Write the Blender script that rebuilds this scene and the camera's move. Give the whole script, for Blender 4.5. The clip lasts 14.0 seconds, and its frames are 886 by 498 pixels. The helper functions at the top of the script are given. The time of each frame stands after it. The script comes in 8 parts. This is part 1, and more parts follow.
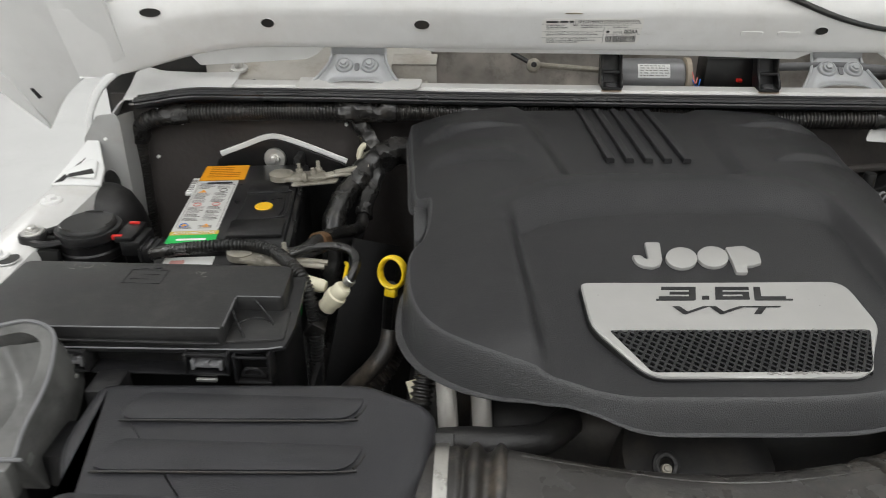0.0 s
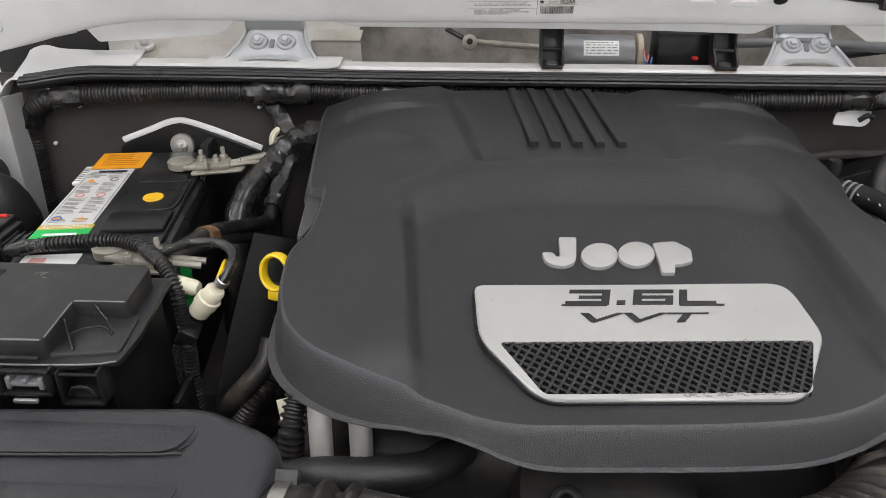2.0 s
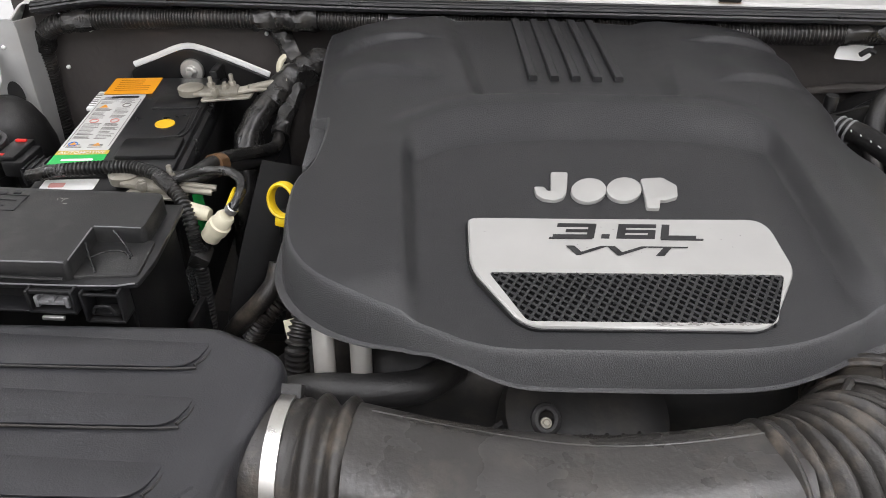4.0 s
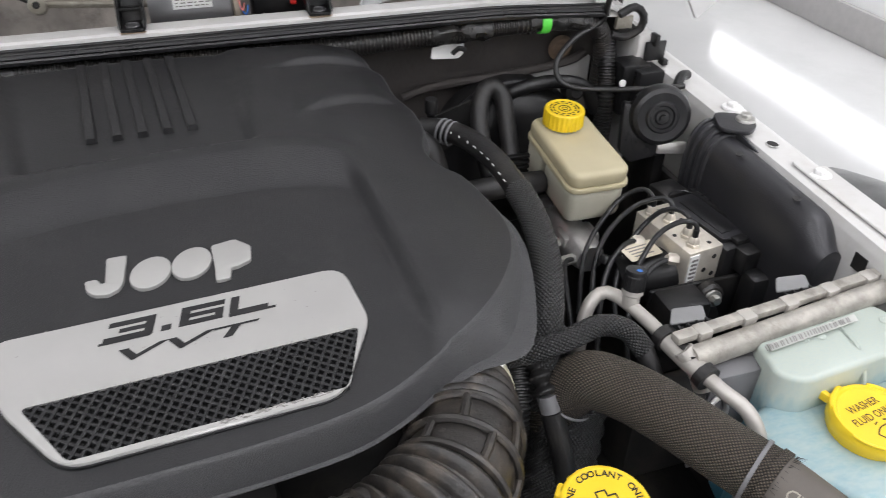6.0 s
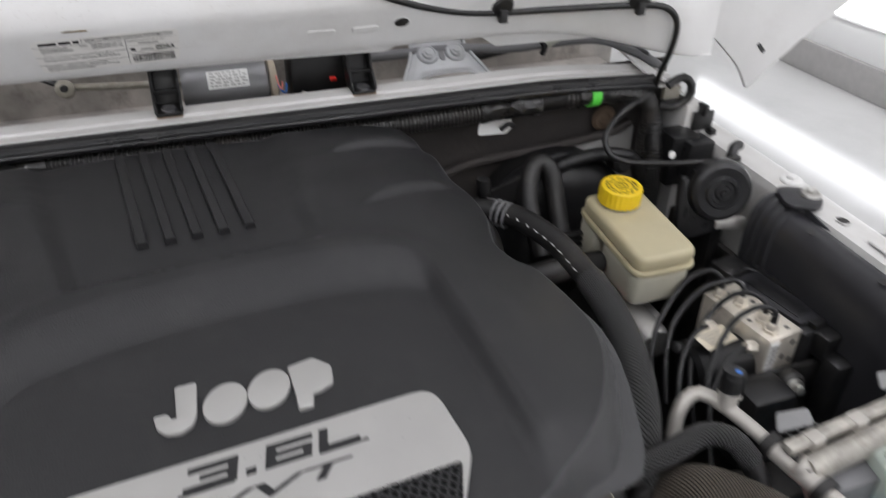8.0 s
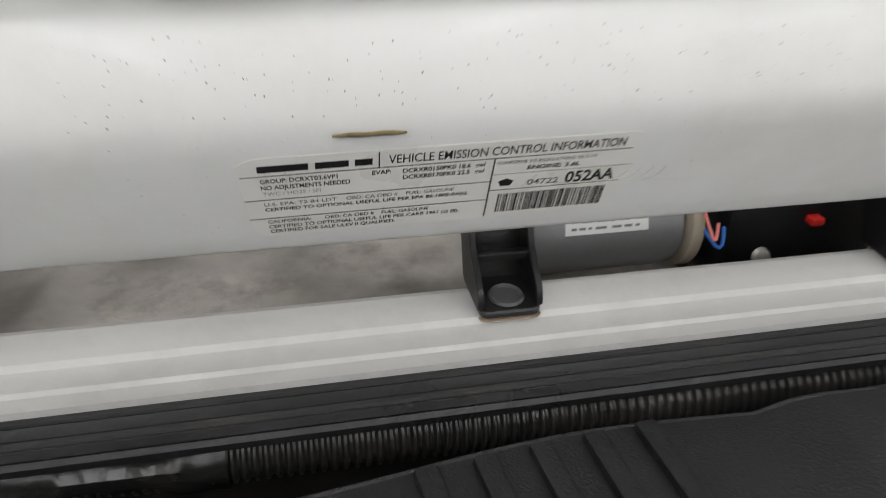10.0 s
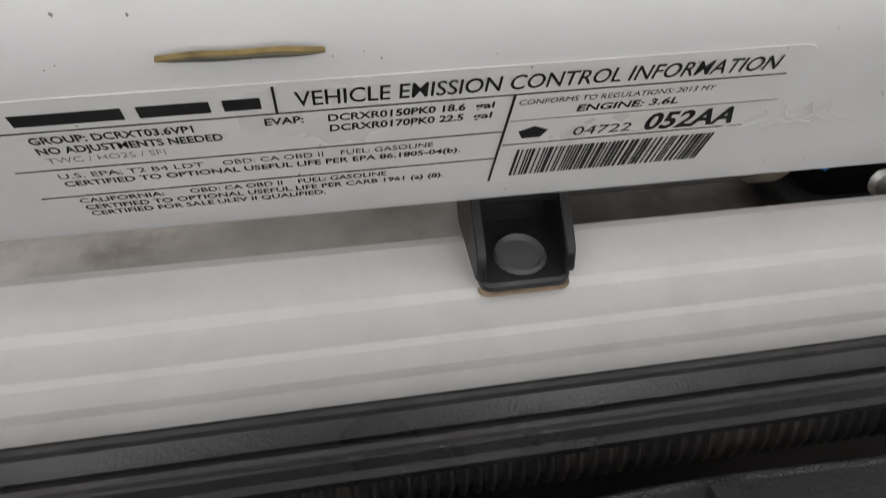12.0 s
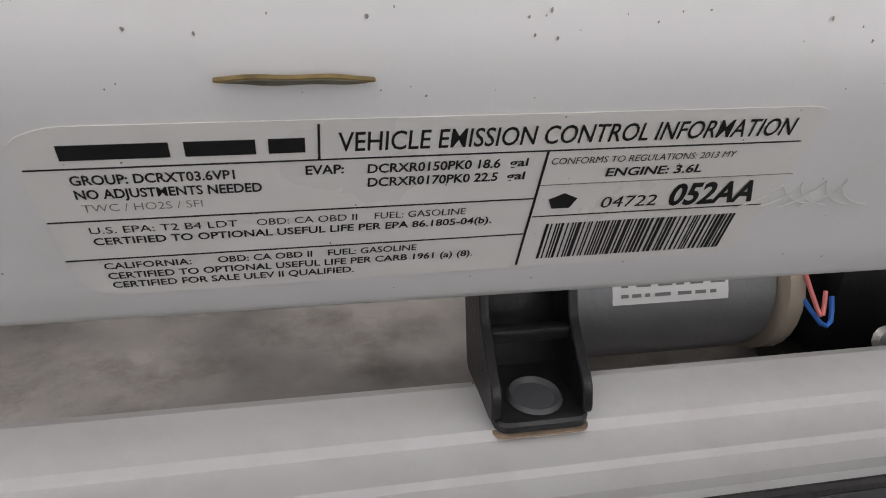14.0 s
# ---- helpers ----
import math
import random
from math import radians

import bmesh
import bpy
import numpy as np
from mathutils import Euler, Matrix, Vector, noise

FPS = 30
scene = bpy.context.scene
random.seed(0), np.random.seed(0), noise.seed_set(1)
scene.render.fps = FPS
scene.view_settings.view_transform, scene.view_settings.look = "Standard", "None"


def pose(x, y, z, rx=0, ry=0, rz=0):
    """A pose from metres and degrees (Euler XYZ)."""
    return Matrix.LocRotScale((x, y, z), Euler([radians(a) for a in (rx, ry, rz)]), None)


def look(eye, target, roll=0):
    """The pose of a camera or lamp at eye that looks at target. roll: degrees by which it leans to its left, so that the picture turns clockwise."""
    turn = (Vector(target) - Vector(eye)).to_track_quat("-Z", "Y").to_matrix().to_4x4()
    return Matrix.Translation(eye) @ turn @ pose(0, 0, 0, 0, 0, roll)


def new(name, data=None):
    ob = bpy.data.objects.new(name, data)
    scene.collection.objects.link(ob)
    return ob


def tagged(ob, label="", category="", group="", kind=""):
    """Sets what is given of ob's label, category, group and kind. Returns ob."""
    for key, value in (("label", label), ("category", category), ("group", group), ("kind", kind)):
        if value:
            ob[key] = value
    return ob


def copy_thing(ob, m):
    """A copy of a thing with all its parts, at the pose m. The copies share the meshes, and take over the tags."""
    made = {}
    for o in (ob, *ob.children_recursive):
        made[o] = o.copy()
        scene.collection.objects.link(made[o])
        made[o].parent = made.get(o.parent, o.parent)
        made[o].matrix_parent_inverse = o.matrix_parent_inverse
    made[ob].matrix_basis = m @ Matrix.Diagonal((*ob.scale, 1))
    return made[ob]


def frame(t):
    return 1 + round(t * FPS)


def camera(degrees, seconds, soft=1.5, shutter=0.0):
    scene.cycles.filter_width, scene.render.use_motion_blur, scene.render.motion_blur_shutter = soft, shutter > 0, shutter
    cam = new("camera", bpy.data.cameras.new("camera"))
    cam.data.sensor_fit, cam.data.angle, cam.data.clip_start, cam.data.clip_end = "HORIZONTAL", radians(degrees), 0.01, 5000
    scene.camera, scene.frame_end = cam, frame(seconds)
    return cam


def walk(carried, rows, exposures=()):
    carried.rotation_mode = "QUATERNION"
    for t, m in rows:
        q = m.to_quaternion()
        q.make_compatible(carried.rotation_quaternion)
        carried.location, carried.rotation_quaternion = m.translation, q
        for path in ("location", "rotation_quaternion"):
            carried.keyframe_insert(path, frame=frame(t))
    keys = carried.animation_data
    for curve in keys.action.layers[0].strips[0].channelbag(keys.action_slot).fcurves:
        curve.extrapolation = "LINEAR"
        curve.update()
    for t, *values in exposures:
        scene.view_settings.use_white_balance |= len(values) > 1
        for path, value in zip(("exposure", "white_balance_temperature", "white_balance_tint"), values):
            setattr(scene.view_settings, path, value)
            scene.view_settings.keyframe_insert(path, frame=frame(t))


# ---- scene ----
cam = camera(60.8, 14.0, soft=0.85, shutter=0.4)
PATH = [
    (0, (-0.1283, -0.0298, 1.3309), (-0.2143, 1.7405, 0.4042), -0.07),
    (0.5, (-0.0834, 0.0287, 1.3022), (-0.1689, 1.7963, 0.3705), -0.05),
    (1, (-0.0472, 0.0574, 1.3196), (-0.1379, 1.8236, 0.3858), -0.08),
    (1.5, (-0.0504, 0.0599, 1.314), (-0.1361, 1.8263, 0.3799), -0.05),
    (2, (-0.044, 0.0557, 1.2892), (-0.1295, 1.8198, 0.3509), -0.11),
    (2.2, (-0.0477, 0.0509, 1.2898), (-0.1361, 1.8087, 0.3398), -0.13),
    (4.3, (-0.0214, 0.0342, 1.3208), (-0.132, 1.6789, 0.1882), 0.24),
    (4.5, (-0.0006, 0.0408, 1.3266), (-0.0555, 1.6869, 0.192), -0.20),
    (5, (0.0437, 0.068, 1.3446), (0.2165, 1.6834, 0.1781), 0.75),
    (5.5, (0.0835, 0.0808, 1.347), (0.4481, 1.6598, 0.1749), 0.87),
    (6, (0.1102, 0.0915, 1.3495), (0.613, 1.629, 0.1733), 1.01),
    (6.5, (0.1242, 0.096, 1.344), (0.6986, 1.6076, 0.1671), 0.98),
    (7, (0.1184, 0.0912, 1.3478), (0.7086, 1.597, 0.1712), 0.82),
    (7.5, (0.0921, 0.1099, 1.3537), (0.6912, 1.6177, 0.1843), 1.01),
    (8, (0.0549, 0.1801, 1.3618), (0.6307, 1.7562, 0.2734), 0.88),
    (8.4, (0.0332, 0.2583, 1.3562), (0.5466, 1.9095, 0.3511), 0.95),
    (8.5, (0.024, 0.2693, 1.3601), (0.5123, 1.9335, 0.3641), 0.75),
    (8.8, (-0.015, 0.3541, 1.3622), (0.4406, 2.0533, 0.4107), 1.02),
    (9, (-0.044, 0.4209, 1.3541), (0.3898, 2.1513, 0.45), 1.17),
    (9.2, (-0.0462, 0.4874, 1.3257), (0.3626, 2.2488, 0.4713), 1.29),
    (11.5, (-0.02, 0.781, 1.218), (0.296, 2.117, -0.237), 3.5),
    (12, (-0.014, 0.781, 1.217), (0.295, 2.178, -0.181), 3.1),
    (12.5, (-0.015, 0.78, 1.207), (0.338, 2.401, 0.089), 2.9),
    (13, (-0.017, 0.773, 1.198), (0.365, 2.513, 0.29), 2.8),
    (13.5, (-0.02, 0.769, 1.196), (0.377, 2.519, 0.313), 2.9),
    (14, (-0.024, 0.769, 1.193), (0.388, 2.518, 0.313), 3.0),
]
walk(cam, [(t, look(eye, target, roll)) for t, eye, target, roll in PATH],
     exposures=[(0, -0.6, 6500, 6), (0.5, -0.25, 6500, 6), (1.0, -0.25, 6500, 6), (1.5, -0.3, 6500, 7), (2.2, -0.3, 6400, 10), (4.5, -0.05, 6400, 11), (5.0, 0.0, 6300, 12), (5.5, -0.05, 6300, 12), (6.0, -0.4, 6300, 11),
                (6.5, -0.75, 6250, 12), (7.0, -0.85, 6250, 13), (7.5, -0.9, 6250, 13), (8.0, -0.75, 6300, 11), (8.5, -0.72, 6300, 10), (9.0, -0.72, 6500, 7), (11.5, -0.72, 6450, 8), (12.5, -0.85, 6450, 11), (14.0, -1.03, 6450, 13)])
# ---- light ----
world = bpy.data.worlds.new("world")
scene.world = world
world.use_nodes = True
world.node_tree.nodes["Background"].inputs[0].default_value = (0.9, 0.95, 1.0, 1)
world.node_tree.nodes["Background"].inputs[1].default_value = 0.25
scene.view_settings.exposure = 0.0


def ceiling_lamp(x, y, length, watts, turn=0.0):
    lamp = bpy.data.lights.new("tube", "AREA")
    lamp.shape, lamp.size, lamp.size_y, lamp.energy = "RECTANGLE", 0.22, length, watts
    lamp.color = (1.0, 0.98, 1.0)
    ob = new("tube_light", lamp)
    ob.matrix_basis = pose(x, y, 3.12, 0, 0, turn)
    return ob


for lx in (-2.4, -0.8, 0.8, 2.4):
    ceiling_lamp(lx, -1.3, 5.2, 66)
# two unseen lamps added to brighten the floor behind the car
ceiling_lamp(-3.0, 3.9, 3.2, 60)
ceiling_lamp(-1.0, 3.9, 3.2, 60)


# ---- materials ----
def mat(name, color, rough=0.5, metal=0.0, bump=0.0, scale=300.0, vary=0.12, vscale=25.0, coat=0.0,
        dirt=None, dirt_amount=0.0, dirt_scale=18.0, spec=0.5, sss=0.0, obj=False):
    """Procedural material: base colour, two scales of variation, fine relief, dirt patches."""
    m = bpy.data.materials.new(name)
    m.use_nodes = True
    nt = m.node_tree
    b = nt.nodes["Principled BSDF"]
    b.inputs["Roughness"].default_value = rough
    b.inputs["Metallic"].default_value = metal
    b.inputs["Coat Weight"].default_value = coat
    b.inputs["Coat Roughness"].default_value = 0.08
    b.inputs["Specular IOR Level"].default_value = spec
    if sss:
        b.inputs["Subsurface Weight"].default_value = sss
        b.inputs["Subsurface Radius"].default_value = (0.02, 0.02, 0.02)
        b.inputs["Subsurface Scale"].default_value = 0.5
    tc = nt.nodes.new("ShaderNodeTexCoord")
    big = nt.nodes.new("ShaderNodeTexNoise")
    big.inputs["Scale"].default_value, big.inputs["Detail"].default_value = vscale, 5
    nt.links.new(tc.outputs["Object"], big.inputs["Vector"])
    ramp = nt.nodes.new("ShaderNodeMapRange")
    ramp.inputs["From Min"].default_value, ramp.inputs["From Max"].default_value = 0.3, 0.7
    ramp.inputs["To Min"].default_value, ramp.inputs["To Max"].default_value = 1 - vary, 1 + vary
    nt.links.new(big.outputs["Fac"], ramp.inputs["Value"])
    mul = nt.nodes.new("ShaderNodeMix")
    mul.data_type, mul.blend_type = "RGBA", "MULTIPLY"
    mul.inputs["Factor"].default_value = 1
    mul.inputs["A"].default_value = (*color, 1)
    nt.links.new(ramp.outputs["Result"], mul.inputs["B"])
    col = mul.outputs["Result"]
    if dirt:
        dn = nt.nodes.new("ShaderNodeTexNoise")
        dn.inputs["Scale"].default_value, dn.inputs["Detail"].default_value = dirt_scale, 8
        dn.inputs["Roughness"].default_value = 0.7
        nt.links.new(tc.outputs["Object"], dn.inputs["Vector"])
        dr = nt.nodes.new("ShaderNodeMapRange")
        dr.inputs["From Min"].default_value, dr.inputs["From Max"].default_value = 0.5, 0.75
        dr.inputs["To Max"].default_value = dirt_amount
        nt.links.new(dn.outputs["Fac"], dr.inputs["Value"])
        dm = nt.nodes.new("ShaderNodeMix")
        dm.data_type = "RGBA"
        dm.inputs["B"].default_value = (*dirt, 1)
        nt.links.new(dr.outputs["Result"], dm.inputs["Factor"])
        nt.links.new(col, dm.inputs["A"])
        col = dm.outputs["Result"]
    nt.links.new(col, b.inputs["Base Color"])
    rr = nt.nodes.new("ShaderNodeMapRange")
    rr.inputs["To Min"].default_value, rr.inputs["To Max"].default_value = max(rough - 0.1, 0.02), min(rough + 0.1, 1)
    nt.links.new(big.outputs["Fac"], rr.inputs["Value"])
    nt.links.new(rr.outputs["Result"], b.inputs["Roughness"])
    if bump:
        fine = nt.nodes.new("ShaderNodeTexNoise")
        fine.inputs["Scale"].default_value, fine.inputs["Detail"].default_value = scale, 3
        nt.links.new(tc.outputs["Object"], fine.inputs["Vector"])
        bp = nt.nodes.new("ShaderNodeBump")
        bp.inputs["Strength"].default_value, bp.inputs["Distance"].default_value = bump, 0.001
        nt.links.new(fine.outputs["Fac"], bp.inputs["Height"])
        nt.links.new(bp.outputs["Normal"], b.inputs["Normal"])
    return m


def weave(name, color, rough, pitch, depth, spark=None):
    """A braided sleeve: two crossed sets of strands by the mesh's own lengthwise and round coordinates."""
    m = mat(name, color, rough, 0, 0, vary=0.25, vscale=40)
    nt = m.node_tree
    b = nt.nodes["Principled BSDF"]
    uv = nt.nodes.new("ShaderNodeUVMap")
    sep = nt.nodes.new("ShaderNodeSeparateXYZ")
    nt.links.new(uv.outputs["UV"], sep.inputs[0])
    outs = []
    for sign in (1, -1):
        mad = nt.nodes.new("ShaderNodeMath")
        mad.operation = "MULTIPLY_ADD"
        mad.inputs[1].default_value = sign
        nt.links.new(sep.outputs[1], mad.inputs[0])
        nt.links.new(sep.outputs[0], mad.inputs[2])
        sc = nt.nodes.new("ShaderNodeMath")
        sc.operation = "MULTIPLY"
        sc.inputs[1].default_value = math.pi / pitch
        nt.links.new(mad.outputs[0], sc.inputs[0])
        sn = nt.nodes.new("ShaderNodeMath")
        sn.operation = "SINE"
        nt.links.new(sc.outputs[0], sn.inputs[0])
        ab = nt.nodes.new("ShaderNodeMath")
        ab.operation = "ABSOLUTE"
        nt.links.new(sn.outputs[0], ab.inputs[0])
        outs.append(ab)
    mn = nt.nodes.new("ShaderNodeMath")
    mn.operation = "MULTIPLY"
    nt.links.new(outs[0].outputs[0], mn.inputs[0])
    nt.links.new(outs[1].outputs[0], mn.inputs[1])
    bp = nt.nodes.new("ShaderNodeBump")
    bp.inputs["Strength"].default_value, bp.inputs["Distance"].default_value = 1.0, depth
    nt.links.new(mn.outputs[0], bp.inputs["Height"])
    nt.links.new(bp.outputs["Normal"], b.inputs["Normal"])
    old = b.inputs["Base Color"].links[0].from_socket
    mx = nt.nodes.new("ShaderNodeMix")
    mx.data_type, mx.blend_type = "RGBA", "MIX"
    mx.inputs["B"].default_value = (*(spark or [c * 2.2 for c in color]), 1)
    pw = nt.nodes.new("ShaderNodeMath")
    pw.operation = "POWER"
    pw.inputs[1].default_value = 1.5
    nt.links.new(mn.outputs[0], pw.inputs[0])
    nt.links.new(pw.outputs[0], mx.inputs["Factor"])
    nt.links.new(old, mx.inputs["A"])
    nt.links.new(mx.outputs["Result"], b.inputs["Base Color"])
    return m


COVER = mat("cover_plastic", (0.0185, 0.0185, 0.0198), 0.40, spec=0.40, bump=0.4, scale=900, vary=0.06, vscale=9, dirt=(0.09, 0.088, 0.085), dirt_amount=0.12, dirt_scale=30)
# grained skirt plastic, base lightened to paint in the sheen it catches
SKIRT = mat("cover_grain_sheen", (0.060, 0.060, 0.062), 0.32, bump=1.1, scale=1250, vary=0.3, vscale=900)
BLACK = mat("black_plastic", (0.0095, 0.0095, 0.010), 0.36, spec=0.42, bump=0.2, scale=700, dirt=(0.10, 0.09, 0.075), dirt_amount=0.16, dirt_scale=24)
SATIN = mat("satin_black_plastic", (0.0135, 0.0135, 0.0145), 0.30, spec=0.42, bump=0.15, scale=900, dirt=(0.09, 0.085, 0.075), dirt_amount=0.12)
RUBBER = mat("black_rubber", (0.0135, 0.013, 0.013), 0.48, bump=0.3, scale=500, dirt=(0.11, 0.10, 0.085), dirt_amount=0.25)
LOOM = mat("conduit_plastic", (0.014, 0.014, 0.014), 0.38, bump=0.2, scale=400, dirt=(0.09, 0.075, 0.06), dirt_amount=0.3)
TAPE = mat("wrapped_tape", (0.016, 0.0155, 0.015), 0.26, bump=1.0, scale=90, dirt=(0.12, 0.11, 0.095), dirt_amount=0.35, dirt_scale=40)
DARK = mat("underbonnet_dark", (0.016, 0.0155, 0.015), 0.6, bump=0.6, scale=60, vary=0.4, dirt=(0.085, 0.07, 0.055), dirt_amount=0.5)
FIREWALL = mat("firewall_felt", (0.050, 0.044, 0.041), 0.75, bump=0.7, scale=140, vary=0.25, vscale=7, dirt=(0.10, 0.085, 0.07), dirt_amount=0.4, dirt_scale=6)
WHITE = mat("white_paint", (0.78, 0.78, 0.77), 0.22, vary=0.02, coat=0.5, dirt=(0.50, 0.47, 0.42), dirt_amount=0.25, dirt_scale=14)
INNER = mat("white_inner_paint", (0.74, 0.735, 0.72), 0.38, vary=0.03, bump=0.1, scale=200, coat=0.15, dirt=(0.46, 0.42, 0.36), dirt_amount=0.26, dirt_scale=9)
# dusty white paint, base also darkened for weaker light on rails and ledge
RAILPAINT = mat("dimmed_dusty_white", (0.60, 0.593, 0.575), 0.36, vary=0.05, vscale=18, bump=0.12, scale=220, coat=0.15, dirt=(0.40, 0.36, 0.30), dirt_amount=0.35, dirt_scale=22)
PRIMER = mat("grey_white_steel", (0.33, 0.33, 0.32), 0.45, vary=0.08, bump=0.15, dirt=(0.30, 0.27, 0.22), dirt_amount=0.4)
ZINC = mat("zinc_steel", (0.62, 0.61, 0.58), 0.36, 0.9, bump=0.2, scale=250, vary=0.15)
ALU = mat("cast_aluminium", (0.68, 0.67, 0.65), 0.42, 0.9, bump=0.4, scale=220, vary=0.15, dirt=(0.22, 0.20, 0.17), dirt_amount=0.5)
CHROME = mat("badge_silver", (0.41, 0.405, 0.39), 0.34, 0.35, bump=0.05, vary=0.04, dirt=(0.06, 0.06, 0.06), dirt_amount=0.0)
YELLOW = mat("yellow_plastic", (0.80, 0.56, 0.015), 0.38, vary=0.06, bump=0.1)
CREAM = mat("cream_plastic", (0.47, 0.42, 0.275), 0.42, vary=0.06, sss=0.25, dirt=(0.45, 0.34, 0.18), dirt_amount=0.25)
CLEAR = mat("milky_plastic", (0.46, 0.47, 0.41), 0.30, vary=0.06, sss=0.3)
ORANGE = mat("orange_label", (0.80, 0.33, 0.012), 0.45, vary=0.04)
GREEN = mat("green_label", (0.02, 0.45, 0.09), 0.45, vary=0.04)
PAPER = mat("white_label", (0.78, 0.78, 0.76), 0.5, vary=0.04)
LABEL = mat("label_film", (0.76, 0.745, 0.71), 0.3, vary=0.03, coat=0.3, dirt=(0.55, 0.48, 0.30), dirt_amount=0.15, dirt_scale=30)
INK = mat("black_ink", (0.012, 0.012, 0.012), 0.5, vary=0.05)
GREYINK = mat("grey_ink", (0.20, 0.19, 0.18), 0.5, vary=0.1)
RED = mat("red_plastic", (0.60, 0.02, 0.015), 0.4)
BLUE = mat("blue_plastic", (0.03, 0.16, 0.55), 0.4)
TAPEGREEN = mat("green_tape", (0.10, 0.62, 0.06), 0.45)
IVORY = mat("ivory_connector", (0.66, 0.62, 0.47), 0.4, dirt=(0.3, 0.26, 0.18), dirt_amount=0.2)
LEAD = mat("dusty_lead", (0.29, 0.27, 0.225), 0.5, 0.4, bump=0.6, scale=160, vary=0.25, dirt=(0.55, 0.53, 0.48), dirt_amount=0.6, dirt_scale=60)
PIPEALU = mat("dull_pipe_aluminium", (0.45, 0.43, 0.395), 0.42, 0.35, bump=0.3, scale=200, vary=0.14, dirt=(0.26, 0.22, 0.16), dirt_amount=0.45, dirt_scale=40)
HEAT = weave("braided_heat_sleeve", (0.018, 0.015, 0.012), 0.65, 0.0029, 0.0016, (0.17, 0.138, 0.105))
BRAID = weave("braided_black_sleeve", (0.014, 0.014, 0.014), 0.45, 0.0036, 0.0014, (0.06, 0.06, 0.06))
GREYPLASTIC = mat("grey_plastic", (0.16, 0.16, 0.165), 0.45, bump=0.2, vary=0.1)
DUCTPLASTIC = mat("duct_plastic", (0.034, 0.032, 0.030), 0.27, spec=0.55, bump=0.25, scale=300, vary=0.2, vscale=22, dirt=(0.13, 0.115, 0.095), dirt_amount=0.35, dirt_scale=24)
DUSTRUBBER = mat("dusty_rubber", (0.022, 0.020, 0.018), 0.34, bump=0.4, scale=400, vary=0.25, dirt=(0.19, 0.155, 0.118), dirt_amount=0.55, dirt_scale=34)
MOULD = mat("moulded_black_plastic", (0.026, 0.026, 0.029), 0.33, spec=0.46, bump=0.2, scale=800, vary=0.1, dirt=(0.07, 0.068, 0.066), dirt_amount=0.12, dirt_scale=20)
COPPER = mat("rusty_copper", (0.30, 0.13, 0.05), 0.5, 0.4, vary=0.3)


# ---- building helpers ----
def thing(name, loc, label, category, group="", kind=""):
    """An Empty at its base, which parents the parts."""
    ob = new(name)
    ob.empty_display_size = 0.02
    ob.location = loc
    return tagged(ob, label, category, group, kind)


def shade(me, angle=35):
    n = len(me.polygons)
    me.polygons.foreach_set("use_smooth", [True] * n)
    if hasattr(me, "set_sharp_from_angle"):
        me.set_sharp_from_angle(angle=radians(angle))


def part(name, bm, material, parent=None, label="", smooth=35):
    """Links a bmesh (or a ready mesh), in world coordinates, as one object under a thing or a part."""
    if isinstance(bm, bpy.types.Mesh):
        me = bm
    else:
        me = bpy.data.meshes.new(name)
        bm.to_mesh(me)
        bm.free()
    if smooth and len(me.polygons):
        shade(me, smooth)
    if not me.materials:
        me.materials.append(material)
    ob = new(name, me)
    if parent:
        ob.parent = parent
        if parent.type == "EMPTY":
            ob.matrix_parent_inverse = Matrix.Translation(-parent.location)
    return tagged(ob, label)


def single(name, bm, material, label, category, group="", kind="", smooth=35):
    """A thing of one mesh."""
    return tagged(part(name, bm, material, None, label, smooth), label, category, group, kind)


def join(*bms):
    out = bmesh.new()
    for b in bms:
        me = bpy.data.meshes.new("tmp")
        b.to_mesh(me)
        out.from_mesh(me)
        bpy.data.meshes.remove(me)
        b.free()
    return out


def moved(bm, m):
    bmesh.ops.transform(bm, matrix=m, verts=bm.verts)
    return bm


def box(x0, x1, y0, y1, z0, z1, bevel=0.002, seg=2):
    bm = bmesh.new()
    bmesh.ops.create_cube(bm, size=1)
    bmesh.ops.transform(bm, matrix=Matrix.Translation(((x0 + x1) / 2, (y0 + y1) / 2, (z0 + z1) / 2)) @ Matrix.Diagonal((x1 - x0, y1 - y0, z1 - z0, 1)), verts=bm.verts)
    if bevel:
        bmesh.ops.bevel(bm, geom=bm.edges[:], offset=bevel, segments=seg, affect="EDGES", profile=0.5)
    return bm


def rounded(pts, radius=0.01, n=5):
    """A polygon with its corners rounded; radius may be a list."""
    out, k = [], len(pts)
    for i in range(k):
        r = radius[i] if isinstance(radius, (list, tuple)) else radius
        p, a, b = Vector(pts[i]), Vector(pts[i - 1]), Vector(pts[(i + 1) % k])
        u, v = (a - p), (b - p)
        d = min(r, u.length * 0.48, v.length * 0.48)
        if d < 1e-6:
            out.append(tuple(p))
            continue
        s, e = p + u.normalized() * d, p + v.normalized() * d
        for j in range(n + 1):
            t = j / n
            out.append(tuple((1 - t) ** 2 * s + 2 * t * (1 - t) * p + t * t * e))
    return out


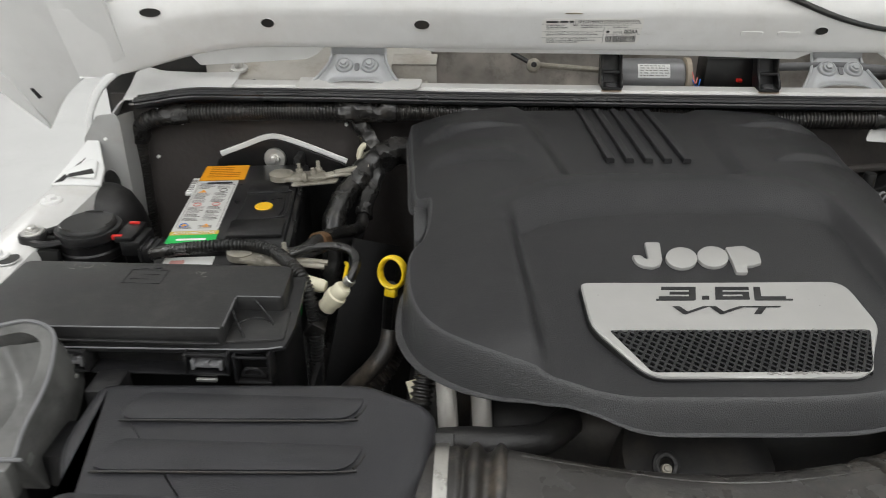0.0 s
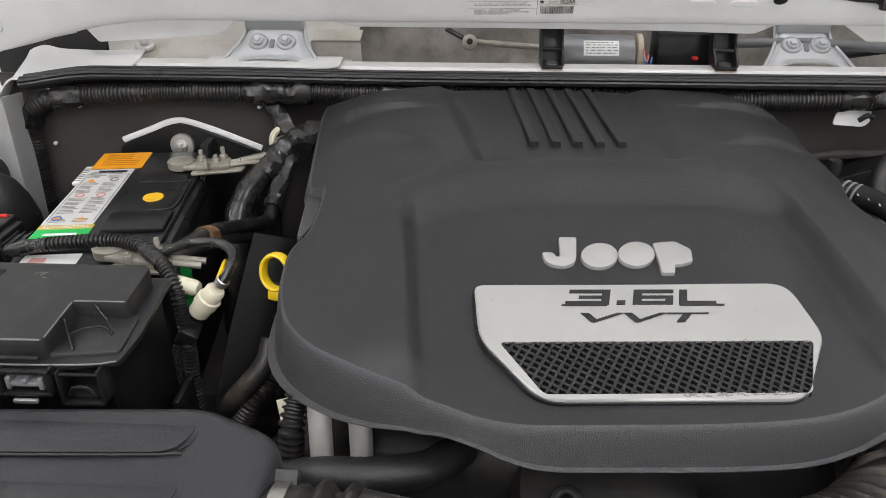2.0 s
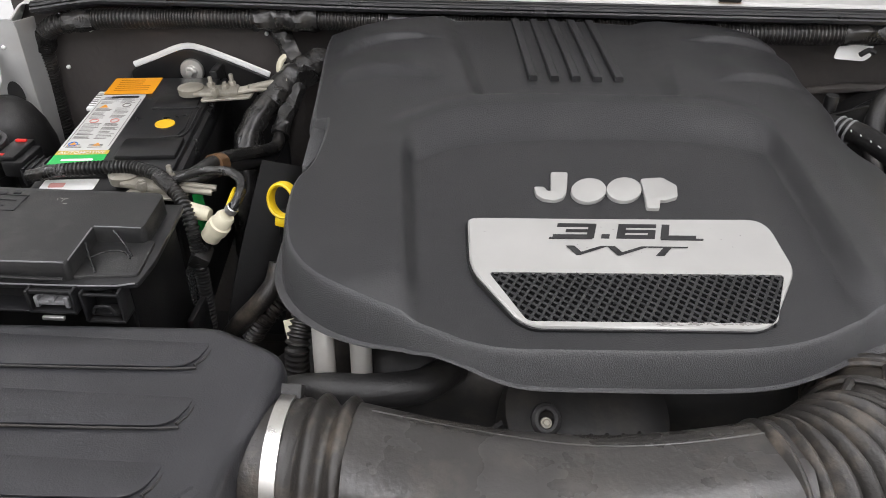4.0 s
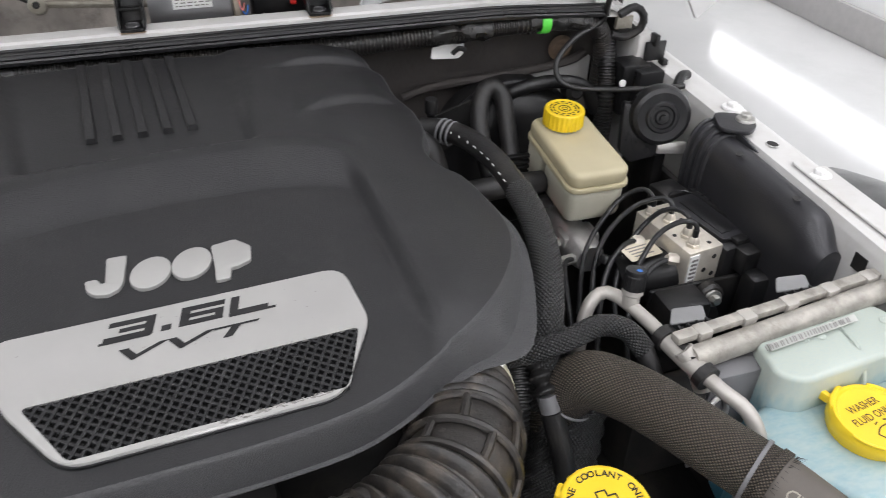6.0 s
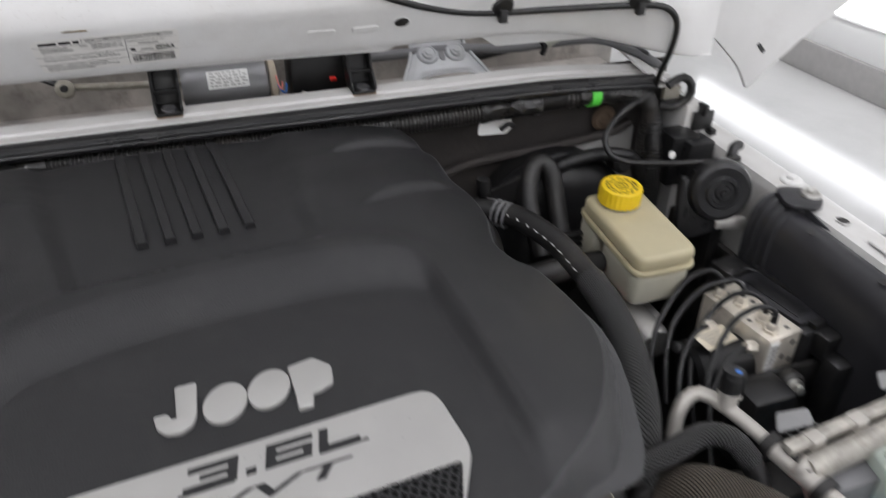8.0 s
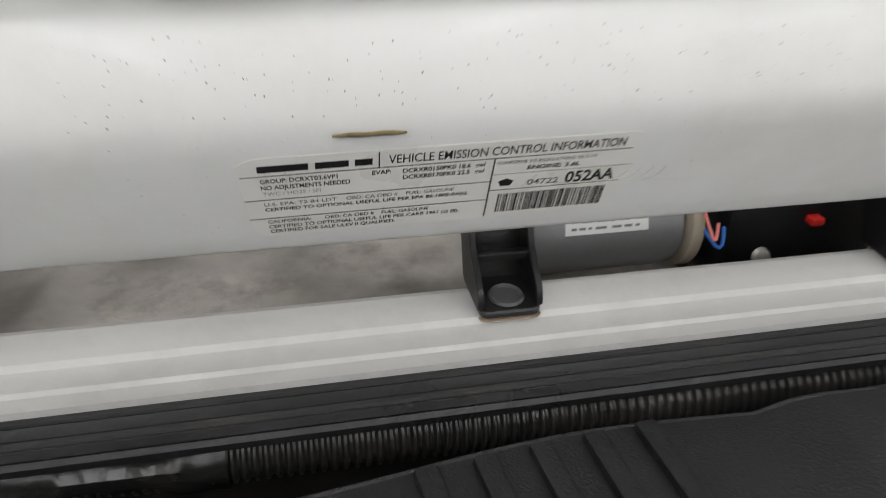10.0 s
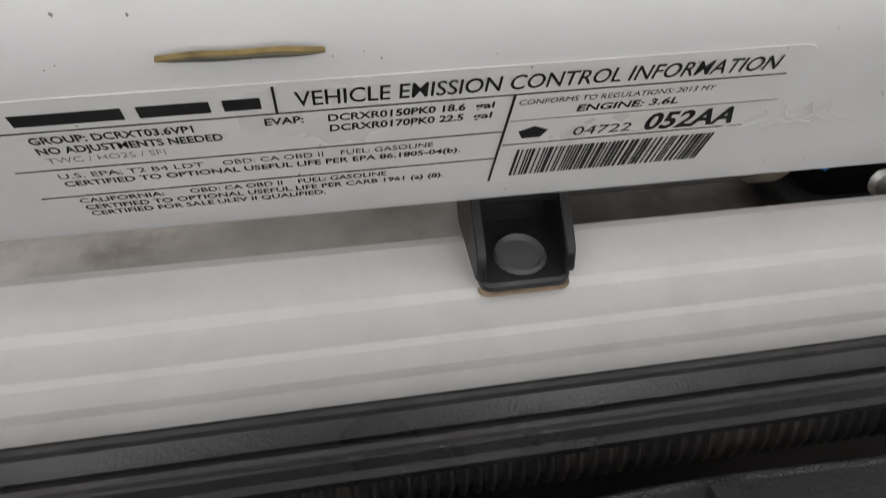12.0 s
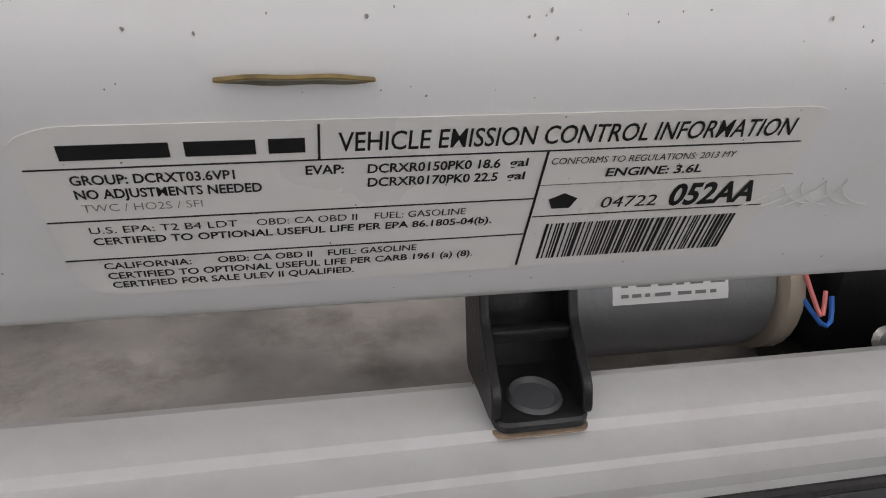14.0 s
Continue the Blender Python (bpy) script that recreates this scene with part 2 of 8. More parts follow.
def prism(pts, z0, z1, bevel=0.0, seg=2, m=None):
    """A flat outline (x, y) raised from z0 to z1, its edges bevelled, then placed by m."""
    bm = bmesh.new()
    vs = [bm.verts.new((x, y, z0)) for x, y in pts]
    f = bm.faces.new(vs)
    r = bmesh.ops.extrude_face_region(bm, geom=[f])
    bmesh.ops.translate(bm, vec=(0, 0, z1 - z0), verts=[v for v in r["geom"] if isinstance(v, bmesh.types.BMVert)])
    bmesh.ops.recalc_face_normals(bm, faces=bm.faces)
    if bevel:
        es = [e for e in bm.edges if len(e.link_faces) == 2 and e.calc_face_angle(0) > 0.9]
        bmesh.ops.bevel(bm, geom=es, offset=bevel, segments=seg, affect="EDGES", profile=0.5)
    if m:
        bmesh.ops.transform(bm, matrix=m, verts=bm.verts)
    return bm


def lathe(profile, seg=32, m=None):
    """Turns (radius, height) round z."""
    bm = bmesh.new()
    rings = []
    for r, z in profile:
        if r < 1e-6:
            rings.append([bm.verts.new((0, 0, z))])
        else:
            rings.append([bm.verts.new((r * math.cos(2 * math.pi * i / seg), r * math.sin(2 * math.pi * i / seg), z)) for i in range(seg)])
    for a, b in zip(rings, rings[1:]):
        for i in range(seg):
            j = (i + 1) % seg
            q = [a[i % len(a)], a[j % len(a)], b[j % len(b)], b[i % len(b)]]
            q = list(dict.fromkeys(q))
            if len(q) > 2:
                bm.faces.new(q)
    bmesh.ops.recalc_face_normals(bm, faces=bm.faces)
    if m:
        bmesh.ops.transform(bm, matrix=m, verts=bm.verts)
    return bm


def aim(p, d):
    """The pose at p whose z axis points along d."""
    return Matrix.Translation(p) @ Vector(d).to_track_quat("Z", "Y").to_matrix().to_4x4()


def spline(pts, step=0.006):
    """A smooth line through the points, evenly stepped."""
    P = [Vector(p) for p in pts]
    if len(P) == 2:
        n = max(2, int((P[1] - P[0]).length / step))
        return [P[0].lerp(P[1], i / n) for i in range(n + 1)]
    P = [2 * P[0] - P[1]] + P + [2 * P[-1] - P[-2]]
    out = []
    for i in range(1, len(P) - 2):
        a, b, c, d = P[i - 1:i + 3]
        n = max(2, int((c - b).length / step))
        for j in range(n):
            t = j / n
            out.append(0.5 * (2 * b + (c - a) * t + (2 * a - 5 * b + 4 * c - d) * t * t + (3 * b - a - 3 * c + d) * t ** 3))
    out.append(P[-2])
    return out


def tube(pts, r, seg=14, step=0.006, wave=0.0, pitch=0.004, caps=True, squash=1.0, lump=0.0, seed=0):
    """A hose through the points: r a radius or a function of 0..1; wave: corrugation depth; lump: uneven wrap. Carries UVs in metres."""
    if wave:
        step = pitch / 4
    line = spline(pts, step)
    bm = bmesh.new()
    uvl = bm.loops.layers.uv.new("UVMap")
    total = sum((b - a).length for a, b in zip(line, line[1:]))
    prev = None
    rings, run, runs = [], 0.0, []
    for i, p in enumerate(line):
        tan = (line[min(i + 1, len(line) - 1)] - line[max(i - 1, 0)]).normalized()
        if prev is None:
            ref = Vector((0, 0, 1)) if abs(tan.z) < 0.9 else Vector((1, 0, 0))
            nor = (ref - tan * ref.dot(tan)).normalized()
        else:
            nor = (prev - tan * prev.dot(tan)).normalized()
        prev = nor
        bi = tan.cross(nor)
        if i:
            run += (p - line[i - 1]).length
        rad = r(run / total) if callable(r) else r
        if wave:
            rad += wave * (1 if (i // 2) % 2 else -1)
        ring = []
        for k in range(seg):
            a = 2 * math.pi * k / seg
            rr = rad
            if lump:
                rr *= 1 + lump * noise.noise((math.cos(a) * 1.3 + seed, math.sin(a) * 1.3, run * 70))
            ring.append(bm.verts.new(p + nor * rr * math.cos(a) * squash + bi * rr * math.sin(a)))
        rings.append(ring)
        runs.append(run)
    rad0 = r if not callable(r) else r(0.5)
    for i in range(len(rings) - 1):
        for k in range(seg):
            j = (k + 1) % seg
            f = bm.faces.new((rings[i][k], rings[i][j], rings[i + 1][j], rings[i + 1][k]))
            for lp, (u, v) in zip(f.loops, ((k, i), (k + 1, i), (k + 1, i + 1), (k, i + 1))):
                lp[uvl].uv = (u / seg * 2 * math.pi * rad0, runs[v])
    if caps:
        bm.faces.new(rings[0][::-1])
        bm.faces.new(rings[-1])
    return bm


def grid(nx, ny, f, close_x=False):
    """A sheet of nx by ny quads, f(u, v) its place."""
    bm = bmesh.new()
    rows = [[bm.verts.new(f(i / nx, j / ny)) for i in range(nx + (0 if close_x else 1))] for j in range(ny + 1)]
    for j in range(ny):
        for i in range(nx):
            k = (i + 1) % len(rows[0])
            bm.faces.new((rows[j][i], rows[j][k], rows[j + 1][k], rows[j + 1][i]))
    return bm


def thick(bm, d, front=(0, -0.5, 1)):
    """Gives a sheet thickness, behind the side that looks to front."""
    bmesh.ops.recalc_face_normals(bm, faces=bm.faces)
    if sum((f.normal * f.calc_area() for f in bm.faces), Vector()).dot(Vector(front)) < 0:
        bmesh.ops.reverse_faces(bm, faces=bm.faces[:])
    bm.normal_update()
    old = bm.faces[:]
    rim = [(e.verts[0], e.verts[1]) for e in bm.edges if e.is_boundary]
    back = {v: bm.verts.new(v.co - v.normal * abs(d)) for v in bm.verts[:]}
    for f in old:
        bm.faces.new([back[v] for v in reversed(f.verts)])
    for a, b in rim:
        bm.faces.new((a, b, back[b], back[a]))
    bmesh.ops.recalc_face_normals(bm, faces=bm.faces)
    return bm


def words(text, size, m, align="LEFT", stretch=1.0, shear=0.0, bold=0.0, raised=0.0002, spacing=1.0):
    """Letters of the built-in font as a bmesh, standing on the x axis of m."""
    c = bpy.data.curves.new("words", "FONT")
    c.body, c.size, c.shear, c.offset, c.extrude = text, size, shear, bold, raised
    c.align_x, c.space_character, c.resolution_u = align, spacing, 3
    ob = bpy.data.objects.new("words", c)
    scene.collection.objects.link(ob)
    dg = bpy.context.evaluated_depsgraph_get()
    me = bpy.data.meshes.new_from_object(ob.evaluated_get(dg))
    bm = bmesh.new()
    bm.from_mesh(me)
    bpy.data.objects.remove(ob)
    bpy.data.curves.remove(c)
    bpy.data.meshes.remove(me)
    bmesh.ops.transform(bm, matrix=m @ Matrix.Diagonal((stretch, 1, 1, 1)), verts=bm.verts)
    return bm


def smooth01(a, b, x):
    t = min(max((x - a) / (b - a), 0.0), 1.0)
    return t * t * (3 - 2 * t)


def lerp_table(table, x):
    if x <= table[0][0]:
        return table[0][1]
    for (a, p), (b, q) in zip(table, table[1:]):
        if x <= b:
            t = (x - a) / (b - a)
            return p + (q - p) * t
    return table[-1][1]


def bolt(name, p, d, r=0.006, flange=0.010, h=0.006, material=None, parent=None, label=""):
    """A hexagon head on a washer flange, facing d."""
    head = lathe([(0, h), (r * 0.8, h), (r, h * 0.8), (r, 0.0015)], 6)
    fl = lathe([(r * 0.9, 0.002), (flange * 0.92, 0.0018), (flange, 0.0005), (flange, -0.002)], 20)
    return part(name, moved(join(head, fl), aim(p, d)), material or ZINC, parent, label)

# ---- the room ----
FLOOR = mat("pale_concrete", (0.58, 0.58, 0.57), 0.14, vary=0.06, vscale=1.2, bump=0.08, scale=40, dirt=(0.42, 0.42, 0.41), dirt_amount=0.3, dirt_scale=2.0)
WALL = mat("white_wall", (0.80, 0.80, 0.79), 0.6, vary=0.02, vscale=1.5, bump=0.1, scale=60)
SKIRTING = mat("grey_skirting", (0.42, 0.41, 0.40), 0.5, vary=0.05)
single("floor", box(-4.6, 3.3, -4.1, 6.1, -0.1, 0, 0), FLOOR, "pale polished concrete workshop floor", "floor", kind="structure")
single("wall_west", box(-4.7, -4.5, -4.1, 6.1, 0, 3.3, 0), WALL, "plain white workshop wall", "wall", kind="structure")
single("wall_east", box(3.2, 3.4, -4.1, 6.1, 0, 3.3, 0), WALL, "plain white workshop wall", "wall", kind="structure")
single("wall_north", box(-4.5, 3.2, 6.0, 6.2, 0, 3.3, 0), WALL, "plain white workshop wall", "wall", kind="structure")
single("wall_south", box(-4.5, 3.2, -4.2, -4.0, 0, 3.3, 0), WALL, "plain white workshop wall", "wall", kind="structure")
single("ceiling", box(-4.7, 3.4, -4.2, 6.2, 3.2, 3.3, 0), WALL, "plain white ceiling with tube lights", "ceiling", kind="structure")
single("baseboard", box(3.165, 3.198, -4.0, 6.0, 0.0, 0.155, 0.004), SKIRTING, "grey skirting board along a white wall", "baseboard", kind="structure")
fixture = thing("tube_fixture", (-2.4, -1.3, 3.13), "long white ceiling light fixture", "ceiling light", "ceiling lights")
part("housing", box(-2.53, -2.27, -3.92, 1.32, 3.13, 3.2, 0.006), WALL, fixture)
for lx in (-0.8, 0.8, 2.4):
    copy_thing(fixture, pose(lx, -1.3, 3.13))
# housings made up for the two added rear lamps
added_fixture = thing("tube_fixture", (-3.0, 3.9, 3.13), "short white ceiling light fixture, added and unseen", "ceiling light", "ceiling lights")
part("housing", box(-3.13, -2.87, 2.28, 5.52, 3.13, 3.2, 0.006), WALL, added_fixture)
copy_thing(added_fixture, pose(-1.0, 3.9, 3.13))

LIT = bpy.data.materials.new("lit_diffuser")
LIT.use_nodes = True
LIT.node_tree.nodes["Principled BSDF"].inputs["Emission Color"].default_value = (1, 1, 1, 1)
LIT.node_tree.nodes["Principled BSDF"].inputs["Emission Strength"].default_value = 10
ws = thing("wall_light", (3.18, 0.0, 0.40), "long low white wall light strip", "wall light")
part("diffuser", box(3.165, 3.185, -3.5, 4.0, 0.33, 0.47, 0.004), LIT, ws)
part("backplate", box(3.185, 3.1995, -3.52, 4.02, 0.31, 0.49, 0.003), WALL, ws)

# dusty white; base and brown patches darkened for the shadow in the cowl
COWLWHITE = mat("shaded_dusty_white", (0.46, 0.44, 0.40), 0.5, vary=0.2, vscale=10, dirt=(0.22, 0.17, 0.11), dirt_amount=0.8, dirt_scale=14)
# ---- the car's body: wings, bulkhead, cowl ----
body = thing("car_body", (0.0, 0.9, 0.0), "white off-road car front end with open bonnet", "car")


def cowl_rise(x):
    return 0.002 * smooth01(-0.12, -0.36, x)


def wing(side, x_in, x_out, back=0.93):
    """The flat top rail of a wing with its inner and outer sides."""
    def f(u, v):
        y = back - (back - 0.15) * v
        z = 0.985 - 0.03 * (0.93 - y) - 0.02 * max(0, 0.45 - y)
        prof = [(x_in, -0.30), (x_in, -0.012), (x_in + side * 0.003, -0.002), (x_in + side * 0.010, 0.0), (x_out - side * 0.014, 0.001),
                (x_out - side * 0.004, -0.003), (x_out, -0.014), (x_out + side * 0.012, -0.14)]
        k = u * (len(prof) - 1)
        i = min(int(k), len(prof) - 2)
        t = k - i
        lean = side * (-0.012) * smooth01(0.75, 0.15, y)
        return (prof[i][0] + (prof[i + 1][0] - prof[i][0]) * t + lean, y, z + prof[i][1] + (prof[i + 1][1] - prof[i][1]) * t)
    return thick(grid(28, 40, f), -0.002)


part("wing", wing(1, 0.640, 0.686), RAILPAINT, body)
part("wing", wing(-1, -0.575, -0.640, 0.792), RAILPAINT, body)
# overlapping strip on the right rail
part("rail_strip", prism(rounded([(0.652, 0.62), (0.652, 0.20), (0.682, 0.20), (0.682, 0.605), (0.668, 0.605), (0.664, 0.62)], 0.008), 0.0, 0.0022, 0.0008, 1,
     Matrix.Translation((-0.003, 0, 0.9583)) @ Matrix.Rotation(radians(1.75), 4, "X")), RAILPAINT, body)
for p in ((0.664, 0.741, 0.981), (0.662, 0.592, 0.977), (0.655, 0.40, 0.969)):
    bolt("bolt", p, (0, 0.05, 1), 0.0065, 0.012, 0.006, INNER, body, "white-painted hexagon bolt")
for p in ((-0.613, 0.737, 0.981), (-0.604, 0.61, 0.977)):
    bolt("bolt", p, (0, 0.05, 1), 0.0065, 0.012, 0.006, INNER, body, "white-painted hexagon bolt")


def hole(p, d, a, b, name="hole", parent=None, material=None):
    """A dark oval opening with a thin pressed rim."""
    bm = bmesh.new()
    n = 24
    ring = [(1.07, -0.0003), (1.05, 0.0004), (1.0, 0.0005), (0.97, 0.0001)]
    rows = [[bm.verts.new((a * k * math.cos(2 * math.pi * i / n), b * k * math.sin(2 * math.pi * i / n), h)) for i in range(n)] for k, h in ring]
    for r0, r1 in zip(rows, rows[1:]):
        for i in range(n):
            bm.faces.new((r0[i], r0[(i + 1) % n], r1[(i + 1) % n], r1[i]))
    o = part(name, moved(bm, aim(p, d)), material or INNER, parent)
    bm = bmesh.new()
    bm.faces.new([bm.verts.new((a * math.cos(2 * math.pi * i / n), b * math.sin(2 * math.pi * i / n), 0.0004)) for i in range(n)])
    part("opening", moved(bm, aim(p, d)), DARK, o)
    return o


hole((0.656, 0.657, 0.9785), (0, 0.03, 1), 0.0055, 0.0070, parent=body)
hole((-0.588, 0.605, 0.9765), (0, 0.03, 1), 0.009, 0.012, parent=body)
part("opening", box(0.6338, 0.6348, 0.485, 0.500, 0.938, 0.954, 0), DARK, body)
# black wing flare outside the right wheel
fl = [(0.98, 0.52), (0.90, 0.73), (0.78, 0.855), (0.60, 0.905), (0.35, 0.91), (0.10, 0.89), (-0.05, 0.82)]
part("flare", thick(grid(30, 8, lambda u, v: (lambda p: (0.70 + 0.235 * math.sin(v * 1.45), p[0] * 1.0, p[1] + 0.02 * math.cos(v * 1.5) - 0.02 - 0.05 * smooth01(0.7, 1.0, v)))(
    (lerp_table([(i / 6, q[0]) for i, q in enumerate(fl)], u), lerp_table([(i / 6, q[1]) for i, q in enumerate(fl)], u)))), 0.004), BLACK, body, "black plastic wing flare")

for wx in (-0.78, 0.80):
    tyre = part("wheel", moved(lathe([(0.22, -0.11), (0.36, -0.115), (0.395, -0.09), (0.40, 0.0), (0.395, 0.09), (0.36, 0.115), (0.22, 0.11)], 48), pose(wx, 0.33, 0.40, 0, 90, 0)), RUBBER, body, "black tyre")
    part("rim", moved(lathe([(0, 0.03), (0.20, 0.04), (0.225, 0.10), (0.225, -0.10), (0, -0.02)], 32), pose(wx, 0.33, 0.40, 0, 90 if wx > 0 else -90, 0)), ALU, tyre)
part("axle", tube([(-0.75, 0.33, 0.40), (0.77, 0.33, 0.40)], 0.05, 12), DARK, body)
part("frame_leg", box(-0.45, 0.45, 0.25, 0.41, 0.40, 0.52, 0.01), DARK, body)

# dark sheet added to hide the white inner wing wall low down
part("inner_dark_sheet", box(0.618, 0.628, 0.10, 0.90, 0.52, 0.885, 0.004), DARK, body, "dark sheet added over the inner wing wall")
# bulkhead
part("bulkhead", thick(grid(60, 24, lambda u, v: (-0.60 + 1.22 * u, 0.935 - 0.038 * smooth01(-0.23, -0.29, -0.60 + 1.22 * u) + 0.006 * noise.noise((u * 9, v * 4, 0)) + 0.010 * math.exp(-((v - 0.35) / 0.12) ** 2), 0.60 + 0.46 * v)), 0.004), FIREWALL, body, "dark felt-lined bulkhead")
for p in ((-0.5095, 0.892, 1.024), (-0.5495, 0.892, 0.977), (-0.2965, 0.892, 1.025), (0.60, 0.925, 0.985), (0.28, 0.925, 0.97)):
    part("push_pin", lathe([(0, 0.0025), (0.0016, 0.002), (0.0024, 0.001), (0.0024, -0.002)], 14, aim(p, (0, -1, 0))), PAPER, body, "pale push pin")
part("lower_bulkhead", box(-0.60, 0.64, 0.90, 0.935, 0.51, 0.80, 0.004), DARK, body)
part("steel_ledge", box(0.42, 0.60, 0.885, 0.93, 0.925, 0.945, 0.004), PRIMER, body, "bare grey steel ledge")
part("side_gusset", prism(rounded([(-0.594, 1.049), (-0.571, 1.052), (-0.566, 1.041), (-0.568, 0.939), (-0.574, 0.78), (-0.630, 0.78), (-0.612, 0.958), (-0.616, 1.019)], 0.004), 0, 0.0025, 0.0006, 1,
     Matrix(((1, 0, 0, 0), (0, 0, 1, 0.840), (0, 1, 0, 0), (0, 0, 0, 1)))), PRIMER, body, "grey-white steel gusset plate")
part("gusset_return", thick(grid(6, 12, lambda u, v: (-0.5675 + 0.004 * u - 0.012 * u * (1 - v), 0.8415 + 0.034 * u, 0.80 + (0.244 + 0.004 * (1 - u)) * v)), 0.002, (1, -0.5, 0)), PRIMER, body)
hole((-0.5905, 0.8392, 0.961), (0, -1, 0), 0.0105, 0.0175, parent=body, material=PRIMER)
part("push_pin", lathe([(0, 0.0025), (0.0016, 0.002), (0.0024, 0.001), (0.0024, -0.002)], 14, aim((-0.588, 0.8395, 1.019), (0, -1, 0))), PAPER, body)
part("fender_edge", tube([(-0.6085, 0.850, 0.985), (-0.6095, 0.850, 1.031), (-0.6055, 0.850, 1.049), (-0.5945, 0.850, 1.070), (-0.5810, 0.851, 1.0865), (-0.5655, 0.854, 1.0985), (-0.5490, 0.862, 1.1040), (-0.525, 0.880, 1.1065), (-0.500, 0.905, 1.108)], lambda t: 0.0020 + 0.0016 * math.sin(math.pi * t), 10, squash=1.4), WHITE, body, "white rounded body edge")
# the folded white plates where the rail climbs to the gusset
CP = Matrix(((1, 0, 0, 0), (0, 0.87, -0.49, 0.783), (0, 0.49, 0.87, 0.985), (0, 0, 0, 1)))
part("rail_climb", prism([(-0.636, -0.004), (-0.575, -0.004), (-0.5780, 0.022), (-0.5980, 0.068), (-0.6110, 0.070)], -0.004, 0.0, 0.001, 1, CP), WHITE, body, "white body rail climbing to the gusset")
part("fold_gap", prism([(-0.6050, 0.0375), (-0.6320, -0.0020), (-0.6215, 0.0010), (-0.6125, 0.0190)], 0, 0.0006, 0, 1, CP), DARK, body)
part("folded_plate", prism(rounded([(-0.5830, 0.004), (-0.6180, 0.0060), (-0.6220, 0.0125), (-0.6080, 0.0240), (-0.5955, 0.0335), (-0.5860, 0.0300)], 0.003), 0.001, 0.0045, 0.0012, 2, CP), WHITE, body)
part("fold_gap", prism([(-0.6175, 0.0030), (-0.6150, 0.0085), (-0.5890, 0.0170), (-0.5845, 0.0100), (-0.5970, 0.0075)], 0.0046, 0.0052, 0, 1, CP), DARK, body)
part("corner_post", thick(grid(10, 14, lambda u, v: (-0.590 - 0.02 * math.sin(u * 1.6) + 0.008 * u, 0.895 + 0.06 * u, 0.80 + 0.23 * v)), 0.003), PRIMER, body)
# dark sheet put in for the shade of the gap behind the body edge
part("gap_shade_sheet", thick(grid(8, 8, lambda u, v: (-0.630 + 0.140 * u, 0.945 + 0.01 * v, 0.95 + 0.20 * v)), 0.002, (0, -1, 0)), DARK, body)
part("inner_panel", thick(grid(30, 12, lambda u, v: (-0.575 + 0.38 * u, 0.938 + 0.10 * v, 1.064 + cowl_rise(-0.575 + 0.38 * u) + 0.030 * v + 0.004 * math.sin(7 * u) * v)), 0.002), COWLWHITE, body, "dusty white inner cowl panel, darkened for its shadow")
part("panel_slot", prism(rounded([(-0.440, 0.968), (-0.405, 0.960), (-0.395, 0.972), (-0.425, 0.984)], 0.002), 0, 0.0008, 0, m=pose(0, 0.0, 0.7855, 16.7, 0, 0)), DARK, body)


def cowl_corner(u, v):
    """The dusty white corner where the ledge widens, lifts and turns down to the gusset."""
    x = -0.602 + 0.160 * u
    front = 0.887 - 0.020 * smooth01(-0.47, -0.57, x)
    low = 1.0690 - 0.006 * smooth01(-0.475, -0.57, x) - 0.030 * smooth01(-0.565, -0.602, x)
    high = 1.0770 + 0.005 * math.exp(-((x + 0.564) / 0.014) ** 2) - 0.052 * smooth01(-0.576, -0.602, x)
    y = front + (0.944 - 0.02 * smooth01(-0.56, -0.60, x) - front) * v
    return (x, y, low + (high - low) * v ** 1.6 + 0.0006 * math.sin(60 * x + 9 * v))


part("cowl_corner", thick(grid(40, 14, cowl_corner), 0.002), INNER, body, "dusty white pressed corner of the cowl")
part("corner_panel", thick(grid(16, 10, lambda u, v: (0.56 + 0.11 * u, 0.885 + 0.07 * v, 1.062 - 0.085 * u ** 1.5 + 0.010 * v)), 0.003), INNER, body)
part("inner_side", box(0.614, 0.640, 0.874, 0.93, 0.80, 1.022, 0.004), RAILPAINT, body)

# the white ledge of the cowl, in long pressed steps; it rises a little towards the left
ledge = [(0.8838, 1.0555), (0.8842, 1.0580), (0.888, 1.0590), (0.8935, 1.0600), (0.8945, 1.0624), (0.9010, 1.0628), (0.9022, 1.0646), (0.9130, 1.0650), (0.9145, 1.0676),
         (0.9310, 1.0690), (0.9345, 1.0680), (0.9355, 1.0650), (0.9360, 1.0300)]


def along(profile, x0, x1, nx, bend=lambda x: (0, 0)):
    def f(u, v):
        x = x0 + (x1 - x0) * u
        k = v * (len(profile) - 1)
        i = min(int(k + 1e-6), len(profile) - 2)
        t = k - i
        dy, dz = bend(x)
        return (x, profile[i][0] + (profile[i + 1][0] - profile[i][0]) * t + dy, profile[i][1] + (profile[i + 1][1] - profile[i][1]) * t + dz)
    return grid(nx, (len(profile) - 1), f)


cowl_drop = lambda x: (0.0, cowl_rise(x) - 0.012 * smooth01(0.42 if x > 0 else 0.48, 0.62, abs(x)))
part("cowl_ledge", thick(along(ledge, -0.572, 0.60, 60, cowl_drop), 0.0015), RAILPAINT, body, "white pressed-steel cowl ledge with grooves", 20)
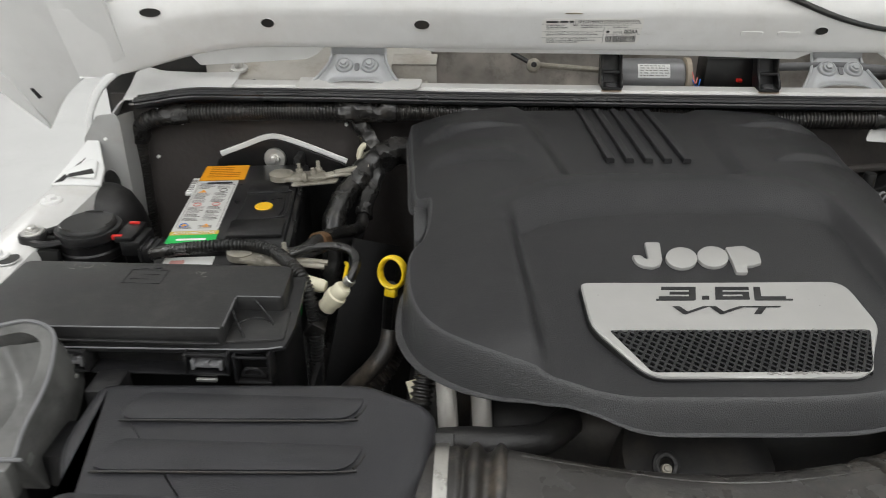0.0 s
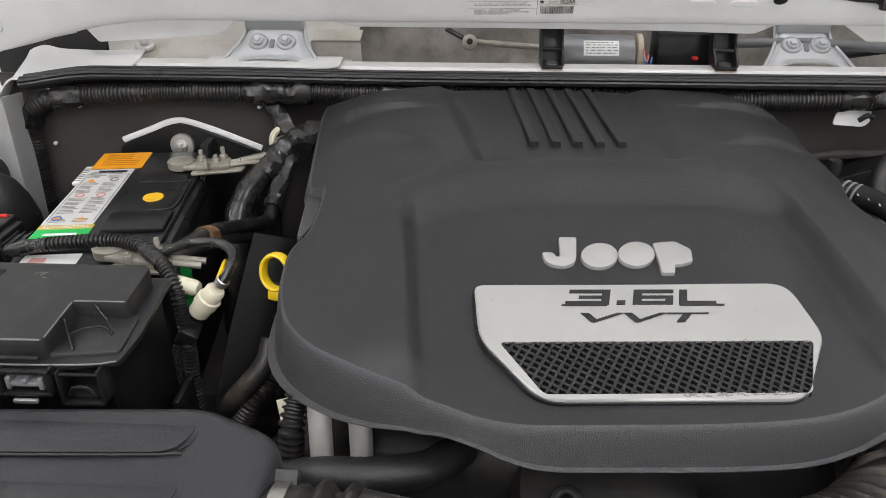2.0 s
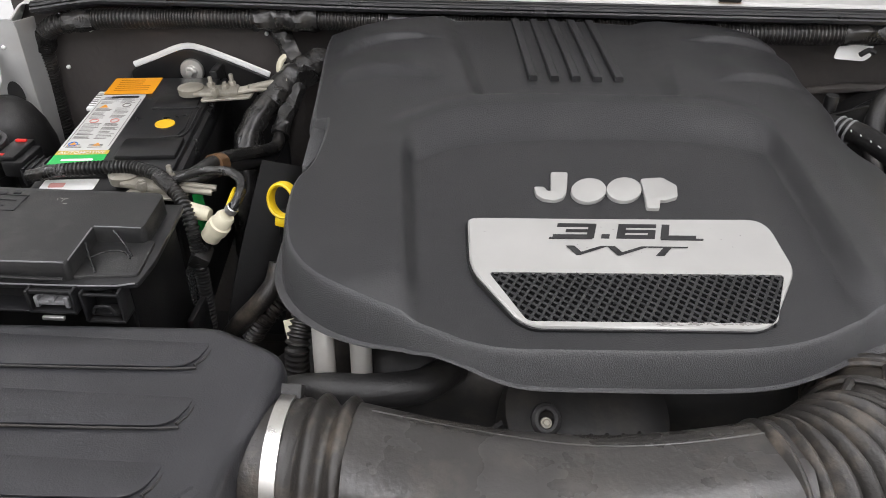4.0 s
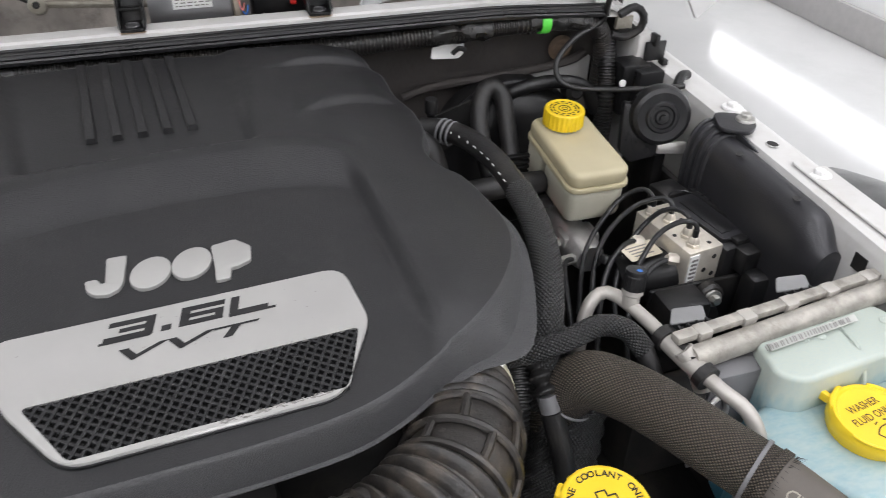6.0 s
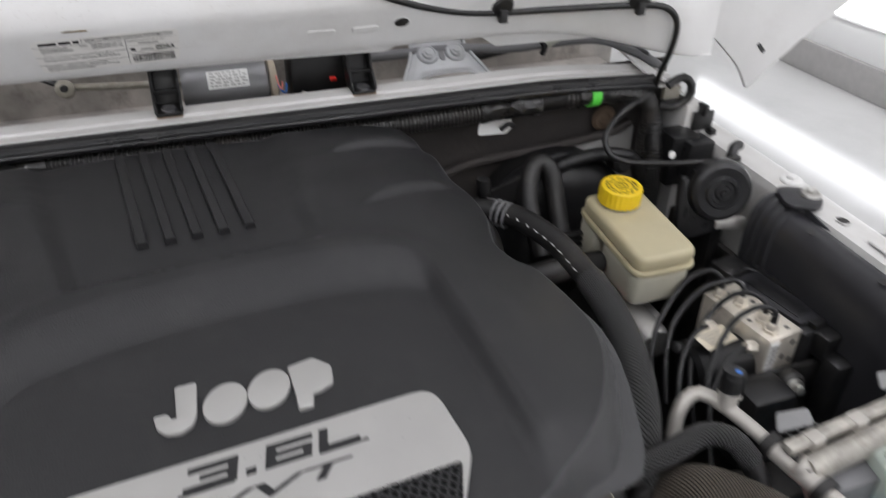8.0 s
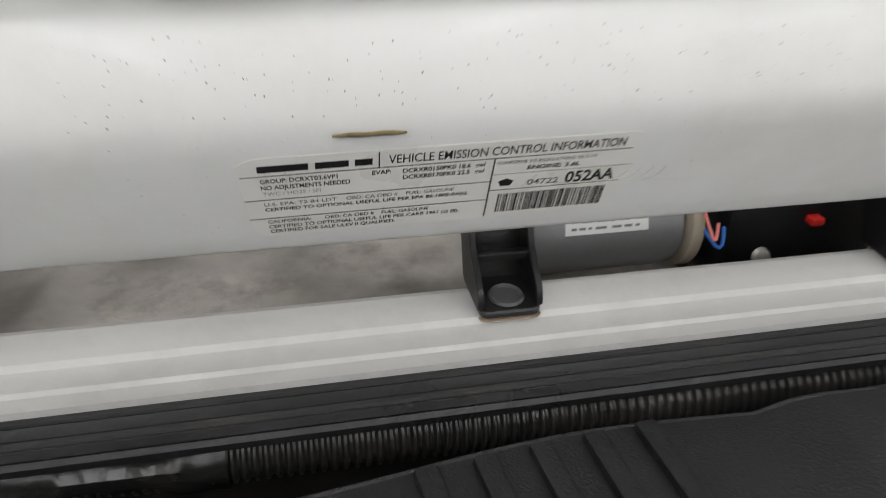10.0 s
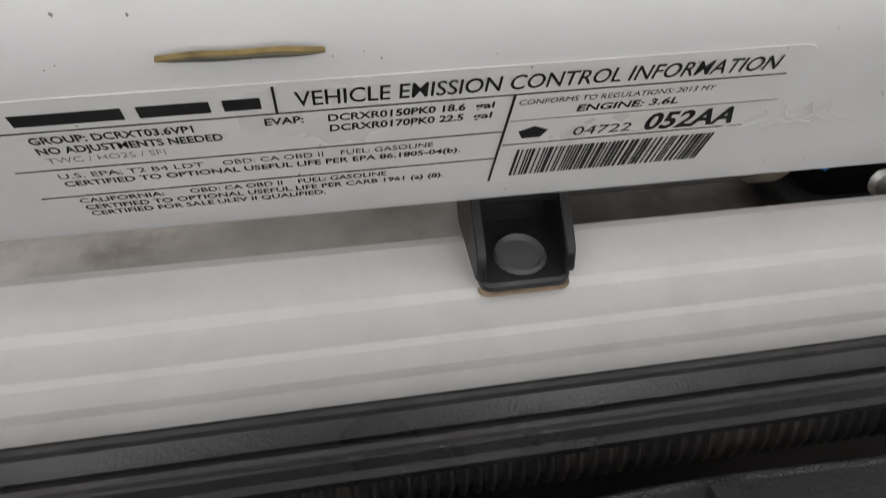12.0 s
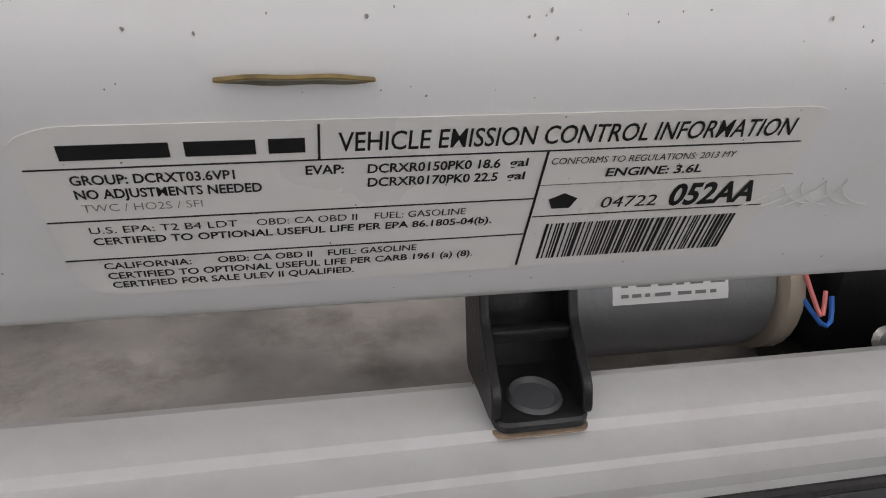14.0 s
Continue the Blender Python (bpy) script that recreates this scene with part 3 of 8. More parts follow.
part("ledge_plate", prism(rounded([(-0.36, 0.900), (-0.213, 0.9005), (-0.203, 0.907), (-0.2015, 0.9325), (-0.36, 0.9335)], [0.002, 0.004, 0.004, 0.004, 0.002]), 0, 0.0026, 0.0009, 2, Matrix(((1, 0, 0, 0), (0, 1, 0, 0), (0, 0.13, 1, 0.9508), (0, 0, 0, 1)))), RAILPAINT, body, "white plate lapped over the ledge")
# black rubber seal
seal = [(0.8835, 1.0575), (0.8820, 1.0660), (0.8800, 1.0708), (0.8775, 1.0716), (0.8748, 1.0700), (0.8725, 1.0690), (0.8705, 1.0702), (0.8682, 1.0716), (0.8660, 1.0708), (0.8650, 1.0680),
        (0.8662, 1.0660), (0.8650, 1.0642), (0.8655, 1.0610), (0.8700, 1.0590), (0.8780, 1.0550), (0.8835, 1.0575)]
seal_drop = lambda x: (0.004 * smooth01(0.40, 0.6, x) - 0.020 * smooth01(-0.47, -0.57, x), cowl_rise(x) - 0.010 * smooth01(0.40, 0.60, x) - 0.007 * smooth01(-0.475, -0.57, x))
bm = along(seal, -0.548, 0.565, 90, seal_drop)
bmesh.ops.holes_fill(bm, edges=bm.edges, sides=40)
seal_thing = thing("bonnet_seal", (0, 0.875, 1.057), "long black ribbed rubber bonnet seal on the cowl", "rubber seal")
part("sealing_strip", bm, SATIN, seal_thing)
for y0, z0 in ((0.8780, 1.0716), (0.8682, 1.0714)):
    bm = along([(y0 + 0.0016 * math.cos(2 * math.pi * k / 8), z0 + 0.0016 * math.sin(2 * math.pi * k / 8)) for k in range(9)], -0.547, 0.564, 80, seal_drop)
    part("bead", bm, RUBBER, seal_thing)
# the trough's far wall and deep dark
COWL = mat("dusty_cowl_steel", (0.40, 0.375, 0.345), 0.35, vary=0.5, vscale=16, bump=0.5, scale=90, dirt=(0.075, 0.055, 0.042), dirt_amount=0.85, dirt_scale=17)
part("cowl_trough", box(-0.62, 0.62, 1.060, 1.10, 0.93, 1.30, 0.004), COWL, body)
part("cowl_floor", box(-0.60, 0.60, 0.9425, 1.07, 0.93, 1.024, 0.004), COWL, body, "dusty grey steel cowl floor")

# under everything: dark chassis tray
part("chassis_tray", box(-0.60, 0.64, -0.05, 0.92, 0.50, 0.54, 0.01), DARK, body)
part("front_panel", box(-0.62, 0.66, -0.02, 0.02, 0.50, 0.90, 0.02), WHITE, body, "white front panel over the grille")

# ---- bonnet, standing open ----
HS = Vector((0, -0.3979, 0.9174))          # up along the label's face
HO = Vector((0, 0.881, 1.133))             # its lower end at x = 0
HN = Vector((0, -0.9174, -0.3979))         # out of the face


def on_hood(x, s, lift=0.0):
    """A place on the bonnet's rear face: x, s metres up the face, lift off it."""
    return Vector((x, 0, 0)) + HO + HS * s + HN * lift


hood = thing("bonnet", (0.0, 0.93, 1.09), "white car bonnet standing open, underside with pressed ribs", "bonnet")
lip = [(0.914, 1.1225), (0.905, 1.1222), (0.8905, 1.1228), (0.8865, 1.1238), (0.8842, 1.1262), (0.881, 1.133), (0.8745, 1.148), (0.868, 1.163), (0.8655, 1.170), (0.8652, 1.176), (0.8665, 1.184),
       (0.8700, 1.194), (0.8755, 1.2035), (0.8815, 1.2072), (0.8905, 1.2078), (0.9030, 1.2080), (0.9062, 1.2105)]
top = 1.15
lip += [(0.9010 - 0.36 * t, 1.2240 + 0.933 * t) for t in (-0.008, 0.02, 0.06, 0.15, 0.4, 0.8, top)]


def hood_bend(x):
    e = smooth01(0.36, 0.60, abs(x))
    return (-0.035 * e * e, -0.030 * e * smooth01(0.3, 0.6, abs(x)))


def rib_surface():
    """The pressed rear rib, running out into the flat corners at its ends."""
    bm = along(lip, -0.61, 0.61, 110, hood_bend)
    for v in bm.verts:
        k = smooth01(-0.47, -0.60, v.co.x) + smooth01(0.50, 0.60, v.co.x)
        flat = 0.849 - 0.386 * (v.co.z - 1.10) if v.co.x < 0 else 0.8485
        if v.co.z < 1.34:
            v.co.y += (flat - v.co.y) * k * smooth01(1.34, 1.25, v.co.z)
    return bm


part("rear_rib", thick(rib_surface(), 0.0015, (0, -1, 0)), INNER, hood, "white inner bonnet panel, dusty and specked")


def hood_plane(x, t, lift=0.0):
    """On the wide inner skin above the wire: t metres up it."""
    return Vector((x, 0.9010 - 0.36 * t, 1.2240 + 0.933 * t)) + Vector((0, -0.933, -0.36)) * lift


def skin(pts, lift=0.006, radius=0.008):
    m = Matrix(((1, 0, 0, 0), (0, -0.36, -0.933, 0.9010), (0, 0.933, -0.36, 1.2240), (0, 0, 0, 1)))
    return prism(rounded(pts, radius), -0.001, lift, 0.0009, 1, m)


# grey of the painted shadow lines at the panel edges
CREASE_SHADE = mat("grey_crease_shade", (0.12, 0.118, 0.112), 0.6, vary=0.3, vscale=120)


def seam(pts, lift, r=0.0007):
    """A grey tube painted as the shadow line along a lapped panel edge."""
    fine = [(a[0] + (b[0] - a[0]) * k / 4, a[1] + (b[1] - a[1]) * k / 4) for a, b in zip(pts, pts[1:]) for k in range(4)] + [pts[-1]]
    return tube([hood_plane(x, t, lift) for x, t in fine], r, 6)


left_edge = [(-0.074, -0.0125), (-0.0775, -0.0055), (-0.0960, 0.0025), (-0.0985, 0.0105), (-0.1275, 0.0120), (-0.1342, 0.0180), (-0.1362, 0.038), (-0.1372, 0.066), (-0.146, 0.20)]
right_edge = [(0.161, -0.0120), (0.1675, -0.0005), (0.1785, 0.0035), (0.1805, 0.0120), (0.2090, 0.0130), (0.2195, 0.0250), (0.2272, 0.0610), (0.246, 0.20)]
part("side_skin", skin(([(-0.60, 1.1), (-0.60, -0.019), (-0.074, -0.019)] + left_edge + [(-0.18, 1.1)])[::-1], 0.010, 0.0025), INNER, hood)
part("side_skin", skin([(0.60, 1.1), (0.60, -0.019), (0.161, -0.019)] + right_edge + [(0.26, 1.1)], 0.010, 0.0025), INNER, hood)
part("seam", seam(left_edge[1:] + [(-0.155, 0.4)], 0.0062), CREASE_SHADE, hood)
part("seam", seam(right_edge[1:] + [(0.252, 0.4)], 0.0062), CREASE_SHADE, hood)
pad = [(0.2600, 0.0325), (0.2605, 0.0515), (0.2630, 0.0950), (0.295, 0.125), (0.330, 0.105), (0.3262, 0.0500), (0.3262, 0.0365), (0.3105, 0.0285)]
part("pressed_pad", prism(rounded(pad[::-1], 0.006), 0.008, 0.0112, 0.0012, 2,
     Matrix(((1, 0, 0, 0), (0, -0.36, -0.933, 0.9010), (0, 0.933, -0.36, 1.2240), (0, 0, 0, 1)))), INNER, hood)
part("seam", seam([(0.2590, 0.0345), (0.2640, 0.0300), (0.3100, 0.0280), (0.3270, 0.0362), (0.3290, 0.0500), (0.331, 0.105)], 0.0102, 0.0006), CREASE_SHADE, hood)
for pts in ([(-0.0412, -0.0225), (-0.0372, -0.0022), (0.0143, -0.0032), (0.0300, -0.0205)], [(0.0585, -0.0205), (0.0750, -0.0026), (0.1252, -0.0032), (0.1310, -0.0190)]):
    part("pressed_tab", skin(pts[::-1], 0.010, 0.002), INNER, hood)
    part("seam", seam([(x, t + 0.0005) for x, t in pts], 0.0040, 0.0006), CREASE_SHADE, hood)
part("torn_sealer", skin([(-0.0900, -0.0062), (-0.0750, -0.0115), (-0.0480, -0.0040), (-0.0560, -0.0022), (-0.0850, -0.0020)], 0.006, 0.001), IVORY, hood, "torn edge of pale seam sealer")
# the corner wings of the bonnet that hang past the cowl
WING_L = Matrix(((1, 0, 0, 0), (0, -0.36, 0.933, 0.852), (0, 0.933, 0.36, 1.10), (0, 0, 0, 1)))
WING_R = Matrix(((1, 0, 0, 0), (0, 0, 1, 0.852), (0, 1, 0, 0), (0, 0, 0, 1)))
q = rounded([(-0.545, 0.022), (-0.546, 0.40), (-0.80, 0.46), (-0.90, 0.36), (-0.7995, 0.1030), (-0.7171, -0.0218), (-0.6800, -0.0890), (-0.6735, -0.0800), (-0.6445, -0.0413), (-0.6068, -0.0086), (-0.5705, 0.0069)], [0.004, 0.03, 0.03, 0.03, 0.02, 0.02, 0.003, 0.01, 0.02, 0.03, 0.02])
part("corner_wing", prism(q, -0.002, 0.004, 0.0015, 2, WING_L), INNER, hood)
part("slot", prism([(-0.6791, -0.0246), (-0.6751, -0.0237), (-0.6695, -0.0373), (-0.6743, -0.0400)], -0.0032, -0.0024, 0, 1, WING_L), INK, hood)
part("corner_hem", prism([(-0.7215, -0.0265), (-0.6800, -0.0880), (-0.6762, -0.0850), (-0.7000, -0.0100), (-0.770, 0.105), (-0.797, 0.100)], -0.0036, -0.001, 0.0008, 1, WING_L), INNER, hood)
q = rounded([(0.565, 1.174), (0.566, 1.322), (0.62, 1.482), (0.86, 1.482), (0.86, 1.182), (0.735, 1.097), (0.672, 1.044), (0.655, 1.072), (0.610, 1.112), (0.585, 1.126), (0.565, 1.134)], [0.004, 0.03, 0.03, 0.01, 0.01, 0.01, 0.004, 0.02, 0.03, 0.02, 0.004])
part("corner_wing", prism(q, -0.002, 0.004, 0.0015, 2, WING_R), INNER, hood)
part("slot", prism([(0.672, 1.096), (0.682, 1.086), (0.685, 1.089), (0.675, 1.099)], -0.0030, -0.0022, 0, 1, WING_R), INK, hood)
# round pressed holes along the rear rib
for x, s_, a, b in ((-0.3785, 0.0245, 0.0078, 0.0060), (-0.1965, 0.0237, 0.0090, 0.0062), (0.2625, 0.0200, 0.0072, 0.0050)):
    hole(on_hood(x, s_, 0.0008) + Vector((0, hood_bend(x)[0], hood_bend(x)[1])), HN, a, b, parent=hood)
hole((-0.505, 0.8415, 1.1712), (0.12, -0.92, -0.36), 0.0120, 0.0058, parent=hood)
part("slot", prism(rounded([(0.504, 1.171), (0.514, 1.179), (0.517, 1.176), (0.507, 1.168)], 0.0005), 0, 0.0006, 0, 0, Matrix(((1, 0, 0, 0), (0, 0, -1, 0.8395), (0, 1, 0, 0), (0, 0, 0, 1)))), INK, hood)
for x0 in (0.172, 0.214):
    part("embossed_bar", prism(rounded([(x0, 0.012), (x0 + 0.026, 0.012), (x0 + 0.026, 0.018), (x0, 0.018)], 0.003), -0.0005, 0.0007, 0.0004, 1,
         Matrix(((1, 0, 0, 0), (0, HS.y, HN.y, HO.y), (0, HS.z, HN.z, HO.z), (0, 0, 0, 1)))), INNER, hood)
# folded flanges under the rib
for y0, pts in ((0.935, [(-0.507, 1.107), (-0.489, 1.0885), (-0.350, 1.0975), (-0.336, 1.104), (-0.322, 1.118), (-0.330, 1.128), (-0.500, 1.126)]),
                (0.935, [(0.362, 1.114), (0.388, 1.0965), (0.534, 1.0945), (0.545, 1.116), (0.540, 1.124), (0.370, 1.126)]),
                (0.926, [(-0.241, 1.122), (-0.212, 1.116), (-0.186, 1.1098), (0.0, 1.1095), (0.141, 1.1083), (0.236, 1.1060), (0.261, 1.1055), (0.285, 1.1155), (0.288, 1.127), (-0.238, 1.127)])):
    part("folded_flange", prism(rounded([(x, z - 1.10) for x, z in pts], 0.003), 0, 0.0016, 0.0005, 1,
         Matrix(((1, 0, 0, 0), (0, 0.25, -0.97, y0), (0, 0.97, 0.25, 1.10), (0, 0, 0, 1)))), INNER, hood)

# ---- engine cover ----
CX, CY = 0.060, 0.620
ROT = radians(6.7)
OUT = [(0.248, 0.868), (0.259, 0.866), (0.266, 0.845), (0.268, 0.826), (0.278, 0.815), (0.282, 0.785), (0.291, 0.770), (0.297, 0.757), (0.296, 0.722), (0.286, 0.690), (0.284, 0.668), (0.293, 0.653), (0.310, 0.645),
       (0.322, 0.618), (0.329, 0.592), (0.328, 0.568), (0.318, 0.540), (0.302, 0.512), (0.282, 0.485), (0.257, 0.462), (0.222, 0.440), (0.189, 0.419), (0.156, 0.406), (0.106, 0.397), (0.050, 0.391), (0.005, 0.387),
       (-0.020, 0.387), (-0.042, 0.392), (-0.062, 0.401), (-0.083, 0.410), (-0.112, 0.422), (-0.138, 0.438), (-0.161, 0.461), (-0.176, 0.485), (-0.185, 0.515), (-0.188, 0.545), (-0.186, 0.562), (-0.178, 0.574),
       (-0.174, 0.592), (-0.173, 0.620), (-0.176, 0.644), (-0.190, 0.654), (-0.198, 0.720), (-0.206, 0.790), (-0.209, 0.836), (-0.200, 0.842), (-0.135, 0.836), (-0.050, 0.842), (0.045, 0.856), (0.156, 0.857)]


def cover_outline(n=420):
    P = [Vector((x, y, 0)) for x, y in OUT]
    k = len(P)
    fine = []
    for i in range(k):
        a, b, c, d = P[i - 1], P[i], P[(i + 1) % k], P[(i + 2) % k]
        for j in range(40):
            t = j / 40
            fine.append(0.5 * (2 * b + (c - a) * t + (2 * a - 5 * b + 4 * c - d) * t * t + (3 * b - a - 3 * c + d) * t ** 3))
    ang = sorted((math.atan2(p.y - CY, p.x - CX), p) for p in fine)
    return [ang[int(i * len(ang) / n)][1] for i in range(n)]


def local(x, y):
    """Along and across the cover, which sits a little askew in the bay."""
    dx, dy = x - CX, y - CY
    return dx * math.cos(ROT) + dy * math.sin(ROT), -dx * math.sin(ROT) + dy * math.cos(ROT)


SPINE = [(-0.26, 1.004), (-0.235, 1.0090), (-0.21, 1.0115), (-0.12, 1.030), (-0.02, 1.0465), (0.08, 1.0565), (0.18, 1.0630), (0.25, 1.0655)]


def cover_top(x, y):
    a, b = local(x, y)
    z = lerp_table(SPINE, b) * 0.5 + 0.25 * (lerp_table(SPINE, b - 0.03) + lerp_table(SPINE, b + 0.03)) + 0.002 - 0.035 * a
    z -= 0.030 * (1 - 0.5 * smooth01(0.10, 0.19, b) * smooth01(0.0, 0.05, a)) * max(0.0, abs(a) - 0.06) ** 2 / 0.04 + 0.012 * smooth01(0.17, 0.27, abs(a))
    # the hollow that holds the badge, with a long ramp behind and steep flanks
    rear = 0.0385 - 0.6 * (a - 0.015) ** 2 - 0.012 * smooth01(0.12, 0.165, abs(a))
    k = min(max((rear - 0.006 - b) / 0.036, 0.0), 1.0)
    z += 0.0016 * math.exp(-((b - rear - 0.004) / 0.010) ** 2) * smooth01(0.175, 0.150, abs(a + 0.0065))
    d = (0.6 * k + 0.4 * smooth01(0, 1, k)) * smooth01(0.161, 0.146, abs(a + 0.0065))
    g = smooth01(-0.155, -0.215, b)
    d = d * (1 - g) + g
    z -= 0.0150 * d
    # the shallow tray under the rear ribs
    half = 0.083 + 0.09 * (b - 0.045)
    tray = smooth01(0.0425, 0.0485, b) * smooth01(half + 0.012, half - 0.004, abs(a + 0.010))
    z -= 0.0070 * tray
    # two creases on each shoulder
    for c0, rise in ((0.173, 0.11), (0.086, 0.36)):
        c = c0 + rise * (abs(a) - 0.14)
        w = smooth01(0.120, 0.160, abs(a)) * smooth01(0.240, 0.205, abs(a))
        z += 0.0065 * w * (smooth01(c - 0.002, c + 0.003, b) - smooth01(c + 0.006, c + 0.060, b))
    return z


def cover_mesh():
    ring = cover_outline()
    n = len(ring)
    # height of the skirt's lower lip, and how far it flares, round the front by bearing
    lip_z = [(-172, 0.990), (-166, 0.976), (-158, 0.966), (-145, 0.966), (-135, 0.969), (-128, 0.974), (-122, 0.981), (-117, 0.986), (-113, 0.985), (-109, 0.978), (-104, 0.972), (-92, 0.970), (-78, 0.967), (-66, 0.964),
             (-48, 0.966), (-38, 0.971), (-30, 0.972), (-24, 0.974), (-18, 0.978), (-10, 0.982), (2, 0.986)]
    flare_at = [(-170, 0.0046), (-163, 0.008), (-155, 0.011), (-145, 0.010), (-135, 0.0065), (-126, 0.0046), (-60, 0.0046), (-48, 0.006), (-42, 0.014), (-38, 0.028), (-36, 0.031), (-32, 0.028), (-26, 0.021), (-18, 0.013), (-10, 0.007), (0, 0.0046)]
    rim_h, flare = [], []
    for p in ring:
        th = math.degrees(math.atan2(p.y - CY, p.x - CX))
        top_z = cover_top(p.x, p.y)
        k = smooth01(-2, 12, th) + smooth01(-166, -178, th)
        rim_h.append(max(0.006, top_z - lerp_table(lip_z, th)) * (1 - min(k, 1)) + 0.016 * min(k, 1))
        flare.append(lerp_table(flare_at, th))
    rim_h = [sum(rim_h[(i + j) % n] for j in range(-3, 4)) / 7 for i in range(n)]
    bm = bmesh.new()
    levels = [i / 140 for i in range(1, 141)]
    rows = []
    for s in levels:
        k = min(s ** 0.85, 0.9925)
        if s == levels[-2]:
            k = 0.987
        row = []
        for i, p in enumerate(ring):
            x, y = CX + (p.x - CX) * k, CY + (p.y - CY) * k
            row.append(bm.verts.new((x, y, cover_top(x, y))))
        rows.append(row)
    split = len(rows)
    for drop, out_, dk in ((0.0, 0.0, 0.9965), (0.03, 0.0, 0.999), (0.08, 0.0002, 1.0), (0.25, 0.0008, 1.0), (0.5, 0.0016, 1.0), (0.75, 0.0022, 1.0), (0.92, 0.0026, 1.0), (0.94, 0.0044, 1.0), (0.97, 0.0052, 1.0), (1.0, 0.0046, 1.0), (1.0, 0.0030, 1.0), (0.85, 0.0010, 1.0)):
        row = []
        for i, p in enumerate(ring):
            d = Vector((p.x - CX, p.y - CY, 0)).normalized()
            z = cover_top(p.x, p.y) - (0.0006 if dk < 0.998 else 0.0012)
            f = flare[i] / 0.0046
            row.append(bm.verts.new((CX + (p.x - CX) * dk + d.x * out_ * f, CY + (p.y - CY) * dk + d.y * out_ * f, z - drop * rim_h[i])))
        rows.append(row)
    mid = bm.verts.new((CX, CY, cover_top(CX, CY)))
    for i in range(n):
        bm.faces.new((mid, rows[0][i], rows[0][(i + 1) % n]))
    for k, (r0, r1) in enumerate(zip(rows, rows[1:])):
        for i in range(n):
            f = bm.faces.new((r0[i], r1[i], r1[(i + 1) % n], r0[(i + 1) % n]))
            f.material_index = 1 if k >= split - 3 else 0
    return bm


cover = thing("engine_cover", (CX, CY, 0.95), "large matt black plastic engine cover with silver badge", "engine cover")
bm = cover_mesh()
bmesh.ops.recalc_face_normals(bm, faces=bm.faces)
shell = part("shell", bm, COVER, cover, smooth=50)
shell.data.materials.append(SKIRT)


def on_cover(a, b, lift=0.0):
    """A place on the cover from its own axes."""
    x = CX + a * math.cos(ROT) - b * math.sin(ROT)
    y = CY + a * math.sin(ROT) + b * math.cos(ROT)
    return Vector((x, y, cover_top(x, y) + lift))


for i in range(5):
    a0 = -0.0440 + i * 0.0200
    rib = bmesh.new()
    secs = []
    for j in range(25):
        t = j / 24
        b = 0.083 + 0.147 * t
        aa = a0 + 0.0015 * t
        h = 0.0052 * (1 - 0.30 * t)
        w = 0.0042
        secs.append([rib.verts.new(on_cover(aa + da, b, l)) for da, l in ((-w, -0.002), (-w * 0.92, h * 0.85), (-w * 0.72, h), (w * 0.72, h), (w * 0.92, h * 0.85), (w, -0.002))])
    for s0, s1 in zip(secs, secs[1:]):
        for q in range(5):
            rib.faces.new((s0[q], s0[q + 1], s1[q + 1], s1[q]))
    rib.faces.new(secs[0][::-1])
    rib.faces.new(secs[-1])
    bmesh.ops.recalc_face_normals(rib, faces=rib.faces)
    part("rib", rib, COVER, cover)
part("side_grip", prism([(-0.1905, 0.652), (-0.177, 0.6455), (-0.174, 0.620), (-0.175, 0.592), (-0.179, 0.5745), (-0.1835, 0.5745), (-0.188, 0.620)], 0.975, 1.0225, 0.0015, 2), SKIRT, cover)

# ---- badge and grille of the engine cover ----
def fit_words(text, x0, x1, base, cap, m, raised=0.00015, bold=0.0, shear=0.0):
    """Words set between x0 and x1 on a base line, their capitals cap high, on the plane m."""
    bm = words(text, 1.0, Matrix.Identity(4), raised=0.0, bold=bold, shear=shear)
    xs = [v.co.x for v in bm.verts]
    lo, hi = min(xs), max(xs)
    k = (x1 - x0) / (hi - lo)
    bmesh.ops.transform(bm, matrix=m @ Matrix.Translation((x0 - lo * k, base, raised)) @ Matrix.Diagonal((k, cap / 0.70, 1, 1)), verts=bm.verts)
    return bm


def plane_at(o, px, py):
    """The pose on a plane through three places: origin, along x, up y."""
    X = (px - o).normalized()
    Z = X.cross(py - o).normalized()
    Y = Z.cross(X)
    return Matrix(((X.x, Y.x, Z.x, o.x), (X.y, Y.y, Z.y, o.y), (X.z, Y.z, Z.z, o.z), (0, 0, 0, 1)))


BO = on_cover(0.0, -0.147)
BP = plane_at(on_cover(0.0, -0.147), on_cover(0.09, -0.147), on_cover(0.0, -0.112)) @ Matrix.Translation((0, 0, 0.0014))
bz = 0.0004
badge = thing("badge_plate", BO, "brushed silver engine badge plate with black lettering", "badge")
outer = rounded([(-0.1185, 0.0385), (-0.1200, -0.0110), (-0.0890, -0.0622), (0.0715, -0.0642), (0.1065, -0.0110), (0.1030, 0.0405)], [0.006, 0.012, 0.014, 0.014, 0.010, 0.015], 6)
# plate with the window cut for the mesh: upper field, then a frame round the window
win = [(-0.1080, -0.0155), (-0.0865, -0.0580), (0.0765, -0.0593), (0.0968, -0.0160)]


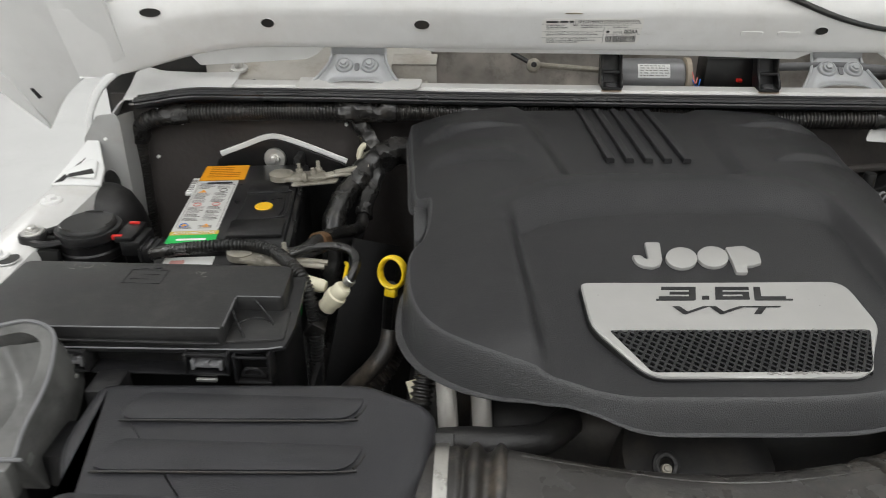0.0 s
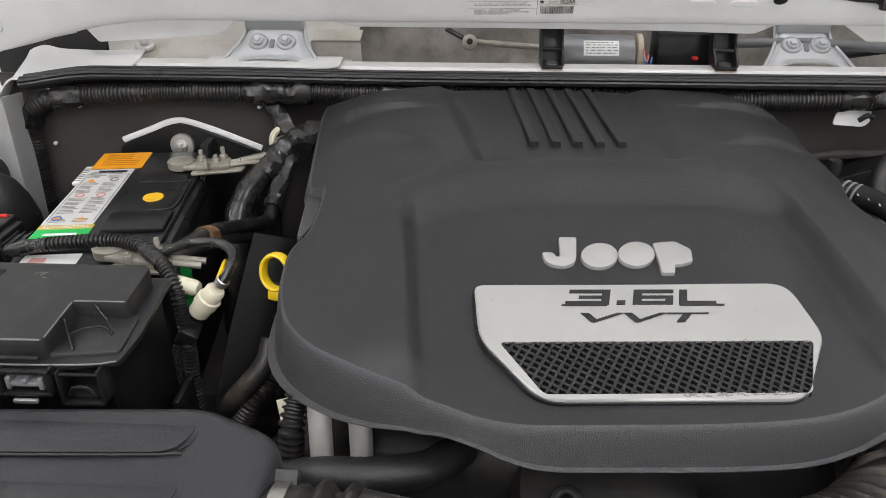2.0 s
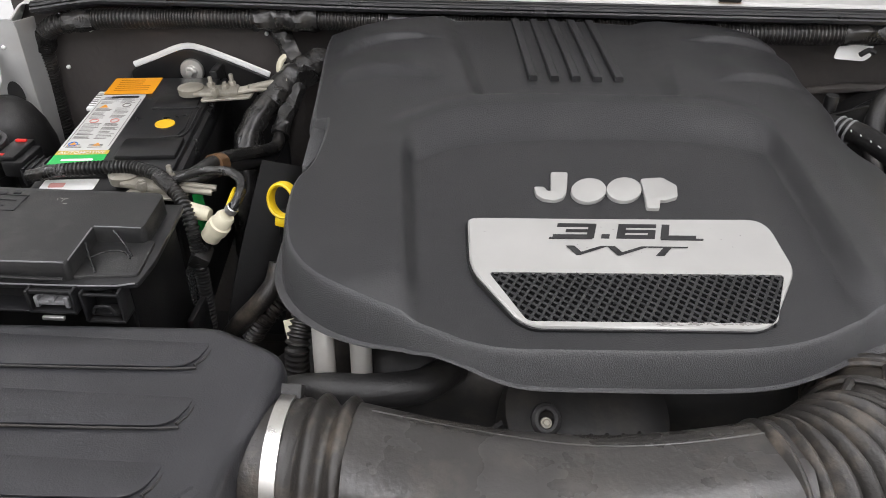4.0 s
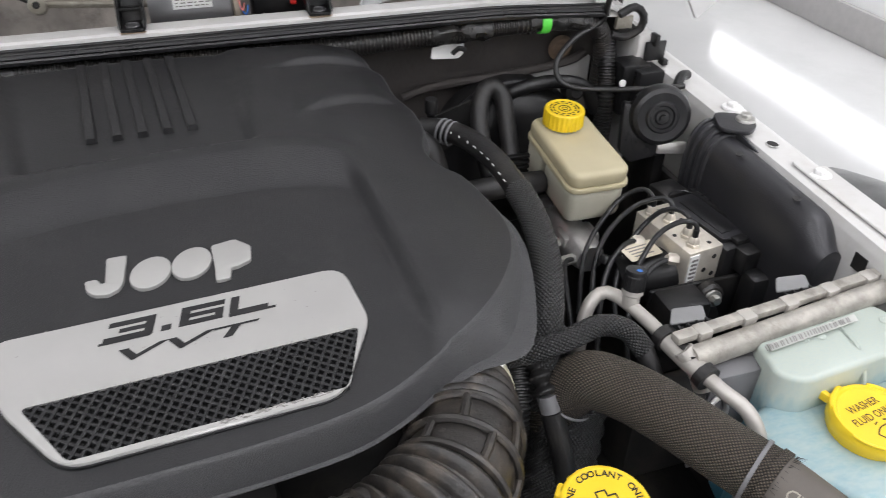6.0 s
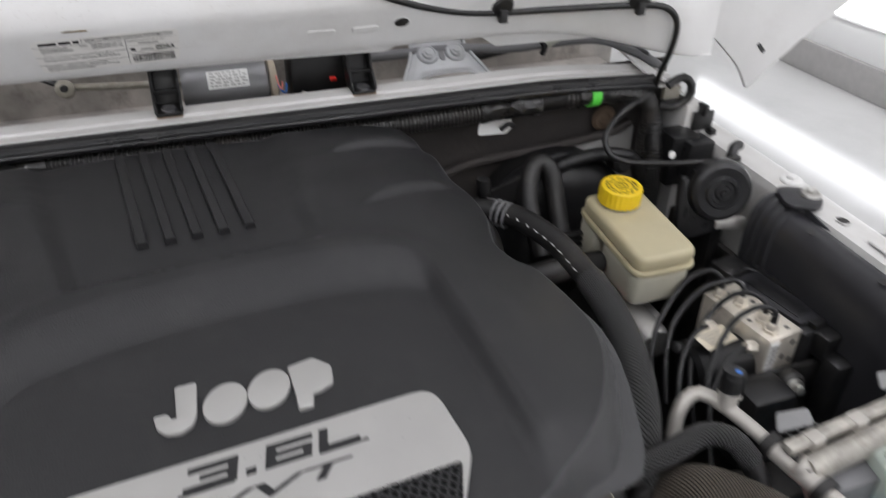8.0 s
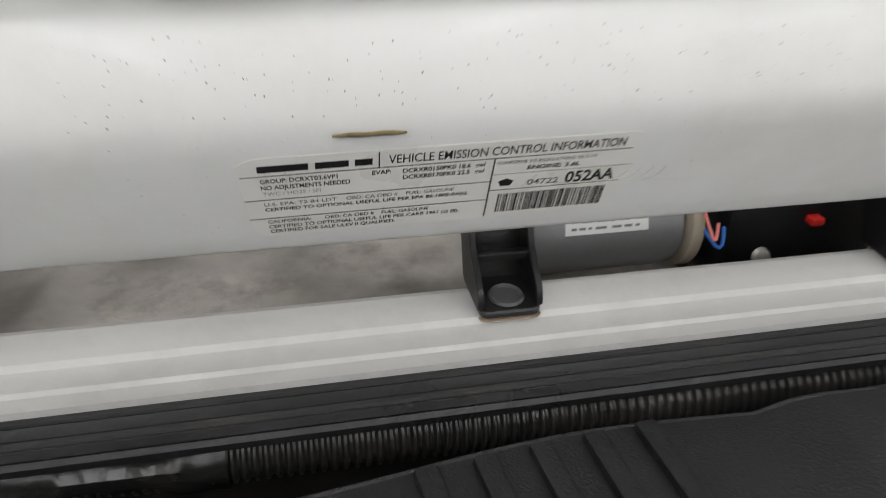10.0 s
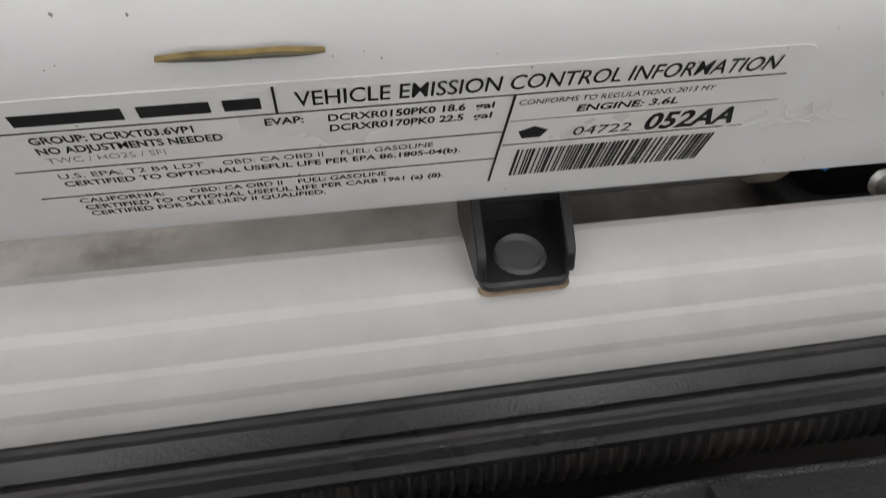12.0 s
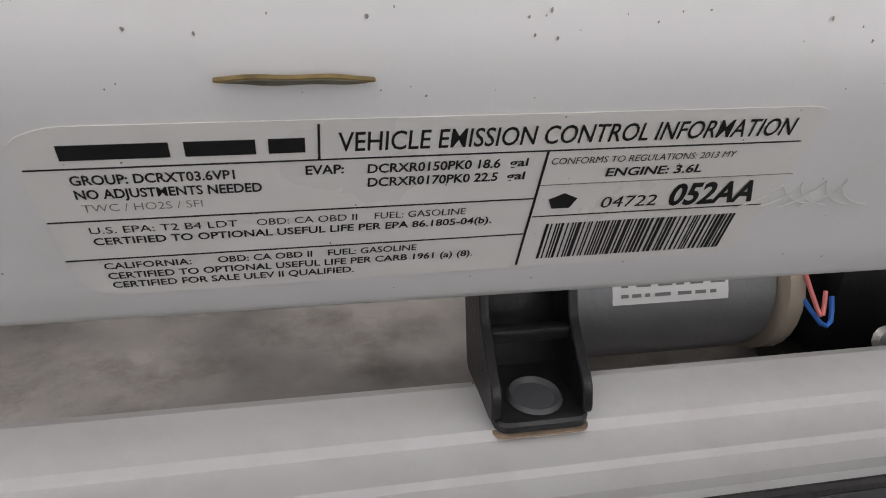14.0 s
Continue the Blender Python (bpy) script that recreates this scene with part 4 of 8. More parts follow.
def frame_band(outline, inner, z0, z1):
    """A band between two outlines of any length, joined by nearest angle."""
    bm = bmesh.new()
    c = Vector((sum(p[0] for p in inner) / len(inner), sum(p[1] for p in inner) / len(inner)))
    n = 160

    def cut(poly, a):
        d = Vector((math.cos(a), math.sin(a)))
        best = None
        for i in range(len(poly)):
            p, q = Vector(poly[i - 1]) - c, Vector(poly[i]) - c
            e = q - p
            den = d.x * e.y - d.y * e.x
            if abs(den) < 1e-12:
                continue
            t = (p.x * e.y - p.y * e.x) / den
            u = (p.x * d.y - p.y * d.x) / den
            if t > 0 and -1e-6 <= u <= 1 + 1e-6:
                best = t if best is None else max(best, t)
        return c + d * (best or 0)
    angs = sorted([2 * math.pi * i / n for i in range(n)] + [math.atan2(p[1] - c.y, p[0] - c.x) % (2 * math.pi) for p in list(inner) + list(outline)])
    prev = None
    rings = []
    for a in angs:
        if prev is not None and a - prev < 1e-4:
            continue
        prev = a
        o, i = cut(outline, a), cut(inner, a)
        e = (i - o).normalized() * min(0.0012, (i - o).length * 0.3)
        rings.append([bm.verts.new(v) for v in ((i.x, i.y, z0), (i.x, i.y, z1), (o.x + e.x, o.y + e.y, z1), (o.x, o.y, z1 - 0.0010), (o.x, o.y, z0))])
    for r0, r1 in zip(rings, rings[1:] + rings[:1]):
        for k in range(4):
            bm.faces.new((r0[k], r0[k + 1], r1[k + 1], r1[k]))
    bmesh.ops.recalc_face_normals(bm, faces=bm.faces)
    return bm


plate = part("plate", moved(frame_band(outer, rounded(win, 0.004, 3), -0.001, bz + 0.0022), BP), CHROME, badge, "worn silver plate with chipped edges")
part("backing", moved(prism(rounded([(x * 1.008, y * 1.012) for x, y in outer], 0.001, 1), -0.006, 0.0004, 0.0004, 1), BP), BLACK, badge)
LETTER = mat("gloss_black_inlay", (0.012, 0.012, 0.013), 0.3)


def squared(bars, x0, x1, base, cap):
    """A wide squared italic character from bars in a unit cell, leaning to the right."""
    out = []
    for a0, b0, a1, b1 in bars:
        q = [(x0 + (x1 - x0) * a + 0.32 * cap * b_, base + cap * b_) for a, b_ in ((a0, b0), (a1, b0), (a1, b1), (a0, b1))]
        out.append(prism(q, bz + 0.0021, bz + 0.0026))
    return moved(join(*out), BP)


TH = 0.24
part("lettering", squared([(0.0, 1 - TH, 1.0, 1), (0.25, 0.40, 0.82, 0.60), (-0.05, 0, 1.0, TH), (0.80, TH, 1.0, 1 - TH)], -0.0585, -0.0300, 0.0180, 0.0150), LETTER, badge, smooth=0)
part("lettering", squared([(0, 0, 1, 1)], -0.0250, -0.0190, 0.0180, 0.0042), LETTER, badge, smooth=0)
part("lettering", squared([(0.0, 1 - TH, 1.0, 1), (0.2, 0.40, 0.80, 0.60), (0.0, 0, 1.0, TH), (0.80, TH, 1.0, 0.60), (0, TH, 0.22, 1 - TH)], -0.0140, 0.0140, 0.0180, 0.0150), LETTER, badge, smooth=0)
part("lettering", squared([(0.0, 0, 1.0, TH), (0.0, TH, 0.22, 1)], 0.0180, 0.0440, 0.0180, 0.0150), LETTER, badge, smooth=0)
part("lettering", fit_words("VVT", -0.0515, 0.0365, 0.0010, 0.0092, BP @ Matrix.Translation((0, 0, bz + 0.0022)), 0.0004, bold=0.014, shear=0.25), LETTER, badge)
part("serif", moved(prism([(-0.0625, 0.0168), (-0.0315, 0.0168), (-0.0310, 0.0182), (-0.0620, 0.0182)], bz + 0.0024, bz + 0.0030), BP), LETTER, badge)
part("serif", moved(prism([(0.018, 0.0168), (0.0490, 0.0168), (0.0495, 0.0182), (0.0185, 0.0182)], bz + 0.0024, bz + 0.0030), BP), LETTER, badge)


def clip_line(p, d, poly):
    """The stretch of a line inside a convex outline."""
    t0, t1 = -9.0, 9.0
    c = Vector((sum(q[0] for q in poly) / len(poly), sum(q[1] for q in poly) / len(poly)))
    for i in range(len(poly)):
        a, b = Vector(poly[i - 1]), Vector(poly[i])
        nrm = Vector((-(b - a).y, (b - a).x))
        if nrm.dot(c - a) < 0:
            nrm = -nrm
        den, num = nrm.dot(d), nrm.dot(a - p)
        if abs(den) < 1e-9:
            if num > 0:
                return None
            continue
        t = num / den
        if den > 0:
            t0 = max(t0, t)
        else:
            t1 = min(t1, t)
    return (t0, t1) if t1 > t0 + 0.001 else None


grille = thing("badge_mesh", BO, "dark plastic diamond mesh panel under the badge", "mesh panel")
lat = bmesh.new()
for ang, z1, pitch_ in ((58, 0.0020, 0.0055), (-37, 0.0020, 0.0049)):
    d = Vector((math.cos(radians(ang)), math.sin(radians(ang))))
    nv = Vector((-d.y, d.x))
    for k in range(-34, 35):
        p = Vector((0, -0.024)) + nv * (k * pitch_)
        seg = clip_line(p, d, win)
        if not seg:
            continue
        w = 0.00092
        a, b = p + d * seg[0], p + d * seg[1]
        q = [a + nv * w, b + nv * w, b - nv * w, a - nv * w]
        lo = [lat.verts.new(BP @ Vector((v.x, v.y, -0.001))) for v in q]
        hi = [lat.verts.new(BP @ Vector((v.x * 1.0, v.y, z1 + (0.0002 if ang > 0 else 0)))) for v in q]
        lat.faces.new(hi)
        for i in range(4):
            lat.faces.new((lo[i], lo[(i + 1) % 4], hi[(i + 1) % 4], hi[i]))
bmesh.ops.recalc_face_normals(lat, faces=lat.faces)
MESH = mat("mesh_plastic", (0.019, 0.019, 0.020), 0.40, spec=0.35, bump=0.2)
# near-black stands in for the unlit depth behind the mesh holes
HOLE_SHADE = mat("hole_shade_black", (0.0025, 0.0025, 0.0025), 0.9, spec=0.1, bump=0.2)
part("lattice", lat, MESH, grille, smooth=0)
part("hole_shade_panel", moved(prism(win, 0.00045, 0.0006), BP), HOLE_SHADE, grille)

# worn chips along the plate's edges
rc = random.Random(21)
chips = bmesh.new()
for k in range(150):
    u = rc.random()
    if k < 80:
        x, y = -0.005 + 0.072 * u, -0.0598 + rc.uniform(-0.0012, 0.0016)
    elif k < 105:
        x, y = -0.08 + 0.16 * u, -0.0160 + rc.uniform(-0.0006, 0.0012)
    elif k < 130:
        x, y = -0.114 + 0.205 * u, 0.0382 + 0.0018 * u + rc.uniform(-0.0012, 0.0004)
    else:
        x, y = -0.110 + 0.21 * u, rc.uniform(0.0, 0.034)
    r_ = rc.uniform(0.0003, 0.0011) * (1.0 if k < 80 else 0.55)
    st = rc.uniform(1.0, 3.0) if k < 80 else 1.3
    chips.faces.new([chips.verts.new(BP @ Vector((x + r_ * st * math.cos(a) * rc.uniform(0.6, 1.2), y + r_ * 0.6 * math.sin(a) * rc.uniform(0.6, 1.2), bz + 0.00225))) for a in (0, 1, 2, 3, 4, 5)])
tagged(part("worn_chip", chips, GREYINK, badge, "dark worn chips in the silver", 0), kind="stuff")

# the maker's name stands as four plain raised silver blocks
maker = thing("maker_badge", on_cover(0.0, -0.075), "four plain raised silver badge blocks on the cover", "badge")
MO = on_cover(0.0, -0.0745)
MP = plane_at(MO, on_cover(0.05, -0.0745), on_cover(0.0, -0.060))
oval = lambda x0, y0: [(x0 + 0.0138 * math.cos(radians(a)) + 0.0035 * math.sin(radians(a)), y0 + 0.0146 * math.sin(radians(a))) for a in range(0, 360, 15)]
for pts in ([(-0.0648, 0.0032), (-0.0566, 0.0030), (-0.0548, -0.0020), (-0.0522, -0.0018), (-0.0490, 0.0215), (-0.0355, 0.0213), (-0.0405, -0.0035), (-0.0440, -0.0100), (-0.0516, -0.0135), (-0.0600, -0.0115), (-0.0642, -0.0065)],
            oval(-0.0228, -0.0003), oval(0.0050, 0.0012),
            [(0.0205, 0.0140), (0.0380, 0.0162), (0.0476, 0.0060), (0.0445, -0.0080), (0.0340, -0.0120), (0.0300, -0.0115), (0.0272, -0.0214), (0.0172, -0.0212), (0.0190, -0.0090)]):
    part("block", moved(prism(rounded(pts, 0.0022, 3), -0.003, 0.0032, 0.0008, 2), MP), CHROME, maker)

# ---- emission label on the bonnet ----
LT = math.tan(radians(1.1))
LX = Vector((math.cos(radians(1.1)), 0, 0)) + HS * math.sin(radians(1.1))
LY = HS * math.cos(radians(1.1)) - Vector((math.sin(radians(1.1)), 0, 0))
LM = Matrix(((LX.x, LY.x, HN.x, HO.x), (LX.y, LY.y, HN.y, HO.y), (LX.z, LY.z, HN.z, HO.z), (0, 0, 0, 1)))
if LM.determinant() < 0:
    LM = LM @ Matrix.Diagonal((1, 1, -1, 1))
LIFT = 0.00025
sticker = thing("emission_label", on_hood(0, 0.0), "worn white film label printed with emission control information", "label")
film = part("film", moved(prism(rounded([(-0.0575, 0.0315), (-0.0545, -0.001), (0.0575, -0.001), (0.0605, 0.0335), (-0.052, 0.0338)], [0.004, 0.006, 0.006, 0.004, 0.003], 5), 0.00005, 0.00018), LM), LABEL, sticker)
mm = 0.001
TM = LM @ Matrix.Translation((0, 0, LIFT))


def bar(x0, s0, x1, s1, name="rule", material=None, lean=0.0):
    return part(name, moved(prism([(x0 * mm, s0 * mm), (x1 * mm, s0 * mm), ((x1 + lean) * mm, s1 * mm), ((x0 + lean) * mm, s1 * mm)], 0.0, 0.00006), TM), material or INK, sticker)


for x0, x1 in ((-51.4, -37.6), (-35.7, -26.5), (-24.8, -19.9)):
    bar(x0, 28.1, x1, 30.7, "name_bar")
bar(-18.2, 26.7, -17.85, 33.0)
bar(-56.3, 26.45, 57.7, 26.7)
bar(-56.0, 16.3, 15.8, 16.55)
bar(-55.7, 7.85, 15.6, 8.1)
bar(15.35, -0.2, 15.75, 26.5, lean=0.1)
bar(15.5, 19.25, 60.0, 19.38, material=GREYINK)
bar(16.0, 12.0, 57.4, 12.2)
for text, x0, x1, base, cap, bold, ink in (
        ("VEHICLE EMISSION CONTROL INFORMATION", -15.4, 55.0, 28.0, 3.5, 0.008, INK),
        ("GROUP: DCRXT03.6VP1", -51.1, -29.7, 23.6, 1.75, 0.022, INK), ("NO ADJUSTMENTS NEEDED", -51.1, -26.2, 20.9, 1.75, 0.022, INK),
        ("TWC / HO2S / SFI", -50.8, -34.7, 18.3, 1.5, -0.008, GREYINK), ("EVAP:", -20.0, -14.6, 23.8, 1.75, 0.022, INK),
        ("DCRXR0150PK0 18.6", -11.2, 8.6, 23.6, 1.75, 0.022, INK), ("gal", 10.0, 12.9, 23.7, 1.6, 0.018, INK),
        ("DCRXR0170PK0 22.5", -11.1, 8.6, 20.85, 1.75, 0.022, INK), ("gal", 10.0, 12.9, 20.95, 1.6, 0.018, INK),
        ("U.S. EPA: T2 B4 LDT", -50.9, -30.3, 13.7, 1.45, 0.0, INK), ("OBD: CA OBD II", -27.5, -12.5, 13.7, 1.45, 0.0, INK), ("FUEL: GASOLINE", -9.8, 4.6, 13.7, 1.45, 0.0, INK),
        ("CERTIFIED TO OPTIONAL USEFUL LIFE PER EPA 86.1805-04(b).", -50.9, 9.2, 11.3, 1.5, 0.018, INK),
        ("CALIFORNIA:", -50.7, -38.0, 5.6, 1.45, 0.014, INK), ("OBD: CA OBD II", -34.0, -19.5, 5.6, 1.45, 0.014, INK), ("FUEL: GASOLINE", -17.0, -2.6, 5.6, 1.45, 0.014, INK),
        ("CERTIFIED TO OPTIONAL USEFUL LIFE PER CARB 1961 (a) (8).", -50.6, 7.2, 3.2, 1.5, 0.018, INK), ("CERTIFIED FOR SALE ULEV II QUALIFIED.", -50.4, -12.8, 0.95, 1.5, 0.018, INK),
        ("CONFORMS TO REGULATIONS: 2013 MY", 16.6, 47.3, 23.7, 1.35, 0.0, INK), ("ENGINE: 3.6L", 26.2, 42.6, 20.7, 1.75, 0.022, INK),
        ("04722", 27.3, 37.1, 13.4, 2.6, 0.0, INK), ("052AA", 39.2, 55.1, 13.2, 4.9, 0.03, INK)):
    part("printed_line", fit_words(text, x0 * mm, x1 * mm, base * mm, cap * mm, TM, 0.00004, bold), ink, sticker, smooth=0)
part("emblem", moved(prism([(20.4 * mm + 2.2 * mm * math.cos(radians(90 + 72 * i)) * 1.15, 15.4 * mm + 1.9 * mm * math.sin(radians(90 + 72 * i))) for i in range(5)], 0, 0.00006), TM), INK, sticker)
rnd = random.Random(5)
x = 18.9
while x < 53.2:
    w = rnd.choice((0.25, 0.25, 0.45, 0.65))
    bar(x, 1.2, x + w, 10.1, "code_bar")
    x += w + rnd.choice((0.25, 0.25, 0.4, 0.6))
# faint pencil loops beside the label
PENCIL = mat("faint_pencil", (0.63, 0.62, 0.59), 0.6)
for cx_, w_, h_ in ((62.5, 2.2, 5.0), (66.0, 3.0, 6.0), (70.5, 2.6, 6.5), (74.5, 3.4, 7.0)):
    part("pencil_mark", moved(tube([((cx_ + w_ * math.cos(radians(a)) + 0.05 * (a - 150)) * mm, (14.0 + 0.5 * h_ * math.sin(radians(a))) * mm, 0.0001) for a in range(-60, 270, 15)], 0.00009, 5, step=0.0004), TM), PENCIL, hood)
# the pressed slit above the label, rusted at its lips
slit = [(20 * mm * 0.5 * math.cos(2 * math.pi * i / 28) - 0.0215, 0.0402 + 0.00055 * math.sin(2 * math.pi * i / 28) * (1 + 0.25 * math.cos(5 * i))) for i in range(28)]
HM = Matrix(((1, 0, 0, 0), (0, HS.y, HN.y, HO.y), (0, HS.z, HN.z, HO.z), (0, 0, 0, 1)))
RUST = mat("rusted_lip", (0.19, 0.135, 0.05), 0.7, vary=0.4, vscale=300)
SLITGREY = mat("slit_grey", (0.11, 0.105, 0.08), 0.6, vary=0.3, vscale=200)
part("drain_slit", moved(prism(slit, 0.0002, 0.0010), HM), RUST, hood, "thin rust-edged drain slit")
part("slit_gap", moved(prism([(-0.0215 + (x_ + 0.0215) * 0.86, 0.0402 + (y_ - 0.0402) * 0.62) for x_, y_ in slit], 0.0010, 0.0012), HM), SLITGREY, hood)
# paint chips and grime specks round the label
specks = bmesh.new()
for i in range(230):
    x_ = rnd.uniform(-0.10, 0.12)
    s_ = rnd.choice((rnd.uniform(0.045, 0.068), rnd.uniform(0.045, 0.068), rnd.uniform(-0.005, 0.04)))
    r_ = rnd.choice((0.00012, 0.00016, 0.0002, 0.00026)) * (1 if s_ > 0.044 else 0.7)
    y_, z_ = None, HO.z + HS.z * s_
    for (a, p), (b, q) in zip(lip, lip[1:]):
        if p <= z_ <= q:
            y_ = a + (b - a) * (z_ - p) / (q - p)
            nrm = Vector((0, -(q - p), (b - a))).normalized()
    if y_ is None:
        continue
    m_ = aim(Vector((x_, y_, z_)) + nrm * 0.0003, nrm)
    specks.faces.new([specks.verts.new(m_ @ Vector((r_ * math.cos(k) * rnd.uniform(0.6, 1.2), r_ * math.sin(k) * rnd.uniform(0.6, 1.8), 0))) for k in (0, 1, 2, 3, 4, 5)])
tagged(part("grime_specks", specks, mat("grime_brown", (0.26, 0.23, 0.19), 0.6), hood, smooth=0), kind="stuff")

# ---- left of the bay: battery, fuse box, air box ----
BM = pose(-0.396, 0.738, 0.0, 0, 0, 7)
battery = thing("battery", (-0.396, 0.738, 0.80), "black car battery with warning stickers and dusty clamps", "battery")
part("case", moved(box(-0.064, 0.064, -0.136, 0.136, 0.80, 0.968, 0.006), BM), BLACK, battery)
part("lid", moved(join(box(-0.066, 0.066, -0.138, 0.138, 0.952, 0.9745, 0.004), box(-0.062, 0.060, -0.112, 0.124, 0.972, 0.9800, 0.003)), BM), SATIN, battery)
part("handle_recess", moved(box(0.004, 0.052, 0.030, 0.068, 0.979, 0.9822, 0.0015), BM), BLACK, battery)
part("handle_recess", moved(box(0.000, 0.058, -0.088, -0.048, 0.979, 0.9850, 0.0025), BM), BLACK, battery)
part("vent_rim", moved(tube([(0.004, 0.034, 0.9812), (0.052, 0.034, 0.9812), (0.056, 0.020, 0.9812), (0.056, -0.030, 0.9812), (0.048, -0.040, 0.9812), (0.034, -0.040, 0.9812), (0.028, -0.048, 0.9812), (0.004, -0.048, 0.9812)], 0.0011, 6), BM), SATIN, battery)
part("vent_plug", moved(prism(rounded([(0.002, -0.045), (0.046, -0.045), (0.052, -0.02), (0.050, 0.026), (0.006, 0.026)], 0.006), 0.9795, 0.9815, 0.0008, 1), BM), SATIN, battery)


def decal(name, x0, x1, y0, y1, material, label="", z=0.9803):
    return part(name, moved(prism(rounded([(x0, y0), (x1, y0), (x1, y1), (x0, y1)], 0.0015, 2), z, z + 0.0003), BM), material, battery, label)


decal("sticker", -0.060, -0.006, 0.074, 0.122, ORANGE, "orange warning sticker")
# white sticker paper, darkened for the shade over the battery
STICKER = mat("shaded_sticker", (0.56, 0.56, 0.54), 0.42, vary=0.05, dirt=(0.35, 0.32, 0.27), dirt_amount=0.25, dirt_scale=60)
decal("sticker", -0.060, -0.012, -0.066, 0.072, STICKER, "white instruction sticker with symbols")
decal("sticker", -0.060, -0.010, -0.075, -0.066, mat("gold_label", (0.55, 0.40, 0.05), 0.4), "gold strip sticker")
decal("sticker", -0.060, -0.010, -0.103, -0.075, GREEN, "green sticker", 0.9803)
decal("sticker", -0.055, -0.006, -0.134, -0.114, PAPER, "small white sticker with red print", 0.9748)
decal("print", -0.048, -0.034, -0.129, -0.121, mat("washed_red_ink", (0.62, 0.30, 0.27), 0.5), z=0.9752)
decal("print", -0.048, -0.018, 0.062, 0.067, INK, z=0.9807)
part("print", fit_words("AUTOMOTIVE", -0.0570, -0.0130, -0.0735, 0.0055, BM @ Matrix.Translation((0, 0, 0.9807)), 0.0002, 0.01), PAPER, battery, smooth=0)
rnd = random.Random(11)
PINK = mat("faded_red_ink", (0.60, 0.25, 0.22), 0.5)
for row in range(13):
    y0 = -0.060 + row * 0.0098
    for x0, x1 in ((-0.055, -0.037), (-0.034, -0.017)):
        if row in (1, 6, 10):
            continue
        for j in range(3):
            decal("print", x0, x1 - rnd.uniform(0, 0.006), y0 + j * 0.0029, y0 + j * 0.0029 + 0.0008, GREYINK, z=0.9807)
for px_, py_, ink in ((-0.0480, 0.0400, ORANGE), (-0.0500, -0.0520, ORANGE), (-0.0265, -0.0540, ORANGE)):
    part("warning_mark", moved(prism([(px_ - 0.0045, py_ - 0.0035), (px_ + 0.0045, py_ - 0.0035), (px_, py_ + 0.0045)], 0.9808, 0.9810), BM), ink, battery)
for px_, py_, ink in ((-0.0470, 0.0020, PINK), (-0.0260, 0.0020, PINK), (-0.0250, 0.0420, GREYINK), (-0.0500, -0.0520, BLUE)):
    part("warning_ring", moved(tube([(px_ + 0.0042 * math.cos(radians(a)), py_ + 0.0042 * math.sin(radians(a)), 0.9809) for a in range(0, 361, 30)] , 0.0006, 6), BM), ink, battery)
for x0 in (-0.0575, -0.0145):
    decal("rule", x0, x0 + 0.0006, -0.058, 0.058, GREYINK, z=0.9807)
decal("rule", -0.0575, -0.0139, 0.058, 0.0586, GREYINK, z=0.9807)
for y0 in (0.084, 0.090, 0.096, 0.102, 0.108, 0.114):
    decal("print", -0.052, -0.014 - 0.01 * (y0 > 0.1), y0, y0 + 0.0016, mat("dark_orange_ink", (0.45, 0.16, 0.01), 0.5), z=0.9807)
decal("print", -0.050, -0.020, -0.088, -0.084, PAPER, z=0.9807)
part("inspection_dot", moved(lathe([(0, 0.9826), (0.0098, 0.9826), (0.0102, 0.9818), (0.0102, 0.979)], 24), pose(-0.366, 0.731, 0)), mat("amber_label", (0.85, 0.50, 0.02), 0.4), battery, "amber round charge sticker")
part("tag", moved(box(-0.071, -0.062, 0.045, 0.092, 0.973, 0.977, 0.001), BM), PAPER, battery, "white side tag with dark bars")
for k in range(7):
    part("print", moved(box(-0.0705, -0.0635, 0.050 + 0.0055 * k, 0.0515 + 0.0055 * k + 0.0010 * (k % 3), 0.9769, 0.9773, 0), BM), GREYINK, battery)

# clamp clusters
for name, c, turn, red in (("battery_clamp", (-0.335, 0.806, 0.9835), 10, True), ("battery_clamp", (-0.331, 0.603, 0.9800), -12, False)):
    cl = thing(name, c, "dusty lead battery clamp with studs and nuts", "battery clamp", "battery clamps")
    m = pose(*c, 0, 0, turn) @ Matrix.Scale(0.82, 4)
    part("ring", moved(join(lathe([(0.012, 0), (0.017, 0.001), (0.0175, 0.010), (0.013, 0.012), (0.008, 0.012), (0, 0.0125)], 20, pose(-0.034, 0.006, 0)),
                            box(-0.030, 0.030, -0.012, 0.016, 0.001, 0.0085, 0.003)), m), LEAD, cl)
    part("plate", moved(prism(rounded([(-0.02, -0.022), (0.046, -0.016), (0.05, 0.010), (-0.012, 0.02)], 0.006), -0.002, 0.0015, 0.0008, 1), m), LEAD, cl)
    for sx, sy, hh in ((-0.008, 0.010, 0.022), (0.012, 0.000, 0.018), (0.020, 0.012, 0.024), (0.000, -0.012, 0.016)):
        part("stud", moved(join(lathe([(0, hh), (0.0026, hh), (0.003, hh - 0.001), (0.003, 0)], 10), lathe([(0, 0.014), (0.0045, 0.014), (0.0055, 0.0125), (0.0055, 0.005)], 6)), m @ pose(sx, sy, 0)), LEAD, cl)
    for k in (-0.004, 0.006):
        part("lug", moved(tube([(0.028, k, 0.004), (0.05, k + 0.002, 0.006), (0.072, k + 0.010, 0.002)], 0.0036, 10, lump=0.1), m), LEAD, cl)

